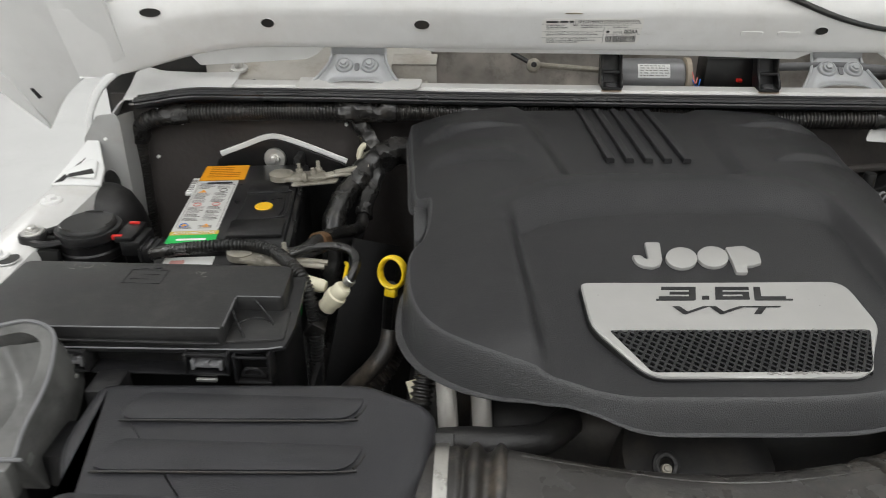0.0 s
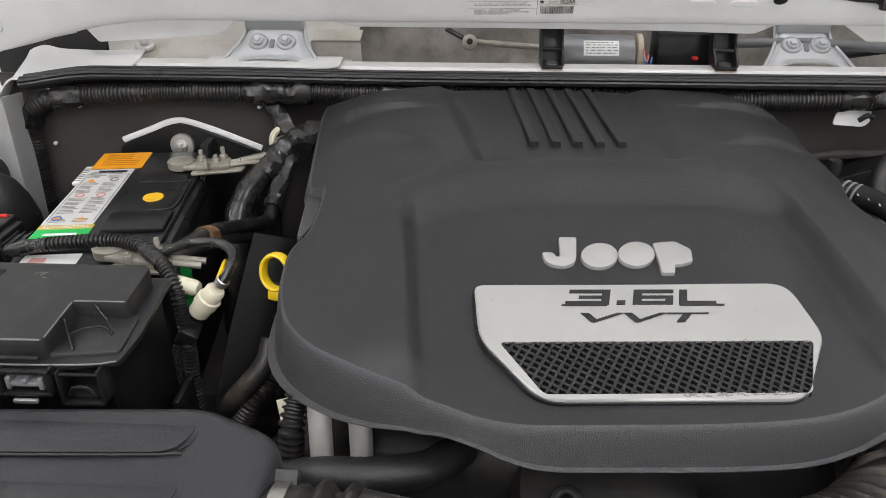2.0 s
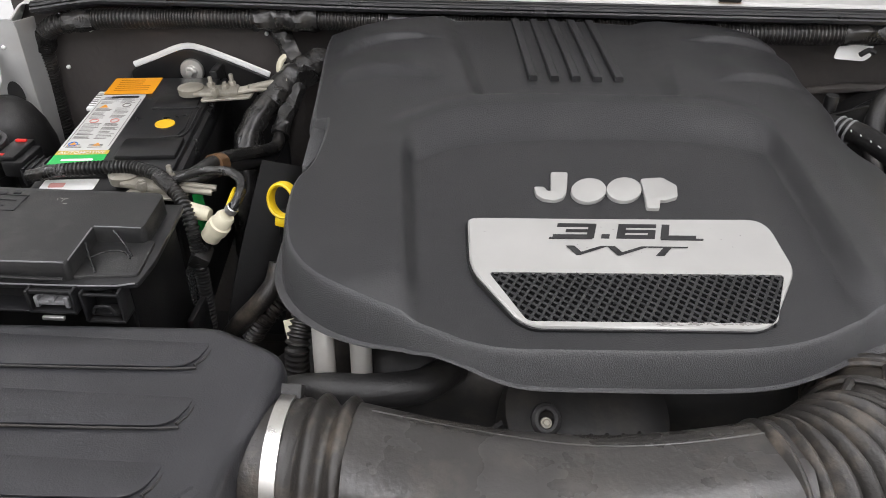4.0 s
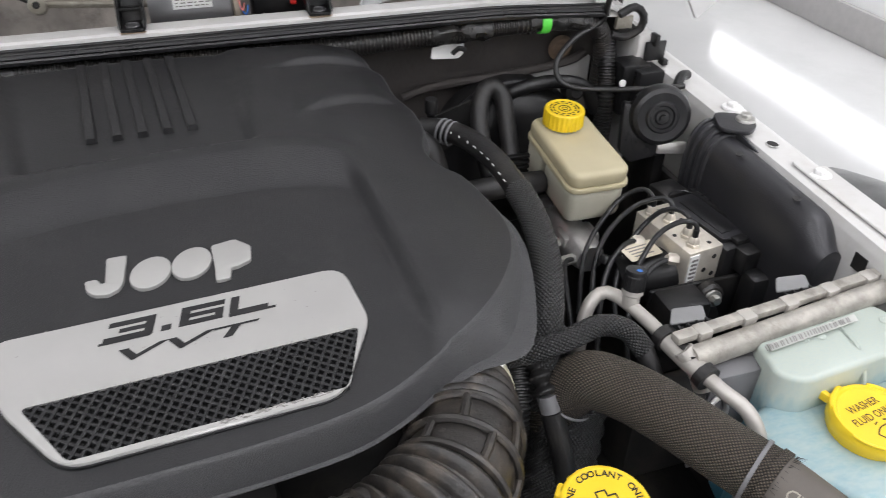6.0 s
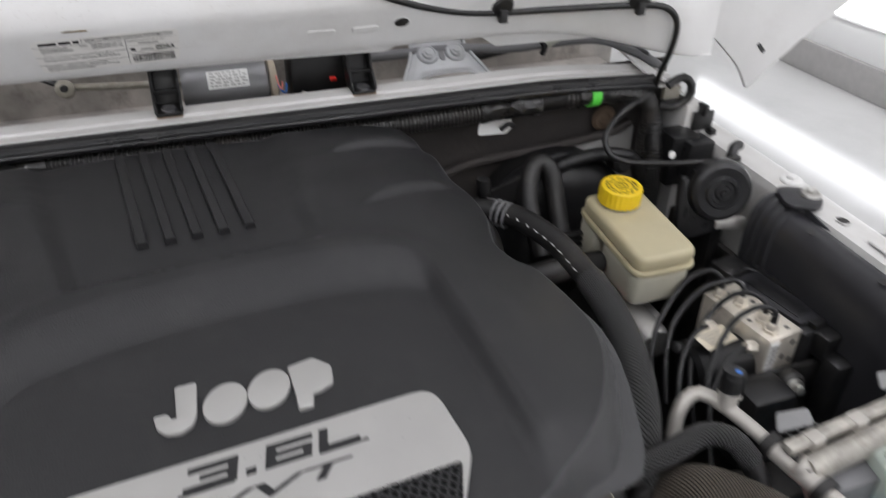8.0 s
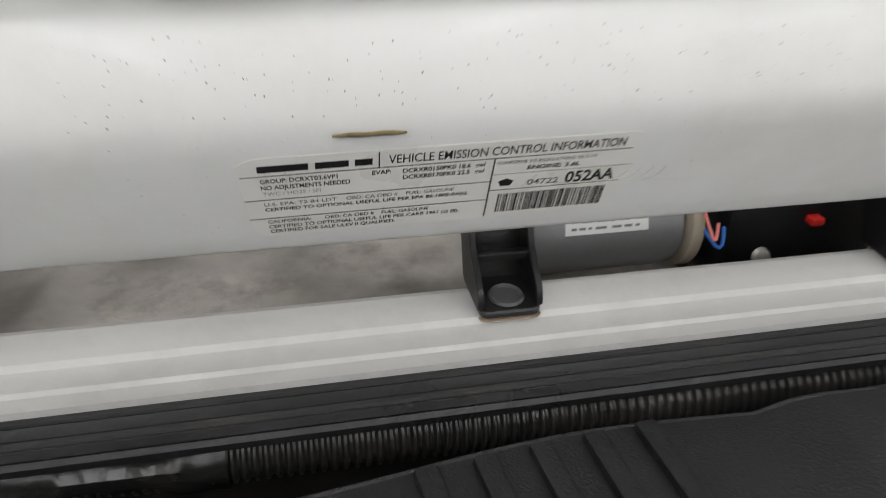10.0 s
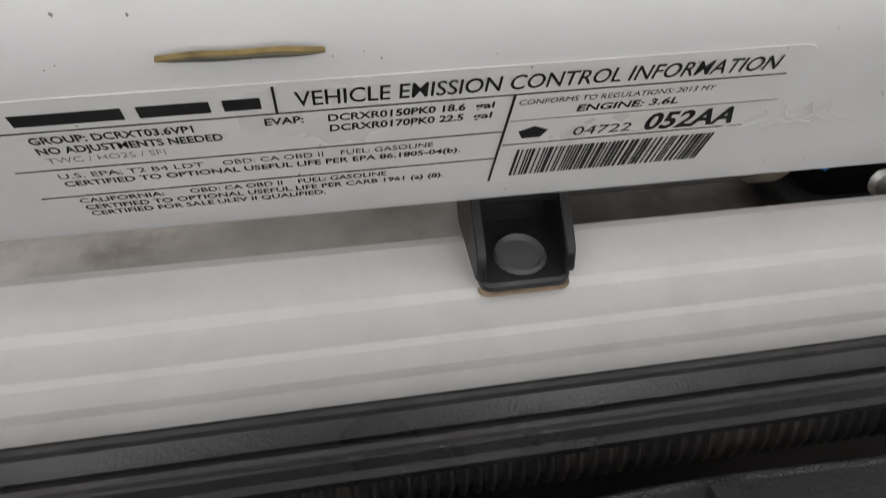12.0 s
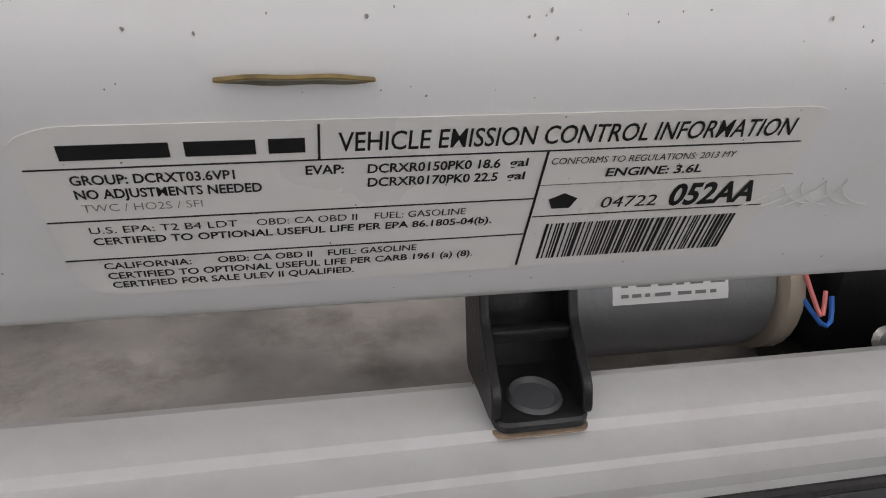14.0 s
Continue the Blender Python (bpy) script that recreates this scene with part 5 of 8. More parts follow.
# battery tray back with its pale foam edge, and large washer bolt
tray = thing("battery_tray_bracket", (-0.39, 0.89, 0.80), "black battery bracket with a white foam edge", "bracket")
part("plate", moved(prism(rounded([(-0.470, 0.85), (-0.470, 0.975), (-0.452, 0.985), (-0.408, 1.003), (-0.392, 1.0065), (-0.376, 1.003), (-0.300, 0.973), (-0.285, 0.955), (-0.285, 0.85)], 0.006), 0, 0.006, 0.0015, 1),
     Matrix(((1, 0, 0, 0), (0, 0, -1, 0.893), (0, 1, 0, 0), (0, 0, 0, 1)))), BLACK, tray)
part("foam_edge", tube([(-0.463, 0.889, 0.9840), (-0.430, 0.889, 0.9965), (-0.408, 0.889, 1.0055), (-0.392, 0.889, 1.0090), (-0.376, 0.889, 1.0060), (-0.345, 0.889, 0.9950), (-0.298, 0.889, 0.9760)], 0.0026, 8, squash=1.5), PAPER, tray, "white foam edging strip")
part("washer", lathe([(0, 0.003), (0.0135, 0.003), (0.0145, 0.0015), (0.0145, -0.001)], 28, aim((-0.391, 0.884, 0.980), (0, -1, 0.1))), ZINC, tray)
bolt("bolt", (-0.391, 0.880, 0.980), (0, -1, 0.1), 0.005, 0.0075, 0.008, ZINC, tray)
part("strut", box(-0.362, -0.352, 0.86, 0.889, 0.90, 0.99, 0.003), BLACK, tray)

# fuse box
FUSEBODY = mat("fuse_body_plastic", (0.0055, 0.0055, 0.0057), 0.42, spec=0.3, bump=0.2, scale=700, dirt=(0.07, 0.062, 0.05), dirt_amount=0.10, dirt_scale=26)
FUSELID = mat("fuse_lid_plastic", (0.017, 0.017, 0.017), 0.38, bump=0.25, scale=800, vary=0.12, vscale=14, dirt=(0.10, 0.095, 0.085), dirt_amount=0.25, dirt_scale=50)
fuse = thing("fuse_box", (-0.40, 0.495, 0.80), "black plastic fuse box with stepped lid and latches", "fuse box")
part("body", box(-0.520, -0.284, 0.452, 0.542, 0.80, 0.984, 0.004), FUSEBODY, fuse)
part("flange", prism(rounded([(-0.530, 0.550), (-0.278, 0.550), (-0.271, 0.470), (-0.273, 0.4425), (-0.290, 0.4405), (-0.300, 0.4375), (-0.530, 0.433)], 0.004), 0.9915, 0.9962, 0.0012, 2), SATIN, fuse)
lid = part("lid", prism(rounded([(-0.526, 0.541), (-0.287, 0.541), (-0.284, 0.489), (-0.3225, 0.489), (-0.3190, 0.4415), (-0.526, 0.437)], [0.008, 0.008, 0.006, 0.0, 0.006, 0.008]), 0.990, 1.0125, 0.0018, 2), FUSELID, fuse)
part("lid_step", prism(rounded([(-0.326, 0.494), (-0.279, 0.494), (-0.275, 0.450), (-0.322, 0.444)], 0.005), 0.990, 0.9985, 0.0015, 2), FUSELID, lid)
part("lid_lip", box(-0.522, -0.322, 0.4355, 0.4385, 1.0005, 1.0020, 0.0006), FUSELID, lid)
# pale tubes paint the bevel highlight along the worn edges
part("worn_edge_highlight", tube([(-0.522, 0.4378, 1.0117), (-0.45, 0.4394, 1.0117), (-0.3215, 0.4423, 1.0117)], 0.0007, 6), GREYPLASTIC, lid)
part("worn_edge_highlight", tube([(-0.3200, 0.4450, 1.0117), (-0.3222, 0.4870, 1.0117)], 0.0006, 6), GREYPLASTIC, lid)
part("worn_edge_highlight", tube([(-0.3215, 0.4892, 1.0118), (-0.2860, 0.4895, 1.0118)], 0.0006, 6), GREYPLASTIC, lid)
part("worn_edge_highlight", tube([(-0.526, 0.4335, 0.9958), (-0.42, 0.4352, 0.9958), (-0.302, 0.4380, 0.9958), (-0.275, 0.4428, 0.9958)], 0.0007, 6), GREYPLASTIC, fuse)
part("fin", tube([(-0.3195, 0.470, 1.010), (-0.314, 0.461, 1.004), (-0.306, 0.450, 0.9985)], 0.0009, 8), SATIN, lid)
part("fin", tube([(-0.307, 0.4885, 1.009), (-0.297, 0.481, 1.003), (-0.288, 0.471, 0.9985)], 0.0009, 8), SATIN, lid)
part("arch", tube([(-0.318, 0.466, 0.9988), (-0.312, 0.474, 0.9988), (-0.303, 0.4775, 0.9988), (-0.294, 0.475, 0.9988), (-0.288, 0.468, 0.9988)], 0.0008, 8), SATIN, lid)
EMB = mat("embossed_black", (0.020, 0.020, 0.022), 0.3)
for x0, x1, y0, y1 in ((-0.425, -0.392, 0.505, 0.506), (-0.425, -0.392, 0.5275, 0.5285), (-0.425, -0.424, 0.505, 0.528), (-0.393, -0.392, 0.505, 0.528), (-0.418, -0.411, 0.530, 0.532), (-0.406, -0.400, 0.530, 0.532), (-0.420, -0.404, 0.512, 0.5128), (-0.412, -0.398, 0.520, 0.5208)):
    part("embossing", box(x0, x1, y0, y1, 1.0120, 1.0130, 0), EMB, lid)
SCUFF = mat("pale_scuff", (0.22, 0.21, 0.20), 0.6, vary=0.3)
rs = random.Random(5)
for k in range(16):
    x, y = rs.choice(((-0.475, 0.528), (-0.468, 0.534), (-0.450, 0.532), (-0.365, 0.528), (-0.360, 0.520)))
    a = rs.uniform(0, 360)
    part("scuff", moved(box(-0.0016, 0.0016, -0.0003, 0.0003, 0, 0.0002, 0), pose(x + rs.uniform(-0.006, 0.006), y + rs.uniform(-0.006, 0.006), 1.0126, 0, 0, a)), SCUFF, lid)
for x0, w in ((-0.4400, 0.0160), (-0.3310, 0.0170)):
    lt = part("latch", join(box(x0 - w, x0 - w + 0.0022, 0.428, 0.446, 0.9790, 0.9960, 0.0005), box(x0 + w - 0.0022, x0 + w, 0.428, 0.446, 0.9790, 0.9960, 0.0005),
                            box(x0 - w, x0 + w, 0.428, 0.446, 0.9770, 0.9795, 0.0008), box(x0 - w, x0 + w, 0.4300, 0.4335, 0.9925, 0.9955, 0.0006)), SATIN, fuse)
    part("clip", join(box(x0 - 0.0120, x0 + 0.0115, 0.4295, 0.4400, 0.9835, 0.9868, 0.0010), box(x0 - 0.0125, x0 - 0.0095, 0.4290, 0.4400, 0.9815, 0.9905, 0.0008), box(x0 + 0.0090, x0 + 0.0125, 0.4290, 0.4400, 0.9815, 0.9905, 0.0008),
                      box(x0 - 0.002, x0 + 0.002, 0.4290, 0.4400, 0.9860, 0.9895, 0.0006)), GREYPLASTIC, lt, "dusty grey latch clip")
    part("tongue", box(x0 - 0.0085, x0 + 0.0075, 0.4255, 0.4285, 0.9730, 0.9758, 0.0006), ALU, lt, "pale latch tongue")
lt = part("latch", join(box(-0.312, -0.310, 0.432, 0.450, 0.9680, 0.9930, 0.0005), box(-0.286, -0.284, 0.434, 0.450, 0.9680, 0.9930, 0.0005), box(-0.312, -0.284, 0.433, 0.450, 0.9660, 0.9685, 0.0008), box(-0.312, -0.284, 0.434, 0.4365, 0.9890, 0.9910, 0.0006)), SATIN, fuse)
part("clip", join(box(-0.308, -0.288, 0.436, 0.447, 0.9705, 0.9735, 0.0010), tube([(-0.306, 0.4345, 0.9740), (-0.303, 0.4345, 0.9800), (-0.293, 0.4345, 0.9800), (-0.290, 0.4345, 0.9740)], 0.0013, 8)), SATIN, lt)
part("front_wall", box(-0.52, -0.285, 0.447, 0.452, 0.86, 0.985, 0.001), FUSEBODY, fuse)
part("ledge", box(-0.424, -0.349, 0.431, 0.448, 0.9745, 0.9765, 0.0008), SATIN, fuse)
part("red_cable_end", tube([(-0.287, 0.455, 0.875), (-0.280, 0.447, 0.885), (-0.277, 0.440, 0.870)], 0.005, 8), RED, fuse)

# air filter box
air = thing("air_box", (-0.27, 0.30, 0.80), "black plastic air filter box with two raised panels", "air box")
part("lid", prism(rounded([(-0.402, 0.404), (-0.205, 0.413), (-0.150, 0.386), (-0.156, 0.335), (-0.166, 0.305), (-0.166, 0.14), (-0.372, 0.14), (-0.374, 0.290), (-0.400, 0.335)], [0.014, 0.012, 0.02, 0.012, 0.012, 0.01, 0.01, 0.02, 0.02]), 0.890, 0.990, 0.011, 4), MOULD, air)
part("body", box(-0.37, -0.17, 0.15, 0.395, 0.78, 0.89, 0.01), BLACK, air)
for y0, x0, x1 in ((0.359, -0.371, -0.209), (0.311, -0.369, -0.203), (0.262, -0.385, -0.203)):
    m = Matrix.Translation((0, y0, 0.9917)) @ Matrix.Rotation(radians(-5.5), 4, "X")
    part("raised_panel", prism(rounded([(x0, 0), (x1, 0.008), (x1 + 0.006, 0.036), (x0 + 0.008, 0.033)], [0.016, 0.016, 0.010, 0.010]), 0, 0.0014, 0.0005, 2, m), MOULD, air)
    # dark tube painted for the shade under the panel's edge
    part("groove_shade", moved(tube([(x0 + 0.004, -0.0004, 0.0), (x1 - 0.012, 0.0062, 0.0), (x1 + 0.001, 0.011, 0.0), (x1 + 0.0062, 0.022, 0.0), (x1 + 0.0062, 0.031, 0.0)], 0.0009, 6), m), DARK, air)
part("front_ridge", tube([(-0.22, 0.246, 0.986), (-0.19, 0.262, 0.988), (-0.176, 0.278, 0.986)], 0.006, 10), MOULD, air)
part("side_clip", box(-0.412, -0.388, 0.396, 0.425, 0.945, 0.985, 0.003), BLACK, air)
part("side_clip", box(-0.432, -0.405, 0.360, 0.40, 0.925, 0.955, 0.003), BLACK, air)

# intake mouth in the corner
mouth = thing("intake_mouth", (-0.50, 0.42, 0.80), "black plastic air intake mouth with a broad rim", "air intake")
IM = Matrix(((1, 0, 0, 0), (0, 0.902, -0.432, 0.336), (0, 0.432, 0.902, 0.974), (0, 0, 0, 1)))
rim = rounded([(-0.565, 0.098), (-0.486, 0.101), (-0.462, 0.109), (-0.438, 0.099), (-0.429, 0.060), (-0.434, 0.022), (-0.432, 0.0), (-0.565, -0.002)], [0.003, 0.01, 0.02, 0.022, 0.02, 0.008, 0.003, 0.003], 6)
inner_rim = rounded([(-0.558, 0.089), (-0.484, 0.092), (-0.463, 0.099), (-0.445, 0.090), (-0.440, 0.058), (-0.448, 0.024), (-0.455, 0.012), (-0.558, 0.010)], [0.003, 0.01, 0.02, 0.022, 0.02, 0.008, 0.003, 0.003], 6)
GLOSSGREY = mat("worn_grey_plastic", (0.13, 0.13, 0.125), 0.24, vary=0.25, vscale=30, dirt=(0.04, 0.04, 0.04), dirt_amount=0.6, dirt_scale=26)
part("rim", moved(frame_band(rim, inner_rim, -0.055, 0.0), IM), GLOSSGREY, mouth)
part("rim_bead", moved(tube([(x, y, 0.0006) for x, y in rim], 0.0016, 8), IM), GREYPLASTIC, mouth)
part("ramp", moved(thick(grid(20, 20, lambda u, v: (-0.558 + 0.116 * u, 0.010 + 0.084 * v, -0.010 - 0.020 * math.sin(math.pi * v) * math.sin(math.pi * u) ** 0.5 + 0.004 * math.sin(9 * u + 5 * v))), 0.003), IM), GLOSSGREY, mouth)
part("throat", box(-0.55, -0.45, 0.36, 0.42, 0.80, 0.95, 0.01), BLACK, mouth)
part("rim_foot", box(-0.505, -0.4325, 0.326, 0.338, 0.945, 0.9735, 0.003), GLOSSGREY, mouth)

# vacuum canister and horn by the left wing
KX, KY = -0.536, 0.667
can = thing("purge_canister", (KX, KY, 0.80), "round black plastic canister bolted to the wing rail", "canister")
part("drum", moved(lathe([(0, 0.0), (0.0265, 0.0), (0.0285, -0.002), (0.0290, -0.0045), (0.0330, -0.005), (0.0335, -0.0065), (0.0335, -0.015), (0.0310, -0.017), (0.0300, -0.026), (0.0315, -0.028), (0.0315, -0.036), (0.0295, -0.038), (0.0295, -0.16), (0, -0.16)], 40), pose(KX, KY, 0.990)), BLACK, can)
for a0 in (-150, -20, 75):
    part("cap_slot", tube([(KX + 0.0255 * math.cos(radians(a0 + k)), KY + 0.0255 * math.sin(radians(a0 + k)), 0.9905) for k in (0, 15, 30, 45)], 0.0008, 6), DARK, can)
part("cap_scratch", tube([(KX - 0.021, KY - 0.016, 0.9903), (KX - 0.014, KY - 0.021, 0.9903)], 0.0005, 6), PAPER, can)
part("arm", join(lathe([(0.0, 0.0), (0.0135, 0.0), (0.0145, -0.002), (0.0145, -0.014), (0, -0.014)], 28, pose(-0.587, 0.650, 0.984)), tube([(-0.580, 0.659, 0.979), (-0.565, 0.676, 0.979), (-0.553, 0.682, 0.979)], 0.0042, 8),
                 tube([(-0.583, 0.638, 0.978), (-0.566, 0.634, 0.978), (-0.552, 0.641, 0.978)], 0.0042, 8), box(-0.575, -0.556, 0.648, 0.653, 0.966, 0.980, 0.0015), box(-0.600, -0.555, 0.632, 0.640, 0.950, 0.972, 0.002)), BLACK, can)
part("washer", lathe([(0, 0.0012), (0.0110, 0.0012), (0.0118, 0.0), (0.0118, -0.001)], 28, pose(-0.587, 0.650, 0.9852)), ZINC, can)
bolt("bolt", (-0.587, 0.650, 0.9862), (0, 0, 1), 0.0050, 0.0075, 0.0055, ZINC, can)
part("connector", join(box(-0.496, -0.474, 0.646, 0.684, 0.960, 0.977, 0.0025), box(-0.476, -0.444, 0.640, 0.668, 0.956, 0.972, 0.003), box(-0.502, -0.482, 0.648, 0.688, 0.974, 0.9815, 0.002)), BLACK, can)
for k in range(4):
    part("connector_rib", box(-0.473 + 0.007 * k, -0.4705 + 0.007 * k, 0.6395, 0.6685, 0.955, 0.9735, 0.0006), SATIN, can)
part("lock_tab", box(-0.505, -0.494, 0.650, 0.655, 0.977, 0.982, 0.001), RED, can, "red connector lock")
part("lock_tab", box(-0.498, -0.487, 0.680, 0.684, 0.9795, 0.9835, 0.001), RED, can, "red connector lock")
for k in range(3):
    part("lead", tube([(-0.447, 0.636 + 0.006 * k, 0.968), (-0.440, 0.628 + 0.004 * k, 0.978), (-0.434, 0.612 + 0.003 * k, 0.990)], 0.0014, 6), PAPER if k == 0 else LOOM, can)
horn = thing("horn", (-0.575, 0.79, 0.80), "matt black round horn body behind the canister", "horn")
part("shell", lathe([(0, 0.0), (0.013, -0.001), (0.024, -0.005), (0.033, -0.016), (0.041, -0.036), (0.046, -0.06), (0.046, -0.11), (0, -0.11)], 36, aim((-0.572, 0.778, 0.977), (0.12, -0.22, 1))), RUBBER, horn)
part("stem", box(-0.59, -0.56, 0.77, 0.81, 0.78, 0.93, 0.01), BLACK, horn)

# dipstick
dip = thing("oil_dipstick", (-0.207, 0.585, 0.80), "yellow plastic oil dipstick ring on a dark tube", "dipstick")
ringm = aim((-0.2055, 0.5835, 0.984), (-0.30, -0.92, 0.25))
part("ring", moved(tube([(0.0125 * math.cos(radians(a)), 0.0145 * math.sin(radians(a)), 0) for a in range(0, 361, 20)], 0.0023, 10, squash=2.4), ringm), YELLOW, dip)
part("neck", moved(box(-0.006, 0.006, -0.024, -0.0145, -0.004, 0.004, 0.002), ringm @ pose(0, 0, 0, 0, 0, 0)), YELLOW, dip)
part("guide_tube", tube([(-0.208, 0.590, 0.966), (-0.214, 0.605, 0.93), (-0.222, 0.63, 0.84), (-0.222, 0.65, 0.70)], 0.0055, 10), BLACK, dip)

# corrugated lead that crosses the battery
lead = thing("corrugated_lead", (-0.35, 0.58, 0.98), "black corrugated lead draped over the battery end", "wiring lead")
run = [(-0.440, 0.612, 0.984), (-0.412, 0.611, 0.990), (-0.373, 0.613, 0.9935), (-0.345, 0.613, 0.9940), (-0.320, 0.602, 0.9930), (-0.299, 0.582, 0.990), (-0.286, 0.567, 0.983), (-0.279, 0.558, 0.965), (-0.276, 0.552, 0.93), (-0.276, 0.545, 0.86)]
part("sleeve", tube(run, 0.0056, 12, wave=0.0008, pitch=0.0036), LOOM, lead)
part("tape_end", tube([(-0.446, 0.611, 0.983), (-0.425, 0.611, 0.988), (-0.408, 0.611, 0.9905)], 0.0062, 12, lump=0.2), TAPE, lead, "dusty taped end")
part("tape_band", tube(run[4:6], 0.0066, 12, lump=0.15), TAPE, lead)

# ivory plugs with braided tail
plug = thing("wiring_plug", (-0.255, 0.55, 0.80), "ivory wiring plugs on a braided black tail", "wiring plug")
PB = aim((-0.257, 0.558, 0.970), (0.62, -0.05, 0.78))
part("plug_body", moved(lathe([(0, 0.0165), (0.0065, 0.0165), (0.0080, 0.0140), (0.0082, 0.0060), (0.0098, 0.0050), (0.0098, -0.0030), (0.0086, -0.0040), (0.0086, -0.0130), (0.0070, -0.0150), (0, -0.0150)], 18), PB), IVORY, plug)
part("plug_ear", moved(box(0.006, 0.0108, -0.0032, 0.0032, -0.004, 0.006, 0.001), PB), IVORY, plug)
part("side_plug", lathe([(0, 0.011), (0.006, 0.011), (0.0068, 0.008), (0.0068, -0.008), (0.0052, -0.012), (0, -0.012)], 16, aim((-0.278, 0.571, 0.977), (-0.9, 0.15, 0.15))), IVORY, plug)
part("braided_tail", tube([(-0.268, 0.558, 0.955), (-0.280, 0.560, 0.935), (-0.290, 0.555, 0.905), (-0.289, 0.545, 0.87), (-0.284, 0.53, 0.82)], lambda t: 0.0055 + 0.0040 * smooth01(0.1, 0.4, t), 14), BRAID, plug)
part("tail_clip", moved(box(-0.0075, 0.0075, -0.009, 0.009, -0.009, 0.009, 0.002), pose(-0.276, 0.556, 0.940, 15, 35, 10)), BLACK, plug)
part("plate", box(-0.274, -0.268, 0.50, 0.535, 0.84, 0.915, 0.002), BLACK, plug)
part("yellow_lead", tube([(-0.247, 0.562, 0.988), (-0.247, 0.580, 0.992), (-0.252, 0.598, 0.985)], 0.0018, 8), YELLOW, plug)
part("loop_lead", tube([(-0.310, 0.600, 0.988), (-0.285, 0.602, 0.998), (-0.258, 0.598, 1.0025), (-0.240, 0.585, 1.001), (-0.238, 0.568, 0.995), (-0.2445, 0.5585, 0.985)], 0.0042, 10, lump=0.08), TAPE, plug)
part("silver_collar", lathe([(0.0062, -0.004), (0.0072, -0.003), (0.0072, 0.004), (0.0062, 0.005)], 14, aim((-0.2425, 0.5585, 0.988), (0.62, -0.05, 0.78)) @ Matrix.Scale(0.75, 4)), ZINC, plug)

# main harness by the battery
trunk = thing("taped_harness", (-0.25, 0.78, 0.85), "thick tape-wrapped wiring harness beside the battery", "wiring harness")
part("branch", tube([(-0.277, 0.885, 1.035), (-0.270, 0.880, 1.015), (-0.255, 0.868, 0.998), (-0.240, 0.840, 0.992)], 0.0115, 14, step=0.003, lump=0.32, seed=3), TAPE, trunk)
part("stem", tube([(-0.200, 0.872, 0.998), (-0.236, 0.866, 0.998), (-0.262, 0.845, 0.986), (-0.280, 0.815, 0.971)], 0.0168, 18, step=0.003, lump=0.30, seed=7), TAPE, trunk)
part("taped_trunk", tube([(-0.268, 0.835, 0.981), (-0.280, 0.818, 0.973), (-0.290, 0.795, 0.962), (-0.296, 0.775, 0.948), (-0.297, 0.762, 0.934), (-0.295, 0.748, 0.908), (-0.300, 0.735, 0.870), (-0.300, 0.730, 0.80)], 0.0135, 20, step=0.003, lump=0.14, seed=21), TAPE, trunk)
part("branch", tube([(-0.250, 0.850, 0.990), (-0.256, 0.825, 0.972), (-0.262, 0.800, 0.955), (-0.263, 0.785, 0.946)], 0.0105, 14, step=0.003, lump=0.28, seed=12), TAPE, trunk)
part("cable", tube([(-0.263, 0.790, 0.950), (-0.263, 0.772, 0.943), (-0.267, 0.750, 0.946), (-0.280, 0.690, 0.970), (-0.290, 0.655, 0.980), (-0.300, 0.622, 0.983), (-0.322, 0.612, 0.984)], 0.0068, 12, lump=0.08), TAPE, trunk)
part("cable", tube([(-0.266, 0.792, 0.942), (-0.267, 0.768, 0.934), (-0.272, 0.740, 0.938), (-0.281, 0.685, 0.961), (-0.290, 0.650, 0.973), (-0.298, 0.620, 0.979), (-0.318, 0.605, 0.981)], 0.0068, 12, lump=0.08), LOOM, trunk)
part("stained_band", tube([(-0.2870, 0.664, 0.9745), (-0.2900, 0.654, 0.9775)], 0.0112, 14, lump=0.18), mat("stained_tape", (0.12, 0.065, 0.03), 0.45, vary=0.4, vscale=120), trunk, "rust-stained tape band")
part("red_lead", tube([(-0.288, 0.826, 0.986), (-0.281, 0.828, 0.989), (-0.275, 0.832, 0.988)], 0.0038, 10), RED, trunk)
part("eyelet_lead", tube([(-0.300, 0.812, 0.990), (-0.282, 0.822, 0.991), (-0.262, 0.832, 0.992)], 0.0042, 10, lump=0.1), LEAD, trunk)
part("corrugated_drop", tube([(-0.297, 0.80, 0.97), (-0.293, 0.80, 0.93), (-0.292, 0.80, 0.86)], 0.0058, 10, wave=0.0008, pitch=0.0034), LOOM, trunk)
gm = thing("grommet", (-0.268, 0.868, 0.95), "cream rubber grommet ring round a cable", "grommet")
part("ring", moved(tube([(0.0125 * math.cos(radians(a)), 0.0145 * math.sin(radians(a)), 0) for a in range(0, 361, 24)], 0.004, 8), aim((-0.266, 0.866, 0.993), (0.5, -0.8, 0.2))), IVORY, gm)
plate = thing("splash_plate", (-0.24, 0.66, 0.80), "dark plastic splash plate below the harness", "plastic shield")
part("sheet", thick(grid(10, 14, lambda u, v: (-0.285 + 0.050 * u + 0.02 * v, 0.60 + 0.12 * v + 0.02 * u, 0.82 + 0.13 * v ** 0.8 - 0.02 * u)), 0.003), FUSEBODY, plate)
part("green_tag", box(-0.3245, -0.3225, 0.65, 0.69, 0.87, 0.94, 0.0005), GREEN, plate)

CONDUIT = mat("dusty_conduit", (0.020, 0.019, 0.018), 0.33, bump=0.2, scale=400, dirt=(0.12, 0.10, 0.085), dirt_amount=0.35, dirt_scale=30)
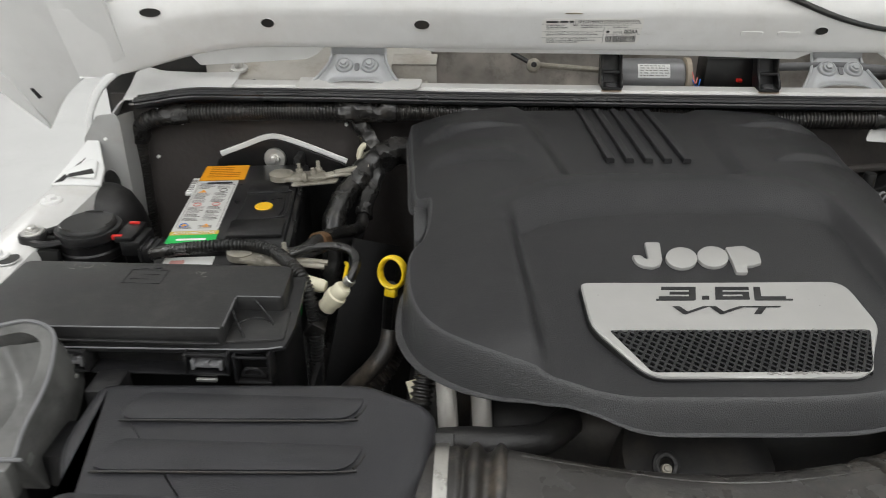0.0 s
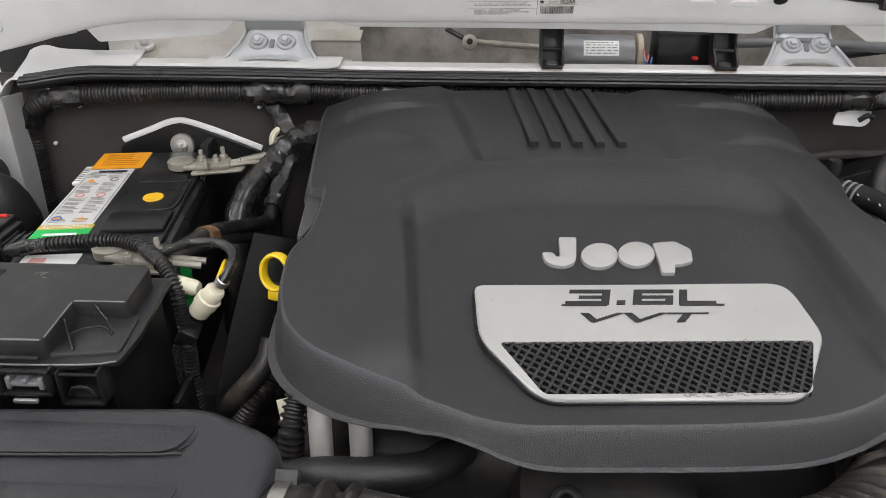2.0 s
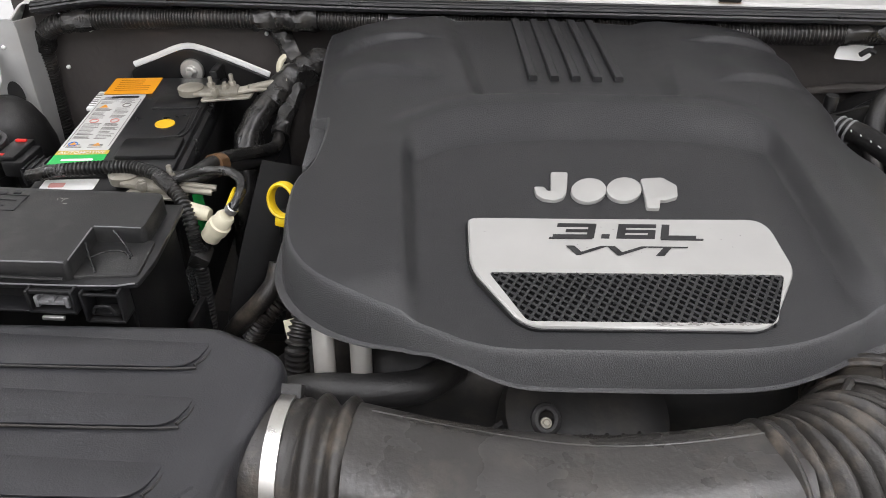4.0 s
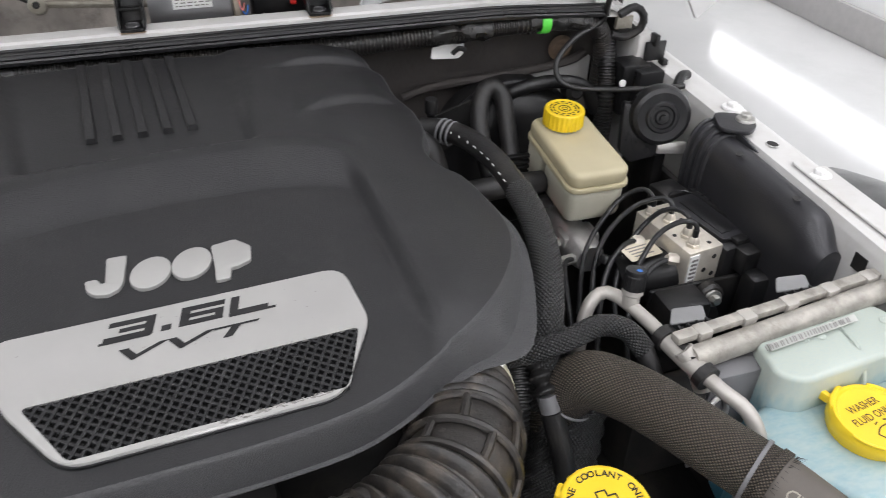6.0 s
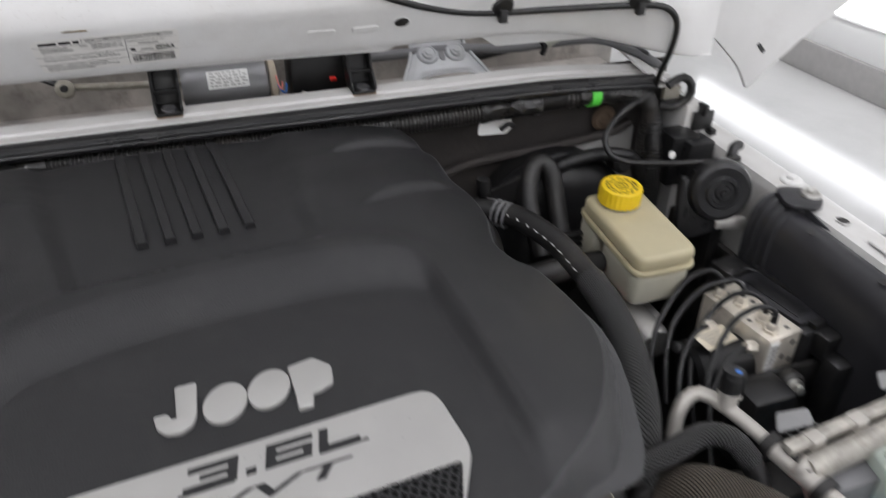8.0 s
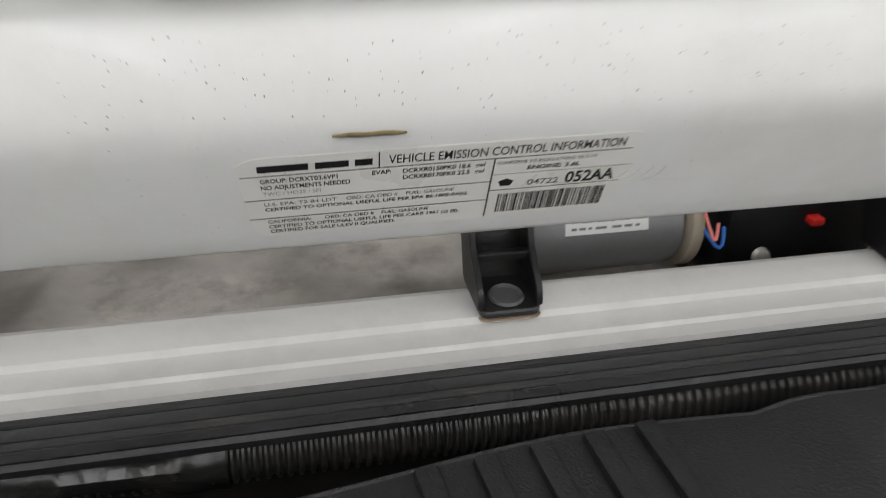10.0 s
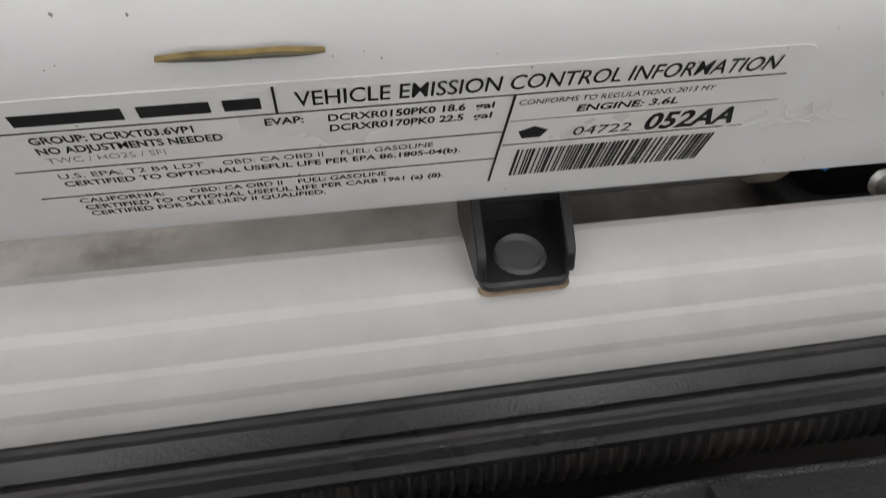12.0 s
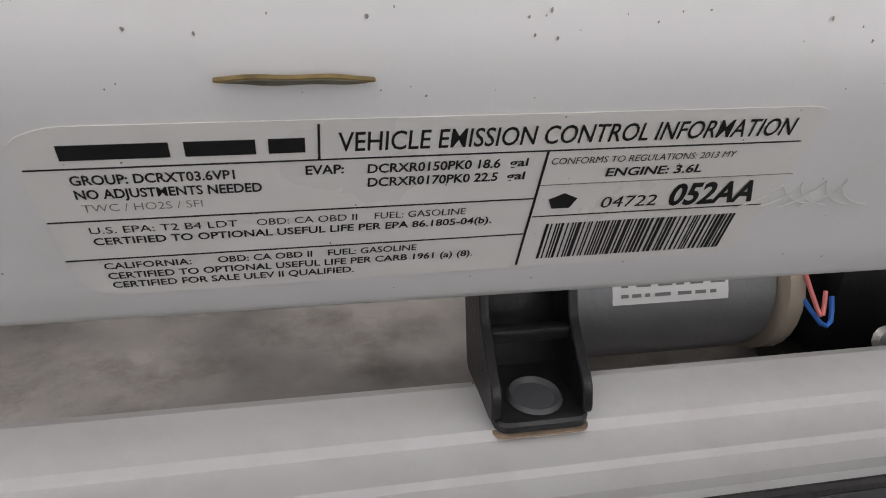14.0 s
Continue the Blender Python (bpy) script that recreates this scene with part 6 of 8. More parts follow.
# long conduit below the cowl seal
long = thing("cowl_conduit", (0.0, 0.885, 1.02), "long black corrugated wiring conduit along the bulkhead", "wiring conduit")
trail = [(-0.575, 0.887, 0.82), (-0.574, 0.886, 0.90), (-0.571, 0.885, 0.97), (-0.562, 0.880, 1.014), (-0.530, 0.877, 1.037), (-0.42, 0.877, 1.0450), (-0.20, 0.880, 1.0475), (0.0, 0.880, 1.046), (0.25, 0.880, 1.0435), (0.45, 0.880, 1.049), (0.53, 0.882, 1.046), (0.568, 0.888, 1.024), (0.578, 0.895, 0.95)]
way = spline(trail, 0.01)
at = lambda x0, x1: [p for p in way if x0 <= p.x <= x1 and p.z > 1.0]
part("sleeve", tube(trail, 0.0110, 14, wave=0.0008, pitch=0.0038), CONDUIT, long)
for (x0, x1), sd in (((-0.575, -0.555), 1), ((-0.535, -0.485), 5), ((-0.315, -0.225), 2), ((-0.150, -0.065), 4), ((0.350, 0.425), 6), ((0.450, 0.545), 8)):
    part("tape_wrap", tube(at(x0, x1), 0.0142 if sd == 2 else 0.0126, 16, step=0.0025, lump=0.30 if sd == 2 else 0.22, seed=sd), TAPE, long)
part("green_band", tube(at(0.472, 0.50)[:2], 0.0142, 16), TAPEGREEN, long, "bright green marker tape")
tabt = thing("steel_tab", (0.375, 0.90, 1.0), "small white steel tab with a wiring clip", "bracket")
part("tab", prism(rounded([(0.350, 1.012), (0.353, 1.026), (0.372, 1.030), (0.391, 1.030), (0.391, 1.016), (0.384, 1.010)], 0.004), 0, 0.0015, 0.0004, 1, Matrix(((1, 0, 0, 0), (0, 0.2, -0.98, 0.682), (0, 0.98, 0.2, 0.024), (0, 0, 0, 1)))), PAPER, tabt)
part("clip", tube([(0.374, 0.875, 1.024), (0.380, 0.871, 1.031), (0.388, 0.875, 1.027)], 0.003, 8), INK, tabt)

# ---- engine below and in front of the cover ----
engine = thing("engine", (0.05, 0.62, 0.54), "dark grimy engine block under the plastic cover", "engine")
part("block", box(-0.13, 0.25, 0.44, 0.82, 0.56, 0.93, 0.03, 3), DARK, engine)
part("bank", box(-0.19, -0.10, 0.45, 0.80, 0.60, 0.90, 0.02), DARK, engine)
part("bank", box(0.20, 0.29, 0.50, 0.80, 0.60, 0.90, 0.02), DARK, engine)
alt = thing("alternator", (0.03, 0.43, 0.70), "dusty dark alternator housing with steel bolt", "alternator")
part("housing", lathe([(0, 0.03), (0.035, 0.032), (0.058, 0.02), (0.062, 0.0), (0.062, -0.09), (0, -0.09)], 36, aim((0.045, 0.425, 0.90), (0.05, -0.35, 0.94))), DARK, alt)
for k in range(6):
    part("fin", box(0.022 + k * 0.011, 0.026 + k * 0.011, 0.376, 0.40, 0.900, 0.922, 0.0012), DARK, alt)
bolt("bolt", (0.015, 0.3935, 0.931), (0.1, -0.6, 0.8), 0.0026, 0.0040, 0.003, LEAD, alt)
part("cap_ring", tube([(0.015 + 0.0075 * math.cos(radians(a)), 0.396 + 0.006 * math.sin(radians(a)), 0.932 + 0.006 * math.sin(radians(a))) for a in range(0, 361, 30)], 0.003, 8), RUBBER, alt)
part("bracket", thick(grid(6, 6, lambda u, v: (-0.045 + 0.03 * u, 0.410 - 0.015 * v, 0.90 + 0.03 * u * v)), 0.003), RUBBER, alt)
part("red_cap", box(-0.047, -0.043, 0.386, 0.391, 0.914, 0.919, 0.001), RED, alt)
part("shield", thick(grid(8, 8, lambda u, v: (0.08 + 0.07 * u, 0.42 - 0.04 * v, 0.88 + 0.05 * math.sin(1.4 * v) - 0.02 * u * u)), 0.003), RUBBER, alt)

pipes = thing("coolant_pipes", (-0.14, 0.455, 0.80), "pair of bare metal coolant pipes beside the cover", "pipe")
PALEPIPE = mat("pale_pipe_metal", (0.66, 0.64, 0.60), 0.38, 0.35, vary=0.12, dirt=(0.35, 0.31, 0.26), dirt_amount=0.25)
for x0 in (-0.150, -0.122):
    part("pipe", tube([(x0 - 0.003, 0.478, 0.972), (x0, 0.462, 0.950), (x0 + 0.003, 0.445, 0.905), (x0 + 0.003, 0.44, 0.83)], 0.0082, 18), PALEPIPE, pipes)
part("barcode_tag", moved(box(-0.006, 0.006, -0.001, 0.001, -0.008, 0.008, 0), pose(-0.176, 0.473, 0.935, -50, 0, 25)), IVORY, pipes)
part("loom", tube([(-0.168, 0.480, 0.945), (-0.172, 0.462, 0.92), (-0.172, 0.45, 0.86)], 0.0085, 14, wave=0.0012, pitch=0.005), LOOM, pipes)
hose_a = thing("breather_hose", (-0.1, 0.42, 0.85), "black rubber breather hose under the cover edge", "hose")
part("hose", tube([(-0.185, 0.418, 0.915), (-0.150, 0.408, 0.935), (-0.105, 0.410, 0.936), (-0.072, 0.422, 0.932), (-0.050, 0.45, 0.925)], 0.0125, 14, lump=0.05), RUBBER, hose_a)
part("hose", tube([(-0.185, 0.55, 0.83), (-0.195, 0.50, 0.87), (-0.215, 0.46, 0.86), (-0.24, 0.44, 0.80)], 0.011, 12), RUBBER, hose_a)
part("hose", tube([(-0.170, 0.60, 0.80), (-0.180, 0.54, 0.85), (-0.195, 0.47, 0.86), (-0.20, 0.43, 0.80)], 0.009, 12), BRAID, hose_a)

part("hose", tube([(-0.204, 0.545, 0.945), (-0.208, 0.535, 0.93), (-0.221, 0.525, 0.915), (-0.238, 0.527, 0.895), (-0.26, 0.544, 0.86)], 0.0085, 14), DUSTRUBBER, hose_a)
part("hose", tube([(-0.203, 0.556, 0.915), (-0.21, 0.542, 0.905), (-0.221, 0.532, 0.895), (-0.233, 0.534, 0.875)], 0.0100, 14, wave=0.0008, pitch=0.004), DUSTRUBBER, hose_a, "dusty corrugated hose")

# ---- air intake duct ----
duct = thing("intake_duct", (0.0, 0.33, 0.80), "black moulded air intake duct with bellows and clamp", "intake duct")
cl = [(-0.165, 0.338, 0.940), (-0.150, 0.338, 0.940), (-0.125, 0.337, 0.940), (-0.105, 0.336, 0.940)]


def collar(t):
    return 0.043 + 0.0035 * math.sin(t * 3.14 * 7) * smooth01(0.45, 0.55, t)


part("collar", tube(cl, collar, 36, step=0.0012), DUSTRUBBER, duct)
part("hose_clamp", tube([(-0.1520, 0.338, 0.940), (-0.1430, 0.338, 0.940)], 0.0450, 40, caps=True), mat("bright_steel", (0.55, 0.54, 0.51), 0.30, 1.0, vary=0.25, vscale=60, dirt=(0.20, 0.17, 0.13), dirt_amount=0.5, dirt_scale=60), duct, "bright steel hose clamp")
part("clamp_screw", moved(box(-0.012, 0.012, -0.006, 0.006, -0.005, 0.005, 0.0015), pose(-0.152, 0.3655, 0.975, 42, 0, 0)), RUBBER, duct)


def duct_shell(u, v):
    a = 2 * math.pi * u
    k = v
    x = -0.106 + 0.262 * k
    yc = 0.334 - 0.014 * math.sin(k * math.pi) + 0.006 * k
    zc = 0.938 - 0.002 * math.sin(k * math.pi)
    ry = 0.043 - 0.003 * math.sin(k * math.pi)
    rz = 0.042 - 0.004 * math.sin(k * math.pi)
    sq = 0.78
    ca, sa = math.cos(a), math.sin(a)
    return (x, yc + ry * math.copysign(abs(ca) ** sq, ca), zc + rz * math.copysign(abs(sa) ** sq, sa))


part("moulded_body", grid(48, 40, duct_shell, close_x=True), DUCTPLASTIC, duct)
seam = [(-0.095, 0.3645), (-0.05, 0.3590), (0.0, 0.3525), (0.03, 0.3500), (0.06, 0.3505), (0.10, 0.3555), (0.145, 0.3640)]


def seam_place(x, y):
    k = (x + 0.106) / 0.262
    p0 = duct_shell(0.25, k)
    ry, rz = 0.043 - 0.003 * math.sin(k * math.pi), 0.042 - 0.004 * math.sin(k * math.pi)
    ca = min(1.0, (abs(y - p0[1]) / ry) ** (1 / 0.78))
    return (x, y, p0[2] - rz + rz * math.sqrt(1 - ca * ca) ** 0.78)


part("mould_seam", tube([seam_place(x, y - 0.011) for x, y in seam], 0.0007, 6), DUCTPLASTIC, duct)
bell = spline([(0.138, 0.336, 0.938), (0.168, 0.345, 0.938), (0.198, 0.364, 0.938), (0.222, 0.392, 0.935), (0.238, 0.425, 0.928), (0.247, 0.458, 0.918), (0.254, 0.495, 0.906)], 0.003)


def bellow_r(t):
    if t < 0.38:
        return 0.0385 + 0.0080 * (0.5 - 0.5 * math.cos(t / 0.38 * 2 * math.pi * 7)) ** 0.6
    if t < 0.62:
        return 0.0385
    return 0.036 + 0.0070 * (0.5 - 0.5 * math.cos((t - 0.62) / 0.38 * 2 * math.pi * 6)) ** 0.6


part("bellows", tube(bell, bellow_r, 44, step=0.0011), DUSTRUBBER, duct)
# raised cage of ribs between the folds
for t0 in (0.395, 0.50, 0.61):
    i = int(t0 * (len(bell) - 1))
    d = (bell[i + 1] - bell[i - 1]).normalized()
    m = aim(bell[i], d)
    part("cage_ring", moved(tube([(0.0405 * math.cos(radians(a)), 0.0405 * math.sin(radians(a)), 0) for a in range(0, 361, 10)], 0.0034, 8), m), DUSTRUBBER, duct)
for k, a in enumerate(range(-30, 331, 30)):
    t0, t1 = (0.395, 0.50) if k % 2 else (0.50, 0.61)
    line = []
    for j in range(6):
        t = t0 + (t1 - t0) * j / 5
        i = int(t * (len(bell) - 1))
        m = aim(bell[i], (bell[i + 1] - bell[i - 1]).normalized())
        line.append(m @ Vector((0.0402 * math.cos(radians(a)), 0.0402 * math.sin(radians(a)), 0)))
    part("cage_rib", tube(line, 0.0032, 8), DUSTRUBBER, duct)
throttle = thing("throttle_body", (0.256, 0.50, 0.85), "pale metal throttle body ring with a bolt", "throttle body")
part("ring", lathe([(0.036, -0.006), (0.043, -0.005), (0.0435, 0.008), (0.038, 0.010)], 36, aim((0.250, 0.470, 0.914), (0.16, 0.92, -0.32))), IVORY, throttle)
part("boss", lathe([(0, 0.010), (0.0065, 0.010), (0.0075, 0.007), (0.0075, -0.010), (0, -0.010)], 18, aim((0.282, 0.470, 0.918), (0.3, -0.6, 0.6))), IVORY, throttle)
bolt("bolt", (0.280, 0.474, 0.938), (0.1, -0.6, 0.7), 0.0045, 0.007, 0.008, ZINC, throttle)
part("strap", box(0.270, 0.288, 0.466, 0.479, 0.920, 0.932, 0.002), BLACK, throttle)
loomr = thing("corrugated_drop", (0.30, 0.47, 0.85), "black corrugated wiring loom dropping past the cover", "wiring loom")
part("sleeve", tube([(0.302, 0.505, 0.935), (0.302, 0.486, 0.918), (0.297, 0.462, 0.895), (0.286, 0.440, 0.85), (0.275, 0.42, 0.79)], 0.0085, 12, wave=0.0011, pitch=0.0042), LOOM, loomr)
hr = thing("ribbed_connector", (0.32, 0.46, 0.85), "black ribbed rubber boot with a steel end", "rubber boot")
part("boot", tube([(0.316, 0.496, 0.930), (0.318, 0.477, 0.917), (0.320, 0.462, 0.905)], lambda t: 0.008 + 0.0025 * math.sin(t * 22), 14, step=0.0012), RUBBER, hr)
part("collar", tube([(0.320, 0.462, 0.905), (0.322, 0.455, 0.893)], 0.0085, 14), GREYPLASTIC, hr)
part("tail", tube([(0.322, 0.455, 0.893), (0.328, 0.44, 0.86), (0.335, 0.42, 0.80)], 0.0095, 12), RUBBER, hr)
scrap = thing("paper_tag", (0.335, 0.43, 0.84), "small white paper tag deep in the bay", "tag")
part("sheet", moved(box(-0.006, 0.006, -0.001, 0.001, -0.010, 0.010, 0), pose(0.345, 0.445, 0.835, -40, 0, -25)), IVORY, scrap)

# ---- hoses right of the engine ----
heater = thing("heater_hose", (0.35, 0.65, 0.90), "black rubber heater hose with braided sleeve and clamp", "hose")
hp = [(0.316, 0.805, 0.972), (0.334, 0.792, 0.974), (0.352, 0.766, 0.976), (0.366, 0.712, 0.976), (0.3695, 0.650, 0.972)]
part("hose", tube(hp, 0.0118, 18), RUBBER, heater)
part("braided_sleeve", tube([(0.3692, 0.655, 0.972), (0.3665, 0.610, 0.968), (0.357, 0.560, 0.960), (0.342, 0.518, 0.948), (0.328, 0.490, 0.925), (0.32, 0.475, 0.88)], 0.0134, 20), BRAID, heater)
for k in range(3):
    part("spring_clamp", moved(tube([(0.0128 * math.cos(radians(a)), 0.0128 * math.sin(radians(a)), 0) for a in range(0, 361, 20)], 0.0014, 8), aim((0.335 + 0.004 * k, 0.790 - 0.005 * k, 0.974), (0.62, -0.77, -0.05))), GREYPLASTIC, heater, "dull steel spring clamp")
for k in range(9):
    t = 0.28 + k * 0.075
    i = int(t * 60)
    p = spline(hp, 0.003)
    q = p[min(int(t * len(p)), len(p) - 2)]
    part("dash_mark", moved(box(-0.0005, 0.0005, -0.0026, 0.0026, -0.0004, 0.0004, 0), Matrix.Translation(q + Vector((-0.0103, -0.0035, 0.0055))) @ pose(0, 0, 0, 0, -60, 8 - 20 * (t < 0.5))), PAPER, heater, "white printed dash")
valve = thing("pipe_fitting", (0.315, 0.81, 0.95), "grimy metal pipe fitting behind the cover", "pipe fitting")
part("cap", lathe([(0, 0.026), (0.008, 0.026), (0.009, 0.022), (0.009, 0.006), (0.006, 0.004), (0.006, -0.014), (0, -0.014)], 16, pose(0.330, 0.814, 0.980) @ Matrix.Scale(0.8, 4)), BLACK, valve)
part("stem", tube([(0.312, 0.806, 0.973), (0.330, 0.812, 0.972), (0.344, 0.820, 0.965)], 0.0068, 12), ALU, valve)
part("elbow", tube([(0.30, 0.79, 0.97), (0.318, 0.775, 0.955), (0.325, 0.75, 0.90)], 0.014, 12), RUBBER, valve)
loop = thing("looped_hose", (0.42, 0.84, 0.90), "black rubber hose bent in a tight loop", "hose")
part("hose", tube([(0.398, 0.80, 0.90), (0.396, 0.835, 0.945), (0.404, 0.855, 0.975), (0.418, 0.862, 0.984), (0.430, 0.855, 0.972), (0.432, 0.835, 0.935), (0.430, 0.80, 0.88)], 0.0105, 16), RUBBER, loop)
for k in range(4):
    part("clip_rib", box(0.418, 0.446, 0.795, 0.802, 0.900 + 0.007 * k, 0.904 + 0.007 * k, 0.001), BLACK, loop)
boostr = thing("brake_booster", (0.45, 0.87, 0.80), "black brake booster drum on the bulkhead", "brake booster")
part("drum", lathe([(0, 0.03), (0.06, 0.03), (0.085, 0.022), (0.098, 0.008), (0.100, -0.006), (0.100, -0.03)], 48, aim((0.455, 0.885, 0.876), (0, -1, 0.05))), BLACK, boostr)
part("flange_edge", moved(tube([(0.099 * math.cos(radians(a)), 0.099 * math.sin(radians(a)), 0.0) for a in range(0, 361, 8)], 0.004, 8), aim((0.455, 0.882, 0.876), (0, -1, 0.05))), SATIN, boostr)
part("mount", lathe([(0, 0.012), (0.008, 0.012), (0.013, 0.008), (0.013, -0.01)], 20, aim((0.532, 0.875, 0.962), (0, -1, 0.1))), RUBBER, boostr)
part("crossbar", tube([(0.435, 0.878, 0.955), (0.455, 0.870, 0.972), (0.50, 0.868, 0.978), (0.545, 0.87, 0.965), (0.565, 0.872, 0.93)], 0.0085, 12), BLACK, boostr)
part("lower_hose", tube([(0.30, 0.72, 0.93), (0.35, 0.735, 0.925), (0.40, 0.745, 0.92), (0.44, 0.75, 0.915)], 0.013, 14), RUBBER, boostr)
part("hazy_bracket", thick(grid(6, 6, lambda u, v: (0.33 + 0.06 * u, 0.86 - 0.01 * v, 0.90 + 0.055 * v + 0.02 * u)), 0.003), RUBBER, boostr)

# brake fluid reservoir
MILK = mat("milky_cream_plastic", (0.47, 0.455, 0.37), 0.34, vary=0.08, sss=0.3, dirt=(0.34, 0.29, 0.18), dirt_amount=0.3)
res = thing("brake_fluid_reservoir", (0.472, 0.745, 0.85), "cream plastic brake fluid reservoir with yellow cap", "fluid reservoir")
RM = pose(0.472, 0.745, 0.0, -5.5, 0, 0)


def tank(pts, radius, z0, z1, bevel, seg=4):
    return prism(rounded(pts, radius, 6), z0, z1, bevel, seg)


TP = Matrix.Translation((0.477, 0.745, 0.9440)) @ Matrix.Rotation(radians(5), 4, "X")
part("upper_shell", moved(tank([(-0.0345, -0.060), (0.0345, -0.060), (0.0345, 0.062), (-0.0345, 0.062)], 0.016, 0.000, 0.0190, 0.006), TP), CREAM, res)
part("seam_flange", moved(tank([(-0.0365, -0.062), (0.0365, -0.062), (0.0365, 0.064), (-0.0365, 0.064)], 0.017, -0.004, 0.002, 0.0015, 2), TP), CREAM, res)
part("lower_shell", moved(tank([(-0.0335, -0.059), (0.0335, -0.059), (0.0335, 0.015), (-0.0335, 0.015)], 0.015, -0.046, -0.003, 0.010), TP), MILK, res, "milky lower half")
part("rear_leg", moved(tank([(-0.0325, 0.025), (0.015, 0.025), (0.015, 0.060), (-0.0325, 0.060)], 0.008, -0.060, -0.003, 0.003, 2), TP), MILK, res)
part("neck", moved(lathe([(0.0175, 0.016), (0.018, 0.024), (0.017, 0.028)], 28, TP @ pose(-0.003, 0.036, 0)), Matrix.Identity(4)), CLEAR, res)
CAP = Matrix.Translation((0.474, 0.781, 0.9685)) @ Matrix.Rotation(radians(3), 4, "X")


def ridged_cap(r, h, n, top_in=0.9, depth=0.0006):
    bm = bmesh.new()
    seg = n * 4
    rings = []
    for z, k, rid in ((0, 1.0, 1), (h * 0.85, 1.0, 1), (h * 0.95, 0.985, 0), (h, 0.94, 0), (h, top_in * 0.9, 0), (h - 0.0008, top_in * 0.87, 0), (h - 0.0008, 0.02, 0)):
        rings.append([bm.verts.new(((r * k + rid * depth * (1 if (i // 2) % 2 else -1)) * math.cos(2 * math.pi * i / seg), (r * k + rid * depth * (1 if (i // 2) % 2 else -1)) * math.sin(2 * math.pi * i / seg), z)) for i in range(seg)])
    for a, b in zip(rings, rings[1:]):
        for i in range(seg):
            bm.faces.new((a[i], a[(i + 1) % seg], b[(i + 1) % seg], b[i]))
    bm.faces.new(rings[-1])
    return bm


capo = part("cap", moved(ridged_cap(0.0222, 0.0185, 26), CAP), YELLOW, res, "yellow screw cap with black print")
for r, w in ((0.0065, 0.0009), (0.0030, 0.0008)):
    part("printed_ring", moved(tube([(r * math.cos(radians(a)), r * math.sin(radians(a)), 0.0180) for a in range(0, 361, 30)], w * 0.5, 6), CAP), INK, capo)
prnt = bmesh.new()
rnd = random.Random(3)
for r0 in (0.0115, 0.0150):
    a = 0
    while a < 350:
        w = rnd.uniform(8, 22)
        q = [prnt.verts.new(CAP @ Vector((rr * math.cos(radians(t)), rr * math.sin(radians(t)), 0.0180))) for rr, t in ((r0, a), (r0, a + w), (r0 + 0.0018, a + w), (r0 + 0.0018, a))]
        prnt.faces.new(q)
        a += w + rnd.uniform(6, 16)
part("print_bars", prnt, INK, capo, smooth=0)
master = thing("master_cylinder", (0.47, 0.73, 0.82), "dusty cast aluminium brake master cylinder", "brake cylinder")
part("casting", join(lathe([(0, 0.08), (0.016, 0.08), (0.019, 0.07), (0.019, -0.09), (0, -0.09)], 20, aim((0.466, 0.745, 0.862), (0, -1, 0))), box(0.445, 0.49, 0.69, 0.72, 0.85, 0.875, 0.005)), ALU, master)
for y0 in (0.672, 0.705):
    part("union", lathe([(0, 0.026), (0.005, 0.026), (0.006, 0.022), (0.006, 0)], 6, aim((0.45, y0, 0.862), (-0.9, -0.2, 0.1))), ALU, master)
part("sensor", box(0.432, 0.452, 0.735, 0.757, 0.888, 0.902, 0.003), BLACK, master)
part("red_lead", tube([(0.436, 0.738, 0.893), (0.428, 0.728, 0.885), (0.432, 0.715, 0.88)], 0.004, 8), RED, master)

# antilock brake unit
absu = thing("brake_control_unit", (0.56, 0.62, 0.80), "aluminium antilock brake unit with black electronics box", "brake unit")
UNIT = pose(0.542, 0.630, 0.913, 0, 0, 8)
VALVE = mat("machined_aluminium", (0.74, 0.69, 0.60), 0.38, 0.55, bump=0.25, scale=260, vary=0.12, dirt=(0.30, 0.25, 0.18), dirt_amount=0.4, dirt_scale=60)
block = part("valve_block", moved(box(-0.0215, 0.0215, -0.043, 0.043, -0.055, 0.0, 0.0015), UNIT), VALVE, absu)
for px_, py_ in ((0.010, -0.034), (0.014, -0.012), (0.012, 0.010), (-0.014, -0.010), (0.0, 0.034)):
    part("port", moved(lathe([(0, 0.0004), (0.0022, 0.0004), (0.0026, -0.0002)], 12), UNIT @ pose(px_, py_, 0)), DARK, block)
for px_, pz_ in ((0.012, -0.012), (0.002, -0.026), (0.014, -0.034)):
    part("port", moved(lathe([(0, 0.0004), (0.0026, 0.0004), (0.003, -0.0002)], 12), UNIT @ pose(px_, -0.043, pz_, 90, 0, 0)), DARK, block)
part("barcode_tag", moved(box(-0.0205, -0.0090, -0.0445, -0.0432, -0.044, -0.003, 0), UNIT), PAPER, absu)
for k in range(7):
    part("print_bar", moved(box(-0.0185, -0.0110, -0.0450, -0.0446, -0.041 + 0.0052 * k, -0.0385 + 0.0052 * k, 0), UNIT), GREYINK, absu)
EBOX = UNIT @ pose(0.046, 0.004, -0.001)
part("electronics_box", moved(box(-0.0235, 0.024, -0.052, 0.052, -0.058, -0.004, 0.003), EBOX), SATIN, absu)
part("box_lid", moved(box(-0.020, 0.015, -0.040, 0.046, -0.005, -0.001, 0.0015), EBOX), MOULD, absu)
part("box_rib", moved(box(0.014, 0.020, -0.052, 0.052, -0.006, 0.002, 0.0015), EBOX), SATIN, absu)
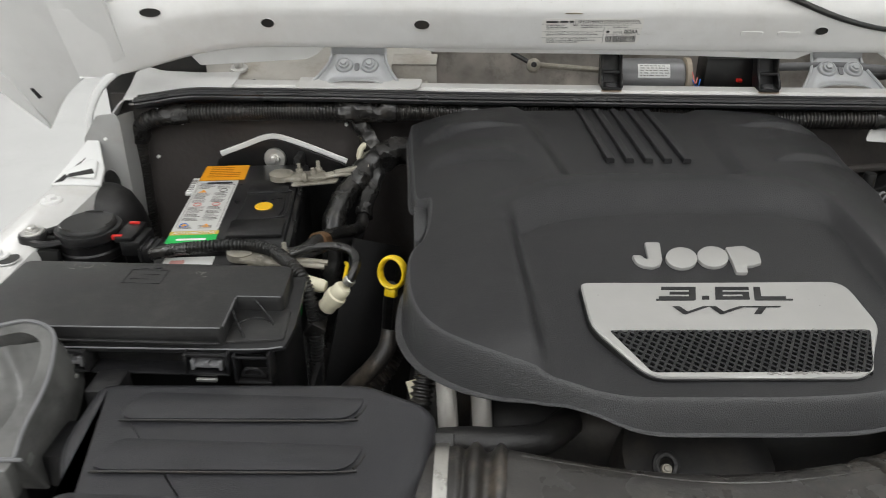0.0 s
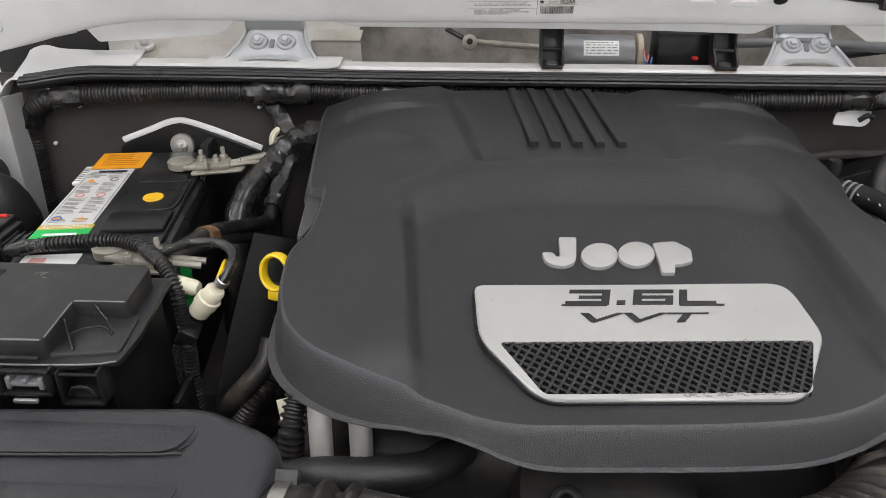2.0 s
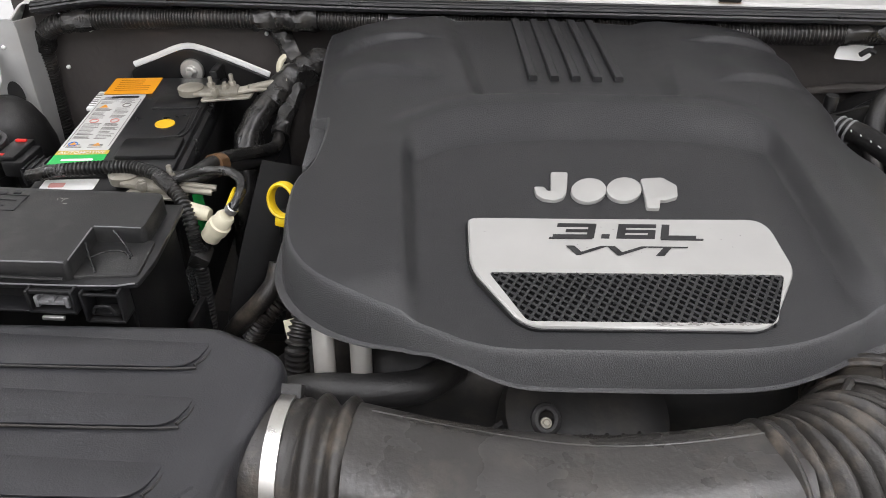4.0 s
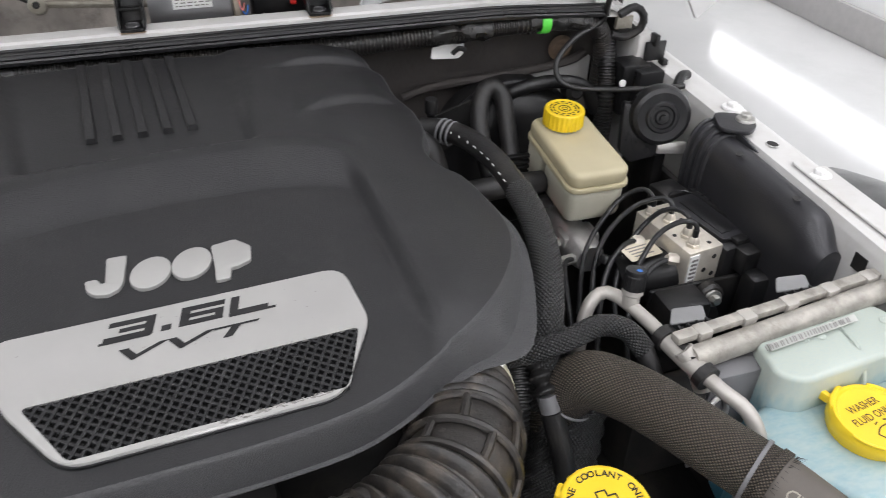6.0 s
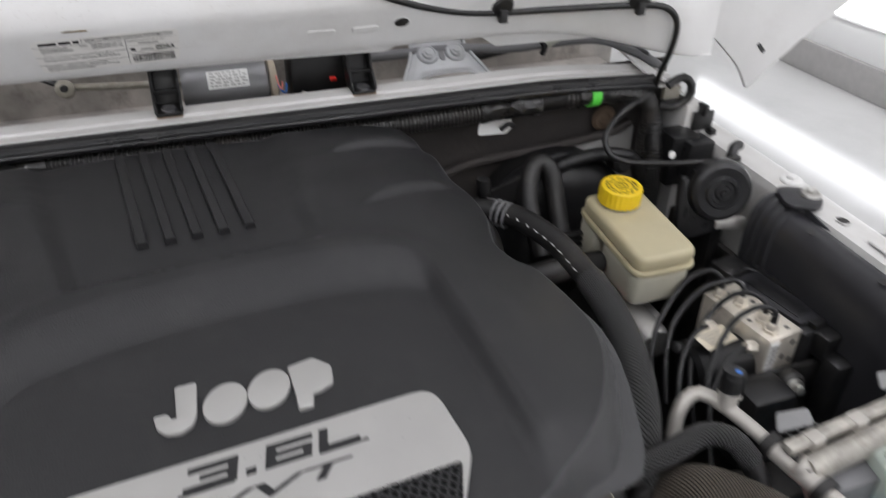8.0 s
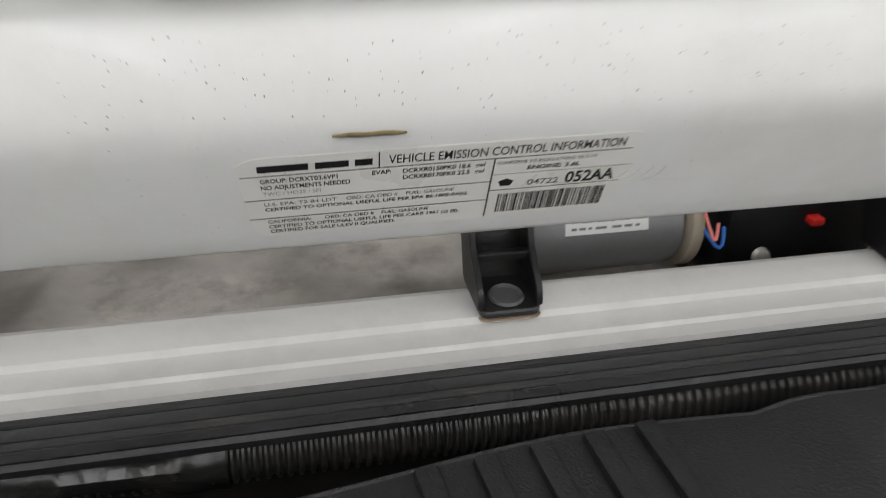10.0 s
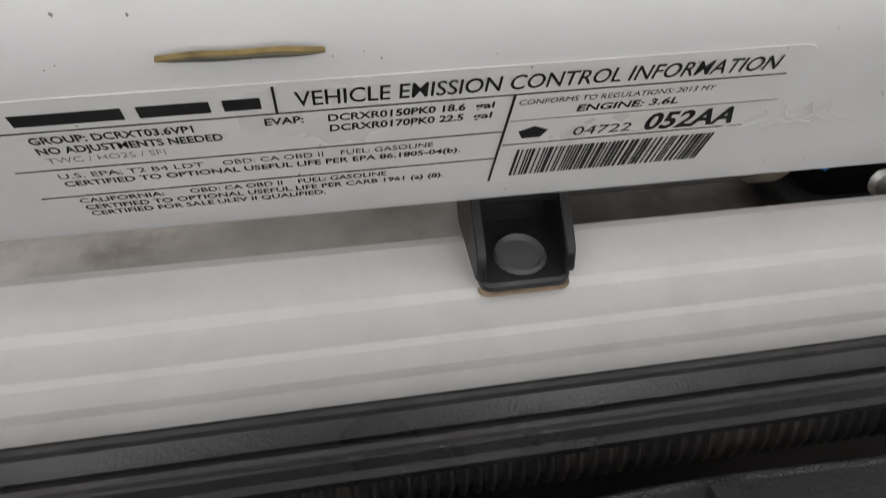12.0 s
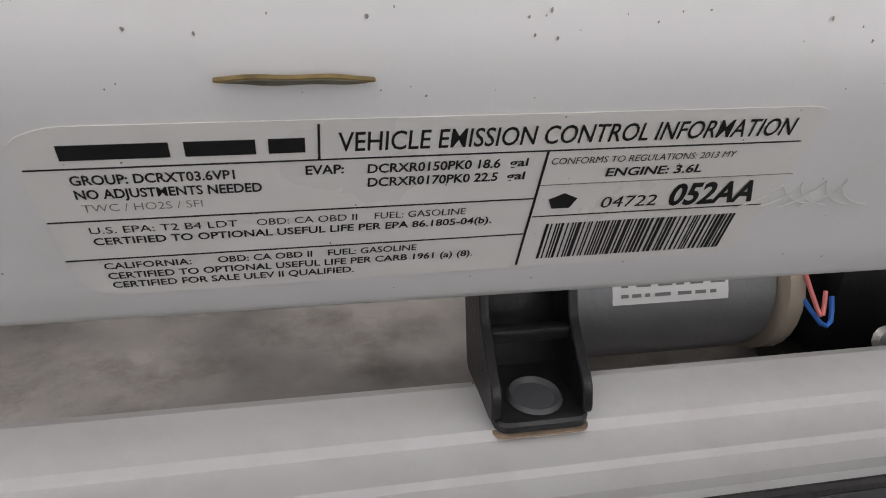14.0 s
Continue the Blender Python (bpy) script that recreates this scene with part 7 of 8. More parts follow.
part("box_rib", moved(box(0.0215, 0.0265, -0.052, 0.040, -0.014, -0.002, 0.0015), EBOX), SATIN, absu)
for k in range(9):
    part("lid_rib", moved(box(0.0145, 0.0265, -0.048 + 0.0115 * k, -0.0462 + 0.0115 * k, -0.006, 0.0032, 0.0005), EBOX), SATIN, absu)
part("lid_rim", moved(tube([(-0.019, -0.039, -0.0006), (0.0135, -0.039, -0.0006), (0.0135, 0.045, -0.0006), (-0.019, 0.045, -0.0006), (-0.019, -0.039, -0.0006)], 0.0012, 6), EBOX), SATIN, absu)
part("lid_rim", moved(box(-0.012, 0.008, -0.030, 0.036, -0.0012, 0.0002, 0.0005), EBOX), SATIN, absu)
part("box_plug", moved(box(-0.018, 0.016, 0.050, 0.082, -0.03, 0.000, 0.004), EBOX), BLACK, absu)
part("box_plug", moved(box(-0.012, 0.024, -0.068, -0.050, -0.030, -0.003, 0.003), EBOX), BLACK, absu)
part("plug_latch", moved(box(-0.010, 0.006, -0.050, -0.040, -0.003, 0.002, 0.001), EBOX), BLACK, absu)
part("pump_motor", lathe([(0, 0.05), (0.024, 0.05), (0.028, 0.045), (0.028, -0.01), (0, -0.01)], 28, aim((0.522, 0.618, 0.868), (-0.96, 0.1, -0.1))), BLACK, absu)
MLAB = pose(0.494, 0.619, 0.9005, 8, 4, 12)
part("motor_label", moved(prism(rounded([(-0.021, -0.011), (0.021, -0.011), (0.021, 0.011), (-0.021, 0.011)], 0.002), 0, 0.0006), MLAB), mat("tan_label", (0.62, 0.56, 0.44), 0.5, vary=0.08), absu)
for k in range(4):
    part("print_bar", moved(box(-0.016 + 0.001 * k, 0.012 - 0.003 * (k % 3), -0.0007, 0.0007, 0.0006, 0.0009, 0), MLAB @ pose(0, 0.006 - 0.004 * k, 0)), GREYINK, absu)
for fx, fy in ((0.527, 0.660), (0.538, 0.642), (0.541, 0.613), (0.538, 0.598)):
    nut = part("line_nut", moved(lathe([(0, 0.011), (0.0035, 0.011), (0.0058, 0.0085), (0.0062, 0.004), (0.0075, 0.0035), (0.0075, 0)], 6), pose(fx, fy, 0.9128)), VALVE, absu)
    part("ferrule", moved(lathe([(0.0032, 0.010), (0.0032, 0.019), (0, 0.019)], 10), pose(fx, fy, 0.9128)), SATIN, nut)
for p in ((0.503, 0.634, 0.900), (0.519, 0.594, 0.902)):
    part("union_nut", lathe([(0, 0.012), (0.004, 0.012), (0.006, 0.009), (0.006, 0)], 6, aim(p, (-0.9, 0, 0.3))), VALVE, absu)
bl = thing("brake_lines", (0.45, 0.6, 0.85), "bundle of thin black steel brake lines", "brake line")
for pts in ([(0.538, 0.598, 0.926), (0.5385, 0.599, 0.9334), (0.537, 0.602, 0.9369), (0.531, 0.606, 0.9378), (0.522, 0.610, 0.9347), (0.505, 0.613, 0.921), (0.481, 0.600, 0.898), (0.462, 0.580, 0.880), (0.455, 0.55, 0.84)],
            [(0.541, 0.613, 0.926), (0.541, 0.615, 0.9328), (0.539, 0.620, 0.9359), (0.535, 0.630, 0.9359), (0.525, 0.640, 0.930), (0.510, 0.645, 0.912), (0.485, 0.632, 0.893), (0.462, 0.605, 0.872), (0.45, 0.57, 0.84)],
            [(0.538, 0.642, 0.926), (0.5385, 0.645, 0.9328), (0.536, 0.652, 0.9353), (0.526, 0.657, 0.9341), (0.506, 0.665, 0.922), (0.475, 0.655, 0.903), (0.450, 0.630, 0.885), (0.436, 0.60, 0.85)],
            [(0.527, 0.660, 0.926), (0.527, 0.664, 0.9322), (0.525, 0.672, 0.9350), (0.518, 0.679, 0.9334), (0.500, 0.684, 0.920), (0.468, 0.668, 0.898), (0.445, 0.645, 0.880), (0.428, 0.61, 0.84)],
            [(0.450, 0.672, 0.862), (0.430, 0.655, 0.872), (0.415, 0.620, 0.870), (0.41, 0.58, 0.83)],
            [(0.450, 0.705, 0.862), (0.425, 0.69, 0.868), (0.405, 0.64, 0.865), (0.398, 0.59, 0.82)],
            [(0.503, 0.634, 0.902), (0.480, 0.628, 0.905), (0.455, 0.612, 0.893), (0.435, 0.585, 0.872), (0.425, 0.56, 0.83)],
            [(0.515, 0.594, 0.905), (0.490, 0.590, 0.900), (0.465, 0.575, 0.882), (0.450, 0.555, 0.86), (0.445, 0.53, 0.82)]):
    part("line", tube(pts, 0.0027, 10), SATIN, bl)
for z in (0.80, 0.825, 0.85):
    part("line", tube([(0.38, 0.60, z + 0.02), (0.40, 0.57, z), (0.41, 0.53, z - 0.02)], 0.003, 8), SATIN, bl)
part("clip", moved(box(-0.010, 0.010, -0.005, 0.005, -0.005, 0.005, 0.002), pose(0.462, 0.628, 0.889, 0, 35, 30)), BLACK, bl)
mount = thing("unit_bracket", (0.56, 0.555, 0.75), "black steel bracket with a bolt under the brake unit", "bracket")
part("plate", box(0.485, 0.640, 0.5765, 0.583, 0.80, 0.880, 0.003), BLACK, mount)
part("block", box(0.484, 0.532, 0.540, 0.576, 0.80, 0.886, 0.006), BLACK, mount)
part("block", box(0.585, 0.630, 0.552, 0.576, 0.80, 0.890, 0.006), BLACK, mount)
part("rubber_mount", lathe([(0, 0.006), (0.010, 0.006), (0.013, 0.003), (0.013, -0.006)], 20, aim((0.547, 0.566, 0.872), (-0.1, -1, 0.25))), RUBBER, mount)
bolt("bolt", (0.546, 0.559, 0.873), (-0.1, -1, 0.25), 0.0055, 0.009, 0.008, ZINC, mount)
part("lower_disc", lathe([(0, 0.004), (0.016, 0.003), (0.018, -0.004)], 20, aim((0.546, 0.566, 0.842), (-0.1, -1, 0.25))), RUBBER, mount)
part("sheet", box(0.44, 0.64, 0.50, 0.545, 0.70, 0.80, 0.004), DARK, mount)

# air conditioning pipe
ac = thing("air_conditioning_pipe", (0.42, 0.45, 0.80), "bare aluminium air conditioning pipe with service port", "pipe")
part("pipe", tube([(0.376, 0.515, 0.84), (0.376, 0.516, 0.895), (0.384, 0.526, 0.925), (0.397, 0.530, 0.937), (0.408, 0.522, 0.9385), (0.418, 0.490, 0.937), (0.424, 0.455, 0.935), (0.429, 0.430, 0.934), (0.437, 0.404, 0.931), (0.447, 0.387, 0.925), (0.4525, 0.372, 0.905), (0.452, 0.368, 0.86), (0.45, 0.37, 0.80)], 0.0060, 18), PIPEALU, ac)
part("sleeve", tube([(0.4225, 0.463, 0.9355), (0.4265, 0.441, 0.9345), (0.4305, 0.424, 0.9335)], 0.0084, 18), PIPEALU, ac)
part("window", moved(box(-0.004, 0.004, -0.010, 0.010, -0.0004, 0.0008, 0.0004), pose(0.4265, 0.4425, 0.9432, 4, 0, 11)), BLACK, ac)
for p, q in (((0.4215, 0.470, 0.936), (0.4228, 0.461, 0.9356)), ((0.4305, 0.425, 0.9335), (0.432, 0.417, 0.9325))):
    part("rubber_ring", tube([p, q], 0.0108, 18), RUBBER, ac)
PM = aim((0.4135, 0.508, 0.938), (0.10, 0.16, 1)) @ Matrix.Scale(0.86, 4)
part("port_stem", lathe([(0.0085, 0), (0.0085, 0.012), (0.0105, 0.014), (0.0105, 0.020)], 20, PM), PIPEALU, ac)
pc = part("port_cap", moved(ridged_cap(0.0108, 0.016, 18, 0.9, 0.0003), PM @ pose(0, 0, 0.019)), BLACK, ac, "black service port cap")
part("cap_top", lathe([(0.0102, 0.034), (0.0104, 0.037), (0.0098, 0.0395), (0, 0.0395)], 24, PM), SATIN, pc)
part("blue_mark", lathe([(0, 0.0399), (0.0028, 0.0399), (0.003, 0.0394)], 12, PM @ pose(-0.003, 0.002, 0)), BLUE, pc)
part("orange_mark", moved(box(-0.0030, 0.0020, -0.0118, -0.0105, 0.006, 0.026, 0), PM @ pose(0, 0, 0, 0, 0, -35)), ORANGE, ac)
brk = thing("condenser_bracket", (0.465, 0.43, 0.80), "dark grey steel bracket beside the cooler", "bracket")
part("plate", join(box(0.440, 0.490, 0.420, 0.4235, 0.82, 0.925, 0.001), box(0.440, 0.490, 0.420, 0.446, 0.922, 0.9265, 0.0015), box(0.487, 0.4905, 0.420, 0.446, 0.86, 0.926, 0.001)), GREYPLASTIC, brk)
part("p_clip", moved(tube([(0.0105 * math.cos(radians(a)), 0.0145 * math.sin(radians(a)), 0) for a in range(0, 361, 24)], 0.0022, 8), aim((0.448, 0.415, 0.893), (0.2, -1, 0.2))), ALU, brk)
part("red_cable", tube([(0.405, 0.455, 0.90), (0.412, 0.445, 0.912), (0.415, 0.43, 0.90)], 0.003, 8), RED, brk)

# braided hoses
h2 = thing("power_steering_hose", (0.36, 0.47, 0.90), "braided black hose with a bare rubber end below the pipe", "hose")
part("braided_sleeve", tube([(0.292, 0.488, 0.928), (0.315, 0.480, 0.937), (0.345, 0.480, 0.943), (0.372, 0.484, 0.946), (0.392, 0.476, 0.943), (0.403, 0.462, 0.930)], 0.0092, 20), BRAID, h2)
part("rubber_end", tube([(0.402, 0.464, 0.932), (0.406, 0.452, 0.915), (0.407, 0.44, 0.88)], 0.0084, 16), RUBBER, h2)
rad = thing("radiator_hose", (0.40, 0.38, 0.85), "thick radiator hose in a brown-grey braided sleeve", "hose")
part("braided_sleeve", tube([(0.338, 0.472, 0.855), (0.341, 0.470, 0.890), (0.353, 0.457, 0.917), (0.374, 0.428, 0.924), (0.395, 0.394, 0.923), (0.412, 0.364, 0.920), (0.430, 0.334, 0.917)], 0.0232, 36, step=0.004), HEAT, rad)
part("sleeve_edge", tube([(0.4285, 0.3365, 0.9172), (0.4315, 0.3305, 0.9168)], 0.0250, 34), HEAT, rad)
part("sleeve_strap", tube([(0.4235, 0.3450, 0.9180), (0.4250, 0.3425, 0.9178)], 0.0248, 34), GREYPLASTIC, rad, "grey strap round the sleeve end")
part("bare_end", tube([(0.430, 0.334, 0.917), (0.441, 0.312, 0.9135), (0.454, 0.286, 0.908), (0.472, 0.24, 0.895), (0.485, 0.19, 0.875)], 0.0228, 30), mat("grey_rubber", (0.10, 0.088, 0.076), 0.6, bump=0.3, vary=0.15, dirt=(0.20, 0.17, 0.13), dirt_amount=0.3), rad, "bare dusty rubber hose end")
HD = Vector((-0.443, 0.885, 0.150)).normalized()
HV = Vector((-0.55, -0.38, 0.75)).normalized()
HU = HV.cross(HD).normalized()
HC = Vector((0.4400, 0.3125, 0.9135))


def on_hose(x, y, r=0.0231):
    """A place on the bare hose end: along it and round it."""
    return HC + HD * x + (HV * math.cos(y / r) + HU * math.sin(y / r)) * r


txt = fit_words("RAD", -0.011, 0.011, -0.005, 0.009, Matrix.Identity(4), 0.0)
for v in txt.verts:
    v.co = on_hose(v.co.x, v.co.y)
part("hose_print", txt, LEAD, rad, "pale printed letters", 0)
part("paint_mark", grid(6, 4, lambda u, v: on_hose(-0.016 + 0.012 * u, 0.006 + 0.005 * v - 0.003 * u)), mat("pale_blue_paint", (0.25, 0.50, 0.75), 0.5), rad, "pale blue paint mark", 0)
part("wire_clip", tube([on_hose(-0.020, -0.010, 0.0245), on_hose(-0.022, -0.002, 0.026), on_hose(-0.016, -0.012, 0.030), on_hose(-0.024, -0.020, 0.030)], 0.0018, 8), INK, rad)
frz = bmesh.new()
rnd = random.Random(9)
for k in range(70):
    a = rnd.uniform(0, 2 * math.pi)
    m = aim((0.4315, 0.3305, 0.9168), (0.44, -0.88, -0.15))
    p0 = m @ Vector((0.0242 * math.cos(a), 0.0242 * math.sin(a), 0))
    p1 = m @ Vector((rnd.uniform(0.0243, 0.028) * math.cos(a + rnd.uniform(-.1, .1)), rnd.uniform(0.0243, 0.028) * math.sin(a), rnd.uniform(0.002, 0.007)))
    s_ = Vector((0.0003, 0.0003, 0))
    frz.faces.new([frz.verts.new(v) for v in (p0 - s_, p0 + s_, p1)])
tagged(part("frayed_threads", frz, RUBBER, rad, smooth=0), kind="stuff")
part("strap", moved(tube([(0.0248 * math.cos(radians(a)), 0.0248 * math.sin(radians(a)), 0) for a in range(0, 361, 12)], 0.0012, 6), aim((0.3435, 0.467, 0.896), (0.35, -0.35, 0.85))), GREYPLASTIC, rad)
low = thing("lower_hose", (0.33, 0.45, 0.65), "dark braided hose dropping beside the engine", "hose")
part("hose", tube([(0.352, 0.475, 0.875), (0.338, 0.455, 0.83), (0.322, 0.432, 0.76), (0.31, 0.41, 0.66)], lambda t: 0.030 + 0.0012 * math.sin(t * 90), 26, step=0.002), BRAID, low)

# coolant bottle with yellow cap
cool = thing("coolant_bottle", (0.317, 0.352, 0.80), "cream coolant bottle neck with a yellow printed cap", "coolant bottle")
CM = Matrix.Translation((0.3085, 0.3450, 0.914)) @ Matrix.Rotation(radians(3), 4, "X")
part("neck", lathe([(0.024, -0.06), (0.024, 0.0), (0.030, -0.008), (0.030, -0.014), (0.024, -0.016)], 28, CM), CREAM, cool)
cc = part("cap", moved(ridged_cap(0.0305, 0.0125, 20, 0.99, 0.0005), CM), YELLOW, cool)
part("ear", moved(box(-0.034, -0.026, -0.006, 0.006, 0.0, 0.010, 0.002), CM @ pose(0, 0, 0, 0, 0, -40)), YELLOW, cc)


def arc_words(text, r, a0, a1, size, m):
    out = []
    n = len(text)
    for i, ch in enumerate(text):
        if ch == " ":
            continue
        a = radians(a0 + (a1 - a0) * i / (n - 1))
        out.append(words(ch, size, m @ Matrix.Translation((r * math.cos(a), r * math.sin(a), 0)) @ pose(0, 0, 0, 0, 0, math.degrees(a) - 90), "CENTER", raised=0.0002, bold=0.00006))
    return join(*out)


part("cap_print", arc_words("ENGINE COOLANT ONLY", 0.0215, 196, -16, 0.0068, CM @ pose(0, 0, 0.0121)), INK, cc, smooth=0)
part("cap_symbol", join(*[moved(box(a, b, c, d, 0.0121, 0.0124, 0), CM) for a, b, c, d in ((-0.010, 0.010, -0.008, -0.007), (-0.010, -0.009, -0.008, 0.006), (0.009, 0.010, -0.008, 0.006), (-0.010, -0.004, 0.005, 0.006), (0.004, 0.010, 0.005, 0.006),
     (-0.004, -0.003, 0.005, 0.010), (0.003, 0.004, 0.005, 0.010), (-0.004, 0.004, 0.0095, 0.0105), (-0.006, 0.006, -0.002, -0.001))]), INK, cc, smooth=0)
part("bottle_edge", lathe([(0, 0.012), (0.02, 0.012), (0.026, 0.006), (0.028, -0.03)], 24, pose(0.272, 0.330, 0.885)), CREAM, cool)
latch = thing("spring_latch", (0.37, 0.33, 0.84), "small bare wire spring latch", "latch")
part("wire", tube([(0.362, 0.352, 0.882), (0.358, 0.345, 0.893), (0.366, 0.335, 0.893), (0.370, 0.342, 0.883), (0.378, 0.335, 0.878)], 0.0016, 8), ZINC, latch)

# cooler rail
RAILALU = mat("grimy_cooler_aluminium", (0.40, 0.38, 0.34), 0.45, 0.35, bump=0.8, scale=180, vary=0.3, vscale=60, dirt=(0.10, 0.085, 0.06), dirt_amount=0.6, dirt_scale=55)
rail = thing("cooler_rail", (0.53, 0.45, 0.80), "silver aluminium cooler end tank with crimped clips", "cooler")
part("tank", tube([(0.428, 0.437, 0.9370), (0.50, 0.4445, 0.9385), (0.60, 0.455, 0.9410), (0.632, 0.4585, 0.9415)], 0.0096, 20, squash=1.15), RAILALU, rail)
part("flange", moved(box(-0.110, 0.108, -0.004, 0.006, -0.003, 0.004, 0.0012), pose(0.529, 0.4615, 0.9475, 0, 0, 6)), RAILALU, rail)
for k in range(5):
    part("crimp", moved(box(-0.0065, 0.0065, -0.0060, 0.0070, -0.004, 0.0054, 0.0015), pose(0.445 + 0.0445 * k, 0.452 + 0.0047 * k, 0.9470, 0, 0, 6)), PIPEALU, rail)
part("end_plate", prism(rounded([(-0.008, -0.02), (0.014, -0.02), (0.016, 0.012), (-0.004, 0.014)], 0.004), 0, 0.003, 0.0008, 1, Matrix.Translation((0.638, 0.458, 0.942)) @ pose(0, 0, 0, 90, 0, 96)), PIPEALU, rail)
part("pipe_stub", tube([(0.424, 0.444, 0.942), (0.432, 0.432, 0.930), (0.437, 0.425, 0.915)], 0.0085, 14), PIPEALU, rail)
part("code_strip", moved(box(-0.046, 0.046, -0.0004, 0.0016, -0.0030, 0.0030, 0), pose(0.533, 0.4285, 0.9455, -62, 0, 6.2)), mat("grey_white_tag", (0.42, 0.43, 0.40), 0.45), rail)
strip = bmesh.new()
x = -0.05
while x < 0.04:
    q = [strip.verts.new(pose(0.533, 0.4285, 0.9455, -62, 0, 6.2) @ Vector((a, -0.0010, b))) for a, b in ((x, -0.0022), (x + 0.0010, -0.0022), (x + 0.0010, 0.0022), (x, 0.0022))]
    strip.faces.new(q)
    x += rnd.choice((0.002, 0.003, 0.004))
part("code_bars", strip, GREYINK, rail, smooth=0)
for cx, cy in ((0.442, 0.4685), (0.551, 0.4790)):
    cl2 = thing("cooler_clip", (cx, cy, 0.93), "grey plastic toothed clip on the cooler", "clip", "cooler clips")
    part("plate", moved(prism(rounded([(-0.017, 0.000), (0.014, -0.006), (0.020, 0.008), (-0.006, 0.014)], 0.003), 0, 0.0025, 0.0006, 1), pose(cx, cy, 0.947, 8, -4, 4)), mat("pale_grey_plastic", (0.20, 0.20, 0.20), 0.45) if cx < 0.5 else bpy.data.materials["pale_grey_plastic"], cl2)
    for k in range(8):
        part("tooth", box(cx - 0.014 + 0.0045 * k, cx - 0.0118 + 0.0045 * k, cy - 0.011 + 0.0004 * k, cy - 0.006 + 0.0004 * k, 0.938, 0.9505 - 0.003 * (k % 2), 0.0004), BLACK, cl2)

# washer tank
WASH = bpy.data.materials.new("washer_tank_plastic")
WASH.use_nodes = True
nt = WASH.node_tree
b = nt.nodes["Principled BSDF"]
geo = nt.nodes.new("ShaderNodeNewGeometry")
sep = nt.nodes.new("ShaderNodeSeparateXYZ")
nt.links.new(geo.outputs["Position"], sep.inputs[0])
nz = nt.nodes.new("ShaderNodeTexNoise")
nz.inputs["Scale"].default_value = 14
add = nt.nodes.new("ShaderNodeMath")
add.operation = "MULTIPLY_ADD"
add.inputs[1].default_value = 0.03
nt.links.new(nz.outputs["Fac"], add.inputs[0])
nt.links.new(sep.outputs[2], add.inputs[2])
lvl = nt.nodes.new("ShaderNodeMapRange")
lvl.inputs["From Min"].default_value, lvl.inputs["From Max"].default_value = 0.892, 0.936
nt.links.new(add.outputs[0], lvl.inputs["Value"])
mx = nt.nodes.new("ShaderNodeMix")
mx.data_type = "RGBA"
mx.inputs["A"].default_value = (0.07, 0.28, 0.40, 1)
mx.inputs["B"].default_value = (0.45, 0.50, 0.445, 1)
nt.links.new(lvl.outputs["Result"], mx.inputs["Factor"])
cloud = nt.nodes.new("ShaderNodeTexNoise")
cloud.inputs["Scale"].default_value, cloud.inputs["Detail"].default_value = 38, 6
haze = nt.nodes.new("ShaderNodeMapRange")
haze.inputs["From Min"].default_value, haze.inputs["From Max"].default_value = 0.45, 0.75
haze.inputs["To Max"].default_value = 0.5
nt.links.new(cloud.outputs["Fac"], haze.inputs["Value"])
mix2 = nt.nodes.new("ShaderNodeMix")
mix2.data_type = "RGBA"
mix2.inputs["B"].default_value = (0.38, 0.47, 0.47, 1)
nt.links.new(haze.outputs["Result"], mix2.inputs["Factor"])
nt.links.new(mx.outputs["Result"], mix2.inputs["A"])
nt.links.new(mix2.outputs["Result"], b.inputs["Base Color"])
b.inputs["Roughness"].default_value = 0.30
b.inputs["Subsurface Weight"].default_value = 0.25
b.inputs["Subsurface Radius"].default_value = (0.02, 0.02, 0.02)
b.inputs["Subsurface Scale"].default_value = 0.4
wt = thing("washer_tank", (0.56, 0.35, 0.70), "translucent plastic washer tank holding blue fluid", "washer tank")
part("shoulder", prism(rounded([(0.488, 0.442), (0.612, 0.450), (0.622, 0.425), (0.606, 0.397), (0.497, 0.388), (0.480, 0.402)], [0.010, 0.008, 0.010, 0.010, 0.012, 0.008], 6), 0.76, 0.940, 0.0045, 3), WASH, wt)
part("tank", prism(rounded([(0.466, 0.402), (0.490, 0.408), (0.630, 0.412), (0.675, 0.385), (0.674, 0.335), (0.605, 0.318), (0.540, 0.296), (0.492, 0.301), (0.464, 0.345), (0.455, 0.376)], [0.012, 0.01, 0.02, 0.02, 0.02, 0.02, 0.018, 0.018, 0.02, 0.02], 6), 0.72, 0.9045, 0.010, 4), WASH, wt)
part("lower_lobe", prism(rounded([(0.500, 0.315), (0.600, 0.335), (0.640, 0.300), (0.600, 0.255), (0.520, 0.255)], 0.02, 6), 0.72, 0.872, 0.012, 4), WASH, wt)
part("lower_lobe", box(0.450, 0.50, 0.24, 0.345, 0.72, 0.845, 0.016, 4), WASH, wt)
part("moulding_line", tube([(0.565, 0.446, 0.9385), (0.562, 0.42, 0.941), (0.560, 0.400, 0.936), (0.558, 0.388, 0.918), (0.552, 0.375, 0.9055), (0.545, 0.36, 0.9055)], 0.0018, 8), WASH, wt)
for p in ((0.525, 0.428, 0.9405), (0.541, 0.427, 0.9405), (0.605, 0.428, 0.9405), (0.592, 0.372, 0.905), (0.612, 0.385, 0.905)):
    part("dimple", lathe([(0, 0.0010), (0.0028, 0.0009), (0.0042, 0.0)], 14, pose(*p)), WASH, wt)
WM = Matrix.Translation((0.5395, 0.3585, 0.910)) @ pose(0, 0, 0, 3, 0, 0) @ Matrix.Scale(1.02, 4)
wc = wt
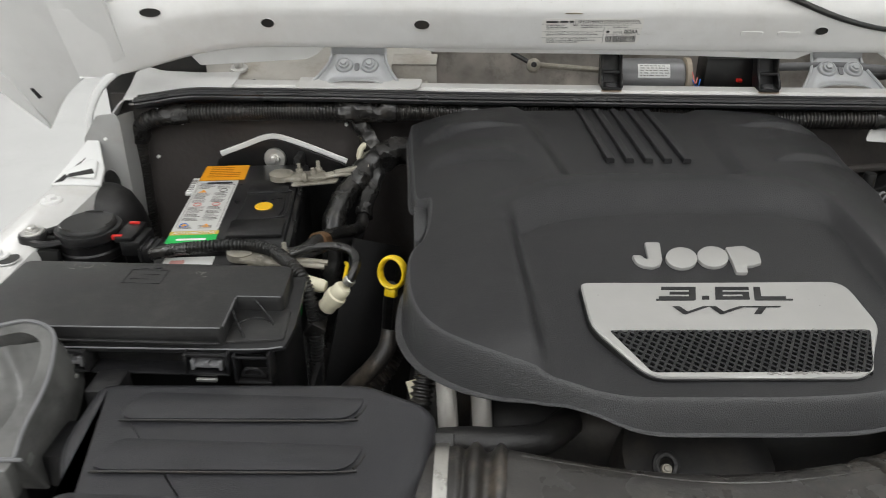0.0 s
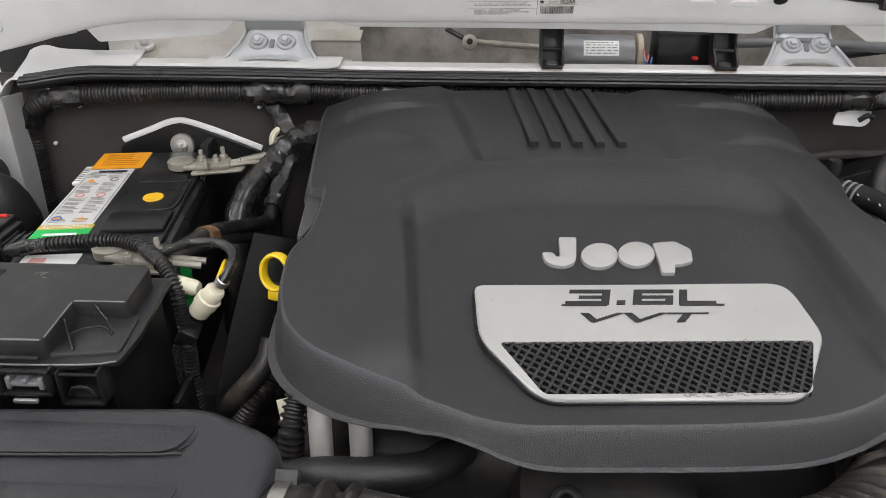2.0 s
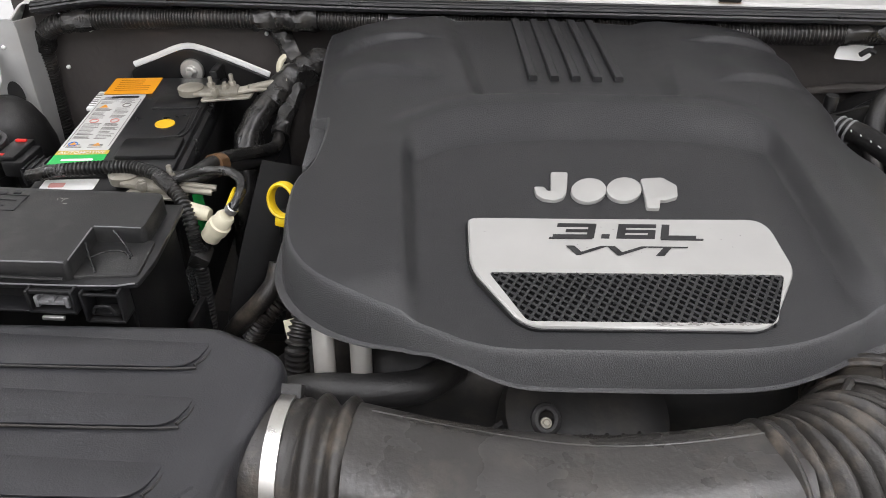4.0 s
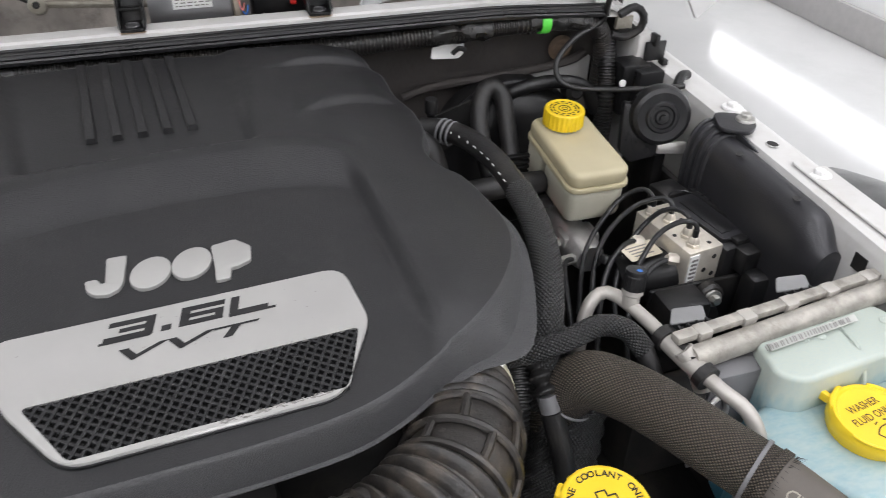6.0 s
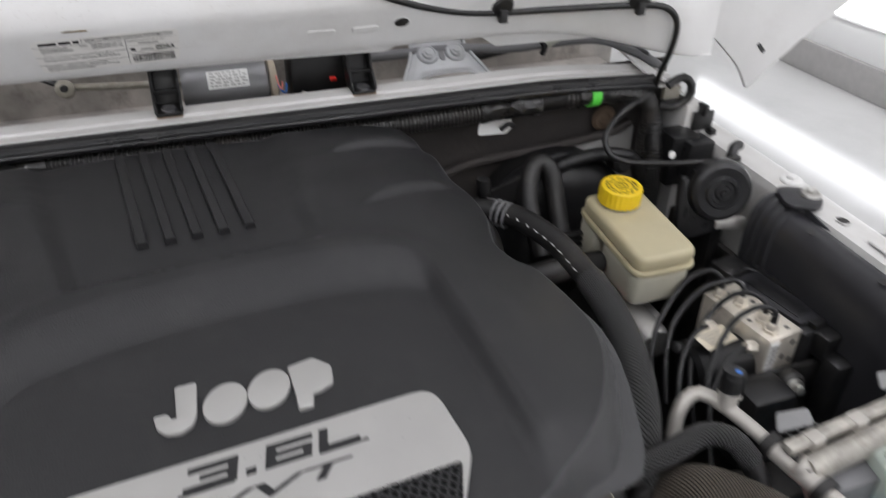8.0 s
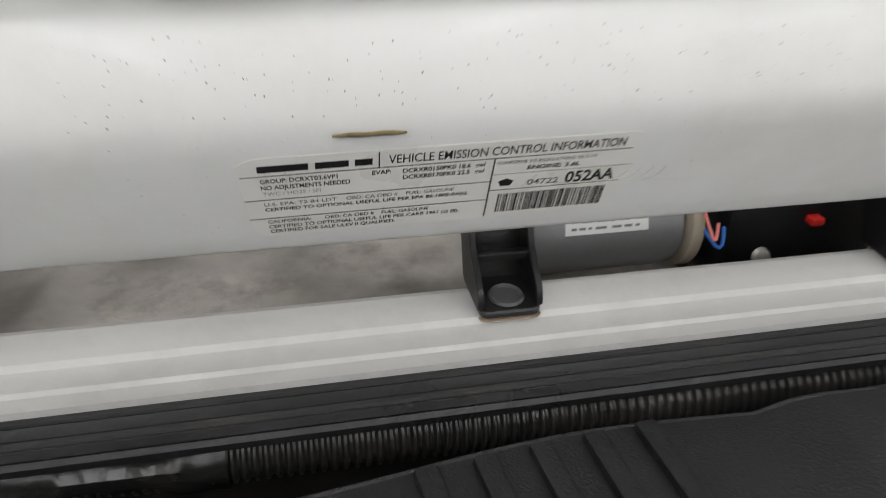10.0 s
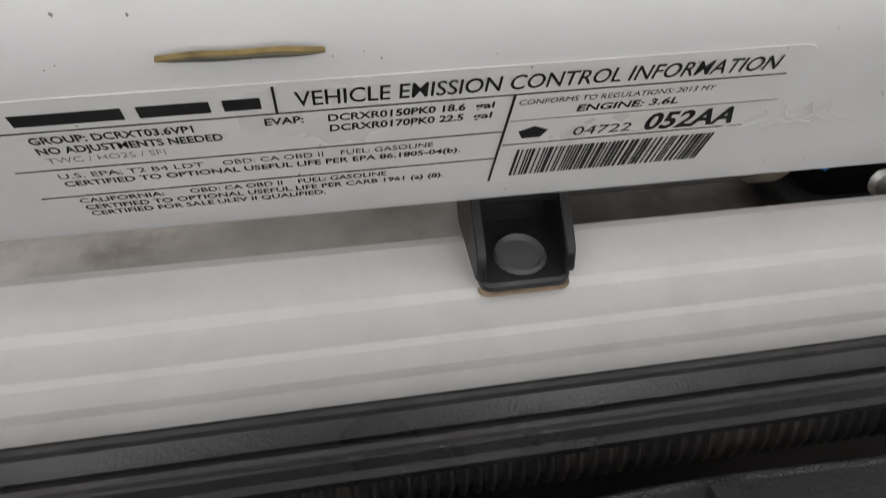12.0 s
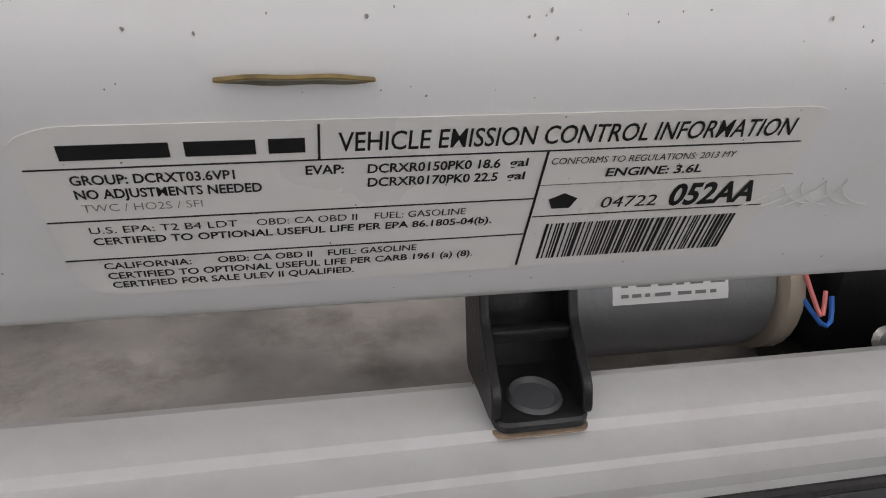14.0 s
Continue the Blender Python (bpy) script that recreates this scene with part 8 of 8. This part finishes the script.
lidw = part("cap", moved(lathe([(0, 0.0105), (0.026, 0.0105), (0.0272, 0.0120), (0.0295, 0.0118), (0.0310, 0.0095), (0.0312, 0.0), (0.029, -0.004), (0.029, -0.012), (0, -0.012)], 48), WM), YELLOW, wc, "yellow washer fluid cap with brown print")
for a in (20, 110, 200, 290):
    part("rim_grip", moved(tube([(0.0305 * math.cos(radians(a + k)), 0.0305 * math.sin(radians(a + k)), 0.0115) for k in range(0, 41, 8)], 0.0014, 8), WM), YELLOW, lidw)
part("hinge_strap", moved(join(box(-0.009, -0.004, 0.028, 0.044, 0.002, 0.010, 0.0015), box(0.004, 0.009, 0.028, 0.044, 0.002, 0.010, 0.0015), box(-0.012, 0.012, 0.040, 0.047, 0.0, 0.008, 0.002)), WM @ pose(0, 0, 0, 0, 0, 22)), YELLOW, wc)
part("pull_tab", moved(join(prism(rounded([(-0.013, -0.026), (0.013, -0.026), (0.009, -0.048), (-0.009, -0.048)], 0.003), 0.0, 0.004, 0.001, 1), box(-0.001, 0.001, -0.047, -0.028, 0.004, 0.006, 0), box(-0.007, -0.005, -0.047, -0.028, 0.004, 0.006, 0), box(0.005, 0.007, -0.047, -0.028, 0.004, 0.006, 0)), WM @ pose(0, 0, 0, 0, 0, 22)), YELLOW, wc)
BROWNINK = mat("brown_ink", (0.10, 0.055, 0.008), 0.5)
WT = WM @ pose(0, 0, 0.0106, 0, 0, 8)
part("cap_print", join(fit_words("WASHER", -0.0150, 0.0150, 0.0080, 0.0062, WT, 0.0002, 0.01), fit_words("FLUID ONLY", -0.0200, 0.0200, -0.0020, 0.0062, WT, 0.0002, 0.01)), BROWNINK, lidw, smooth=0)
part("cap_symbol", join(*[moved(tube(p, 0.0006, 6), WT) for p in ([(-0.011, -0.013, 0), (-0.006, -0.0095, 0), (0, -0.0085, 0), (0.006, -0.0095, 0), (0.011, -0.013, 0)], [(-0.011, -0.013, 0), (-0.007, -0.020, 0)], [(0.011, -0.013, 0), (0.007, -0.020, 0)], [(-0.007, -0.020, 0), (0, -0.0185, 0), (0.007, -0.020, 0)],
     [(0, -0.010, 0), (0.0005, -0.013, 0)], [(0.0005, -0.015, 0), (0.001, -0.017, 0)], [(-0.006, -0.0055, 0), (-0.003, -0.0045, 0)], [(0.003, -0.0045, 0), (0.006, -0.0055, 0)])]), BROWNINK, lidw, smooth=0)

# black air box along the right wing, with its ribbed rear collar
wb = thing("wing_air_duct", (0.605, 0.61, 0.80), "black moulded air duct fixed along the wing rail", "air duct")


DUCT = [(0.648, 0.905), (0.6465, 0.945), (0.642, 0.966), (0.634, 0.9755), (0.624, 0.9780), (0.615, 0.9750), (0.608, 0.9670), (0.6035, 0.953), (0.602, 0.935), (0.602, 0.905), (0.602, 0.870), (0.602, 0.82)]
DPATH = spline([(x, 0, z) for x, z in DUCT], 0.004)


def duct_ring(u):
    k = u * (len(DPATH) - 1)
    i = min(int(k), len(DPATH) - 2)
    return DPATH[i].lerp(DPATH[i + 1], k - i)


def wing_duct(u, v):
    p = duct_ring(u)
    y = 0.725 - 0.212 * v
    k = 1.0 - 0.30 * smooth01(0.80, 1.0, v) ** 2 - 0.03 * v
    grow = 1.0 + 0.10 * smooth01(0.22, 0.06, v)
    return (0.622 + (p.x - 0.622) * k * grow, y, 0.90 + (p.z - 0.90) * k * (1.0 + 0.04 * smooth01(0.22, 0.06, v)) - 0.006 * v)


part("body", thick(grid(44, 44, wing_duct), 0.003), MOULD, wb)
part("end_cap", thick(grid(24, 8, lambda u, v: (lambda p: (0.610 + (p[0] - 0.610) * (1 - v), 0.513 - 0.004 * math.sin(v * 1.57), 0.90 + (p[2] - 0.90) * (1 - v)))(wing_duct(u, 1.0))), 0.002, (0, -1, 0)), MOULD, wb)
for k in range(4):
    v = 0.02 + 0.05 * k
    part("collar_ridge", tube([Vector(wing_duct(j / 24, v)) for j in range(1, 22)], 0.0026, 8), MOULD, wb)
part("ear", prism(rounded([(0.612, 0.690), (0.640, 0.672), (0.660, 0.690), (0.656, 0.716), (0.628, 0.728)], 0.011), 0.982, 0.987, 0.0015, 2), MOULD, wb)
bolt("bolt", (0.650, 0.699, 0.988), (0, 0, 1), 0.006, 0.0105, 0.007, ZINC, wb)
part("web", prism([(0, 0), (0.030, 0), (0, 0.012)], 0, 0.002, 0, m=pose(0.632, 0.684, 0.972, 90, 0, -75)), MOULD, wb)
for p in ((0.613, 0.652, 0.9755), (0.616, 0.566, 0.9735)):
    part("hole", lathe([(0, 0.0008), (0.0035, 0.0008), (0.004, 0)], 12, aim(p, (-0.25, 0, 1))), DARK, wb)
hn = thing("wing_horn", (0.575, 0.745, 0.86), "round black horn with concentric rings", "horn")
NM = aim((0.578, 0.750, 0.978), (-0.30, -0.93, 0.20)) @ Matrix.Scale(0.88, 4)
part("disc", lathe([(0, 0.012), (0.008, 0.012), (0.010, 0.009), (0.014, 0.009), (0.0155, 0.012), (0.019, 0.012), (0.021, 0.009), (0.031, 0.010), (0.036, 0.007), (0.0385, 0.0), (0.0385, -0.012), (0.034, -0.02), (0, -0.02)], 40, NM), SATIN, hn)
part("hub", lathe([(0, 0.016), (0.004, 0.016), (0.0045, 0.011)], 12, NM), BLACK, hn)
part("trumpet", moved(prism(rounded([(-0.046, 0.015), (-0.046, -0.050), (-0.030, -0.066), (0.022, -0.050), (0.022, 0.0)], 0.006), -0.024, -0.006, 0.004, 2), NM), SATIN, hn)
part("stay", box(0.585, 0.60, 0.755, 0.80, 0.85, 0.96, 0.003), BLACK, hn)
part("silver_stay", moved(box(0.002, 0.04, -0.052, -0.036, -0.012, -0.004, 0.002), NM), ALU, hn)

# relay block in the corner
rl = thing("relay_block", (0.60, 0.86, 0.85), "black relay and connector block by the bulkhead corner", "relay block")
part("block", box(0.585, 0.622, 0.850, 0.885, 0.93, 0.994, 0.003), BLACK, rl)
part("relay", box(0.600, 0.634, 0.835, 0.868, 0.945, 0.990, 0.003), SATIN, rl)
part("clip", join(box(0.622, 0.650, 0.868, 0.872, 0.990, 1.014, 0.001), box(0.630, 0.636, 0.862, 0.876, 1.010, 1.024, 0.001), box(0.644, 0.652, 0.860, 0.872, 0.985, 0.992, 0.001)), BLACK, rl)
part("loom", tube([(0.580, 0.895, 1.012), (0.578, 0.880, 0.985), (0.575, 0.868, 0.95), (0.572, 0.86, 0.88)], 0.011, 12, wave=0.001, pitch=0.004), LOOM, rl)
part("elbow", tube([(0.628, 0.80, 0.985), (0.640, 0.812, 0.992), (0.652, 0.818, 0.990)], 0.006, 10), BLACK, rl)
part("white_dot", lathe([(0, 0.002), (0.004, 0.0015), (0.005, 0)], 12, aim((0.583, 0.846, 0.975), (0, -1, 0.2))), PAPER, rl)
eye = thing("cable_ring", (0.60, 0.885, 1.03), "black hose ring with a silver clip at the cowl corner", "hose")
part("ring", tube([(0.585, 0.880, 1.048), (0.604, 0.880, 1.056), (0.618, 0.880, 1.045), (0.618, 0.882, 1.028), (0.600, 0.885, 1.018), (0.582, 0.888, 1.022)], 0.005, 10), RUBBER, eye)
part("clip", box(0.585, 0.608, 0.884, 0.890, 1.028, 1.044, 0.002), LEAD, eye)
part("rust_patch", lathe([(0, 0.003), (0.006, 0.002), (0.008, 0.0036), (0.012, 0.0036), (0.0165, 0)], 24, aim((0.535, 0.927, 0.995), (0, -1, 0))), mat("brown_grommet", (0.13, 0.090, 0.060), 0.6, vary=0.4, vscale=60), body, "brown stained grommet")
# bare painted steel under the felt
part("bare_steel", prism(rounded([(0.432, 0.80), (0.432, 0.950), (0.440, 0.962), (0.470, 0.968), (0.540, 0.975), (0.566, 0.986), (0.575, 0.984), (0.578, 0.80)], 0.003), 0, 0.002, 0.0005, 1, Matrix(((1, 0, 0, 0), (0, 0, -1, 0.921), (0, 1, 0, 0), (0, 0, 0, 1)))), PRIMER, body, "dusty pale steel below the felt")
part("felt_edge", tube([(0.325, 0.919, 0.956), (0.365, 0.917, 0.967), (0.470, 0.917, 0.973), (0.540, 0.917, 0.980), (0.566, 0.918, 0.990)], 0.0055, 10, lump=0.08), FIREWALL, body)
fr = thing("side_duct", (0.66, 0.42, 0.85), "grey-black hose end by the wing", "hose")
part("hose", tube([(0.640, 0.455, 0.925), (0.662, 0.425, 0.922), (0.672, 0.38, 0.915), (0.675, 0.33, 0.90)], lambda t: 0.018 + 0.012 * t + 0.002 * math.sin(t * 40) * smooth01(0.5, 0.6, t), 24, step=0.003), RUBBER, fr)

# ---- cowl fittings ----
HINGE = mat("grey_hinge_steel", (0.46, 0.47, 0.48), 0.42, 0.15, bump=0.2, vary=0.06, dirt=(0.28, 0.26, 0.22), dirt_amount=0.25)


def hinge(x, dy, dz, k):
    """A pressed hinge: splayed feet, a waisted face leaning back with two bosses, an arm into the bonnet."""
    def f(u, v):
        a = 2 * u - 1
        w = 0.0515 - 0.0200 * smooth01(0.0, 0.80, v) ** 0.7
        y = 0.9100 + dy + 0.003 * smooth01(0.0, 0.16, v) + 0.040 * smooth01(0.0, 1.0, v)
        z = 1.0665 + dz + 0.003 * smooth01(0.0, 0.14, v) + 0.034 * max(0.0, v - 0.10) / 0.90
        arch = 0.009 * max(0.0, 1 - (a / 0.74) ** 4) * smooth01(0.30, 0.0, v)
        return (x + k * w * a, y + 0.006 * smooth01(0.78, 1.0, abs(a)), z + arch)
    h = part("hinge", thick(grid(28, 24, f), 0.0022, (0, -1, 0.3)), HINGE, hood, "pressed grey steel bonnet hinge")
    for s_ in (-1, 1):
        edge = [f(0.5 + 0.5 * s_, k / 5) for k in range(6)]
        part("edge_lip", tube([(p[0], p[1] - 0.001, p[2] + 0.001) for p in edge], 0.0020, 8), HINGE, h)
    part("arm", box(x - 0.0315 * k, x + 0.0315 * k, 0.9500 + dy, 0.966 + dy, 1.098 + dz, 1.124 + dz, 0.003), HINGE, h)
    nrm = (0, -0.64, 0.77)
    for dx in (-0.0165, 0.0165):
        c = f(0.5 + dx / 0.07, 0.56)
        part("boss", lathe([(0, 0.0032), (0.0085, 0.0032), (0.0095, 0.0042), (0.0108, 0.0036), (0.0118, 0.0010), (0.0118, -0.002)], 24, aim((x + dx, c[1], c[2]), nrm)), HINGE, h)
        bolt("bolt", (x + dx, c[1] - 0.0032, c[2] + 0.0038), nrm, 0.0046, 0.0068, 0.0042, HINGE, h)
    c = f(0.5, 0.52)
    part("slot", prism(rounded([(-0.003, -0.006), (0.003, -0.006), (0.003, 0.006), (-0.003, 0.006)], 0.0028), 0.0008, 0.0018, 0.0003, 1, aim((x, c[1], c[2]), nrm)), GREYPLASTIC, h)
    return h


hinge(0.3328, 0.020, -0.0010, 0.98)
hinge(-0.2868, 0.005, 0.0010, 1.12)
RUSTSTAIN = mat("brown_rust_stain", (0.30, 0.22, 0.15), 0.6, vary=0.3, vscale=200)
for xx in (0.0385, 0.2330):
    tw = thing("seal_clip_tower", (xx, 0.92, 1.066), "black plastic clip tower standing on the cowl ledge", "bracket", "clip towers")
    part("foot", prism(rounded([(-0.0125, -0.012), (0.0125, -0.012), (0.0135, 0.016), (-0.0135, 0.016)], [0.004, 0.004, 0.001, 0.001]), 0, 0.0035, 0.0008, 1, pose(xx, 0.9235, 1.0681, 3, 0, 0)), BLACK, tw)
    part("rust_stain", prism(rounded([(-0.0128, -0.0122), (0.0127, -0.0122), (0.0138, 0.010), (-0.0138, 0.012)], 0.003), 0, 0.0006, 0, 1, pose(xx, 0.9235, 1.0673, 3, 0, 0)), RUSTSTAIN, tw, "thin brown rust stain round the foot")
    part("foot_dimple", lathe([(0, -0.0002), (0.0055, 0.0), (0.0068, 0.0012), (0.0076, 0.0)], 20, pose(xx, 0.9210, 1.0719, 3, 0, 0)), mat("worn_dimple", (0.07, 0.07, 0.072), 0.4) if xx < 0.1 else bpy.data.materials["worn_dimple"], tw)
    for s_ in (-1, 1):
        part("side_wall", prism(rounded([(0.913, 1.070), (0.940, 1.070), (0.962, 1.128), (0.946, 1.128), (0.930, 1.090), (0.915, 1.078)], 0.003), -0.0014, 0.0014, 0.0004, 1, Matrix(((0, 0, 1, xx + s_ * 0.0122), (1, 0, 0, 0), (0, 1, 0, 0), (0, 0, 0, 1)))), BLACK, tw)
    part("back_wall", moved(box(-0.012, 0.012, -0.0015, 0.0015, 0.0, 0.062, 0.0006), pose(xx, 0.936, 1.070, -21, 0, 0)), BLACK, tw)
    part("crossbar", box(xx - 0.012, xx + 0.012, 0.928, 0.932, 1.084, 1.088, 0.0008), BLACK, tw)
MY = 0.990
motor = thing("wiper_motor", (0.10, 0.985, 1.03), "grey cylindrical wiper motor with a paper label", "wiper motor")
part("can", lathe([(0, 0.045), (0.020, 0.045), (0.0245, 0.041), (0.0255, 0.034), (0.0255, -0.040), (0.022, -0.046), (0, -0.046)], 36, aim((0.100, MY, 1.064), (1, 0, 0))), mat("grey_painted_can", (0.22, 0.22, 0.225), 0.4, 0.3, bump=0.2), motor)
lb = part("label", grid(10, 6, lambda u, v: (0.080 + 0.042 * u, MY - 0.0258 * math.cos(0.25 + 0.75 * v), 1.064 + 0.0258 * math.sin(0.25 + 0.75 * v))), PAPER, motor)
rm = random.Random(4)
for row in range(5):
    x = 0.083
    while x < 0.117:
        w = rm.uniform(0.0015, 0.006)
        part("print_bar", grid(3, 2, lambda u, v, x=x, w=w, row=row: (x + w * u, MY - 0.0260 * math.cos(0.34 + 0.13 * row + 0.045 * v), 1.064 + 0.0260 * math.sin(0.34 + 0.13 * row + 0.045 * v))), GREYINK, lb)
        x += w + rm.uniform(0.001, 0.003)
part("end_ring", lathe([(0.018, 0.0), (0.027, 0.002), (0.027, 0.008), (0.018, 0.010)], 30, aim((0.143, MY, 1.064), (1, 0, 0))), mat("tan_gasket", (0.42, 0.36, 0.28), 0.6), motor)
part("gearbox", box(0.165, 0.255, 0.965, 1.01, 1.035, 1.098, 0.008), BLACK, motor)
part("wire", tube([(0.150, 0.966, 1.070), (0.155, 0.958, 1.062), (0.158, 0.957, 1.063), (0.160, 0.962, 1.070)], 0.0009, 8), BLUE, motor, "blue wire")
part("wire", tube([(0.150, 0.966, 1.078), (0.152, 0.958, 1.068), (0.154, 0.957, 1.066), (0.156, 0.961, 1.073)], 0.0008, 8), mat("pink_wire", (0.75, 0.22, 0.20), 0.4), motor, "pink wire")
part("red_plug", box(0.207, 0.214, 0.959, 0.966, 1.067, 1.071, 0.001), RED, motor)
part("screw", lathe([(0, 0.003), (0.004, 0.0025), (0.005, 0)], 12, aim((0.176, 0.951, 1.058), (0, -1, 0.3))), ZINC, motor)
part("shelf", box(0.155, 0.25, 0.955, 1.00, 1.030, 1.040, 0.003), BLACK, motor)
lk = thing("wiper_linkage", (-0.05, 0.99, 1.03), "bare steel wiper linkage rod with a dark pivot", "linkage")
part("rod", tube([(-0.058, 0.990, 1.080), (0.0, 0.985, 1.077), (0.085, 0.99, 1.070)], 0.0040, 10), LEAD, lk)
part("pivot", lathe([(0, 0.012), (0.007, 0.012), (0.013, 0.008), (0.013, -0.008), (0, -0.008)], 20, aim((-0.056, 0.984, 1.080), (0, -0.9, 0.4)) @ Matrix.Scale(0.70, 4)), LEAD, lk)
part("pivot_centre", lathe([(0, 0.014), (0.004, 0.014), (0.0055, 0.012), (0.0055, 0.0)], 16, aim((-0.056, 0.984, 1.080), (0, -0.9, 0.4)) @ Matrix.Scale(0.70, 4)), RUBBER, lk)
part("arm", tube([(-0.056, 0.989, 1.080), (-0.070, 0.992, 1.087), (-0.085, 0.996, 1.094)], 0.005, 10, squash=0.6), RUBBER, lk)
bk = thing("cowl_bracket", (-0.105, 0.96, 1.03), "small folded pale steel bracket in the cowl", "bracket")
part("plate", moved(join(box(-0.028, 0.030, -0.002, 0.002, -0.030, 0.022, 0.001), box(-0.028, 0.030, -0.002, 0.03, 0.018, 0.022, 0.001)), pose(-0.214, 0.950, 1.069, 12, 0, 0)), COWLWHITE, bk)
wc2 = thing("cowl_hose", (0.45, 0.96, 1.06), "grey washer hose lying in the cowl", "hose")
part("hose", tube([(0.25, 0.97, 1.085), (0.34, 0.965, 1.088), (0.42, 0.958, 1.084), (0.47, 0.956, 1.086), (0.53, 0.952, 1.085), (0.575, 0.935, 1.070), (0.60, 0.915, 1.055)], 0.0055, 12), GREYPLASTIC, wc2)
part("drain_hose", tube([(0.36, 0.985, 1.066), (0.43, 0.978, 1.078), (0.50, 0.972, 1.092), (0.55, 0.955, 1.086), (0.585, 0.930, 1.066)], 0.0060, 12), RUBBER, wc2, "black rubber drain hose")
part("tie", tube([(0.452, 0.956, 1.0925), (0.458, 0.950, 1.085), (0.456, 0.952, 1.075)], 0.0035, 8), BLACK, wc2)
part("pale_joint", lathe([(0, 0.012), (0.007, 0.010), (0.008, -0.01), (0, -0.012)], 14, aim((0.468, 0.956, 1.090), (0.9, 0, 0.4))), CLEAR, wc2)
nutl = thing("cowl_stud", (-0.42, 0.945, 1.05), "steel stud and nut on the cowl panel", "stud")
part("nut", lathe([(0, 0.014), (0.005, 0.014), (0.007, 0.010), (0.007, 0.004), (0.014, 0.003), (0.015, 0)], 12, aim((-0.449, 0.962, 1.0770), (0.05, -0.28, 0.95)) @ Matrix.Scale(0.8, 4)), ALU, nutl)

# ---- washer pipe and wiring on the bonnet ----
wire = thing("bonnet_wire", (0.1, 0.87, 1.2), "thin black washer pipe clipped along the bonnet", "hose")
part("pipe", tube([(-0.42, 0.862, 1.222), (-0.30, 0.862, 1.226), (-0.176, 0.863, 1.2245), (-0.145, 0.864, 1.2210), (-0.110, 0.866, 1.2160), (-0.071, 0.869, 1.2118), (-0.030, 0.870, 1.2105), (0.05, 0.871, 1.2115), (0.110, 0.871, 1.2128), (0.145, 0.871, 1.2125), (0.175, 0.867, 1.206), (0.215, 0.863, 1.190), (0.270, 0.866, 1.169), (0.320, 0.872, 1.156), (0.366, 0.873, 1.1515), (0.43, 0.868, 1.151), (0.507, 0.848, 1.154), (0.535, 0.839, 1.1515), (0.550, 0.838, 1.136), (0.555, 0.845, 1.108), (0.557, 0.860, 1.075),
     (0.560, 0.876, 1.045), (0.525, 0.870, 1.030), (0.500, 0.862, 1.008), (0.498, 0.850, 0.990), (0.512, 0.835, 0.983), (0.545, 0.815, 0.985), (0.585, 0.790, 0.992), (0.63, 0.79, 0.99)], 0.0034, 12), LOOM, wire)
part("joint_sleeve", tube([(-0.190, 0.863, 1.2252), (-0.176, 0.863, 1.2245), (-0.166, 0.863, 1.2236)], 0.0046, 12), RUBBER, wire)
part("branch", tube([(0.172, 0.866, 1.207), (0.188, 0.860, 1.218), (0.212, 0.856, 1.2275), (0.245, 0.854, 1.2305)], 0.0036, 12), LOOM, wire)
part("sleeve", tube([(0.238, 0.854, 1.2303), (0.262, 0.853, 1.2310)], 0.0056, 12), RUBBER, wire)
part("elbow", tube([(0.260, 0.853, 1.2310), (0.268, 0.851, 1.235), (0.2705, 0.848, 1.249), (0.272, 0.845, 1.262)], 0.0042, 10), RUBBER, wire)
part("nozzle", lathe([(0, 0.014), (0.006, 0.013), (0.0085, 0.008), (0.0085, -0.006), (0.005, -0.008)], 16, aim((0.271, 0.845, 1.264), (-0.1, -0.35, 0.93)) @ Matrix.Scale(0.75, 4)), RUBBER, wire)
for x0, x1 in ((-0.0715, -0.0463), (0.1335, 0.1605)):
    part("strap", box(x0, x1, 0.8660, 0.885, 1.2072, 1.2152, 0.0012), INNER, wire, "white pressed strap")
for p in ((0.366, 0.871, 1.1545), (0.507, 0.846, 1.1575)):
    part("clip", join(lathe([(0, 0.004), (0.010, 0.003), (0.0125, 0.0), (0.0125, -0.002)], 16, aim((p[0], p[1], p[2] + 0.003), (0, -0.7, -0.3))), box(p[0] - 0.004, p[0] + 0.004, p[1] - 0.006, p[1] + 0.002, p[2] - 0.012, p[2] + 0.001, 0.001)), RUBBER, wire, "black plastic clip")
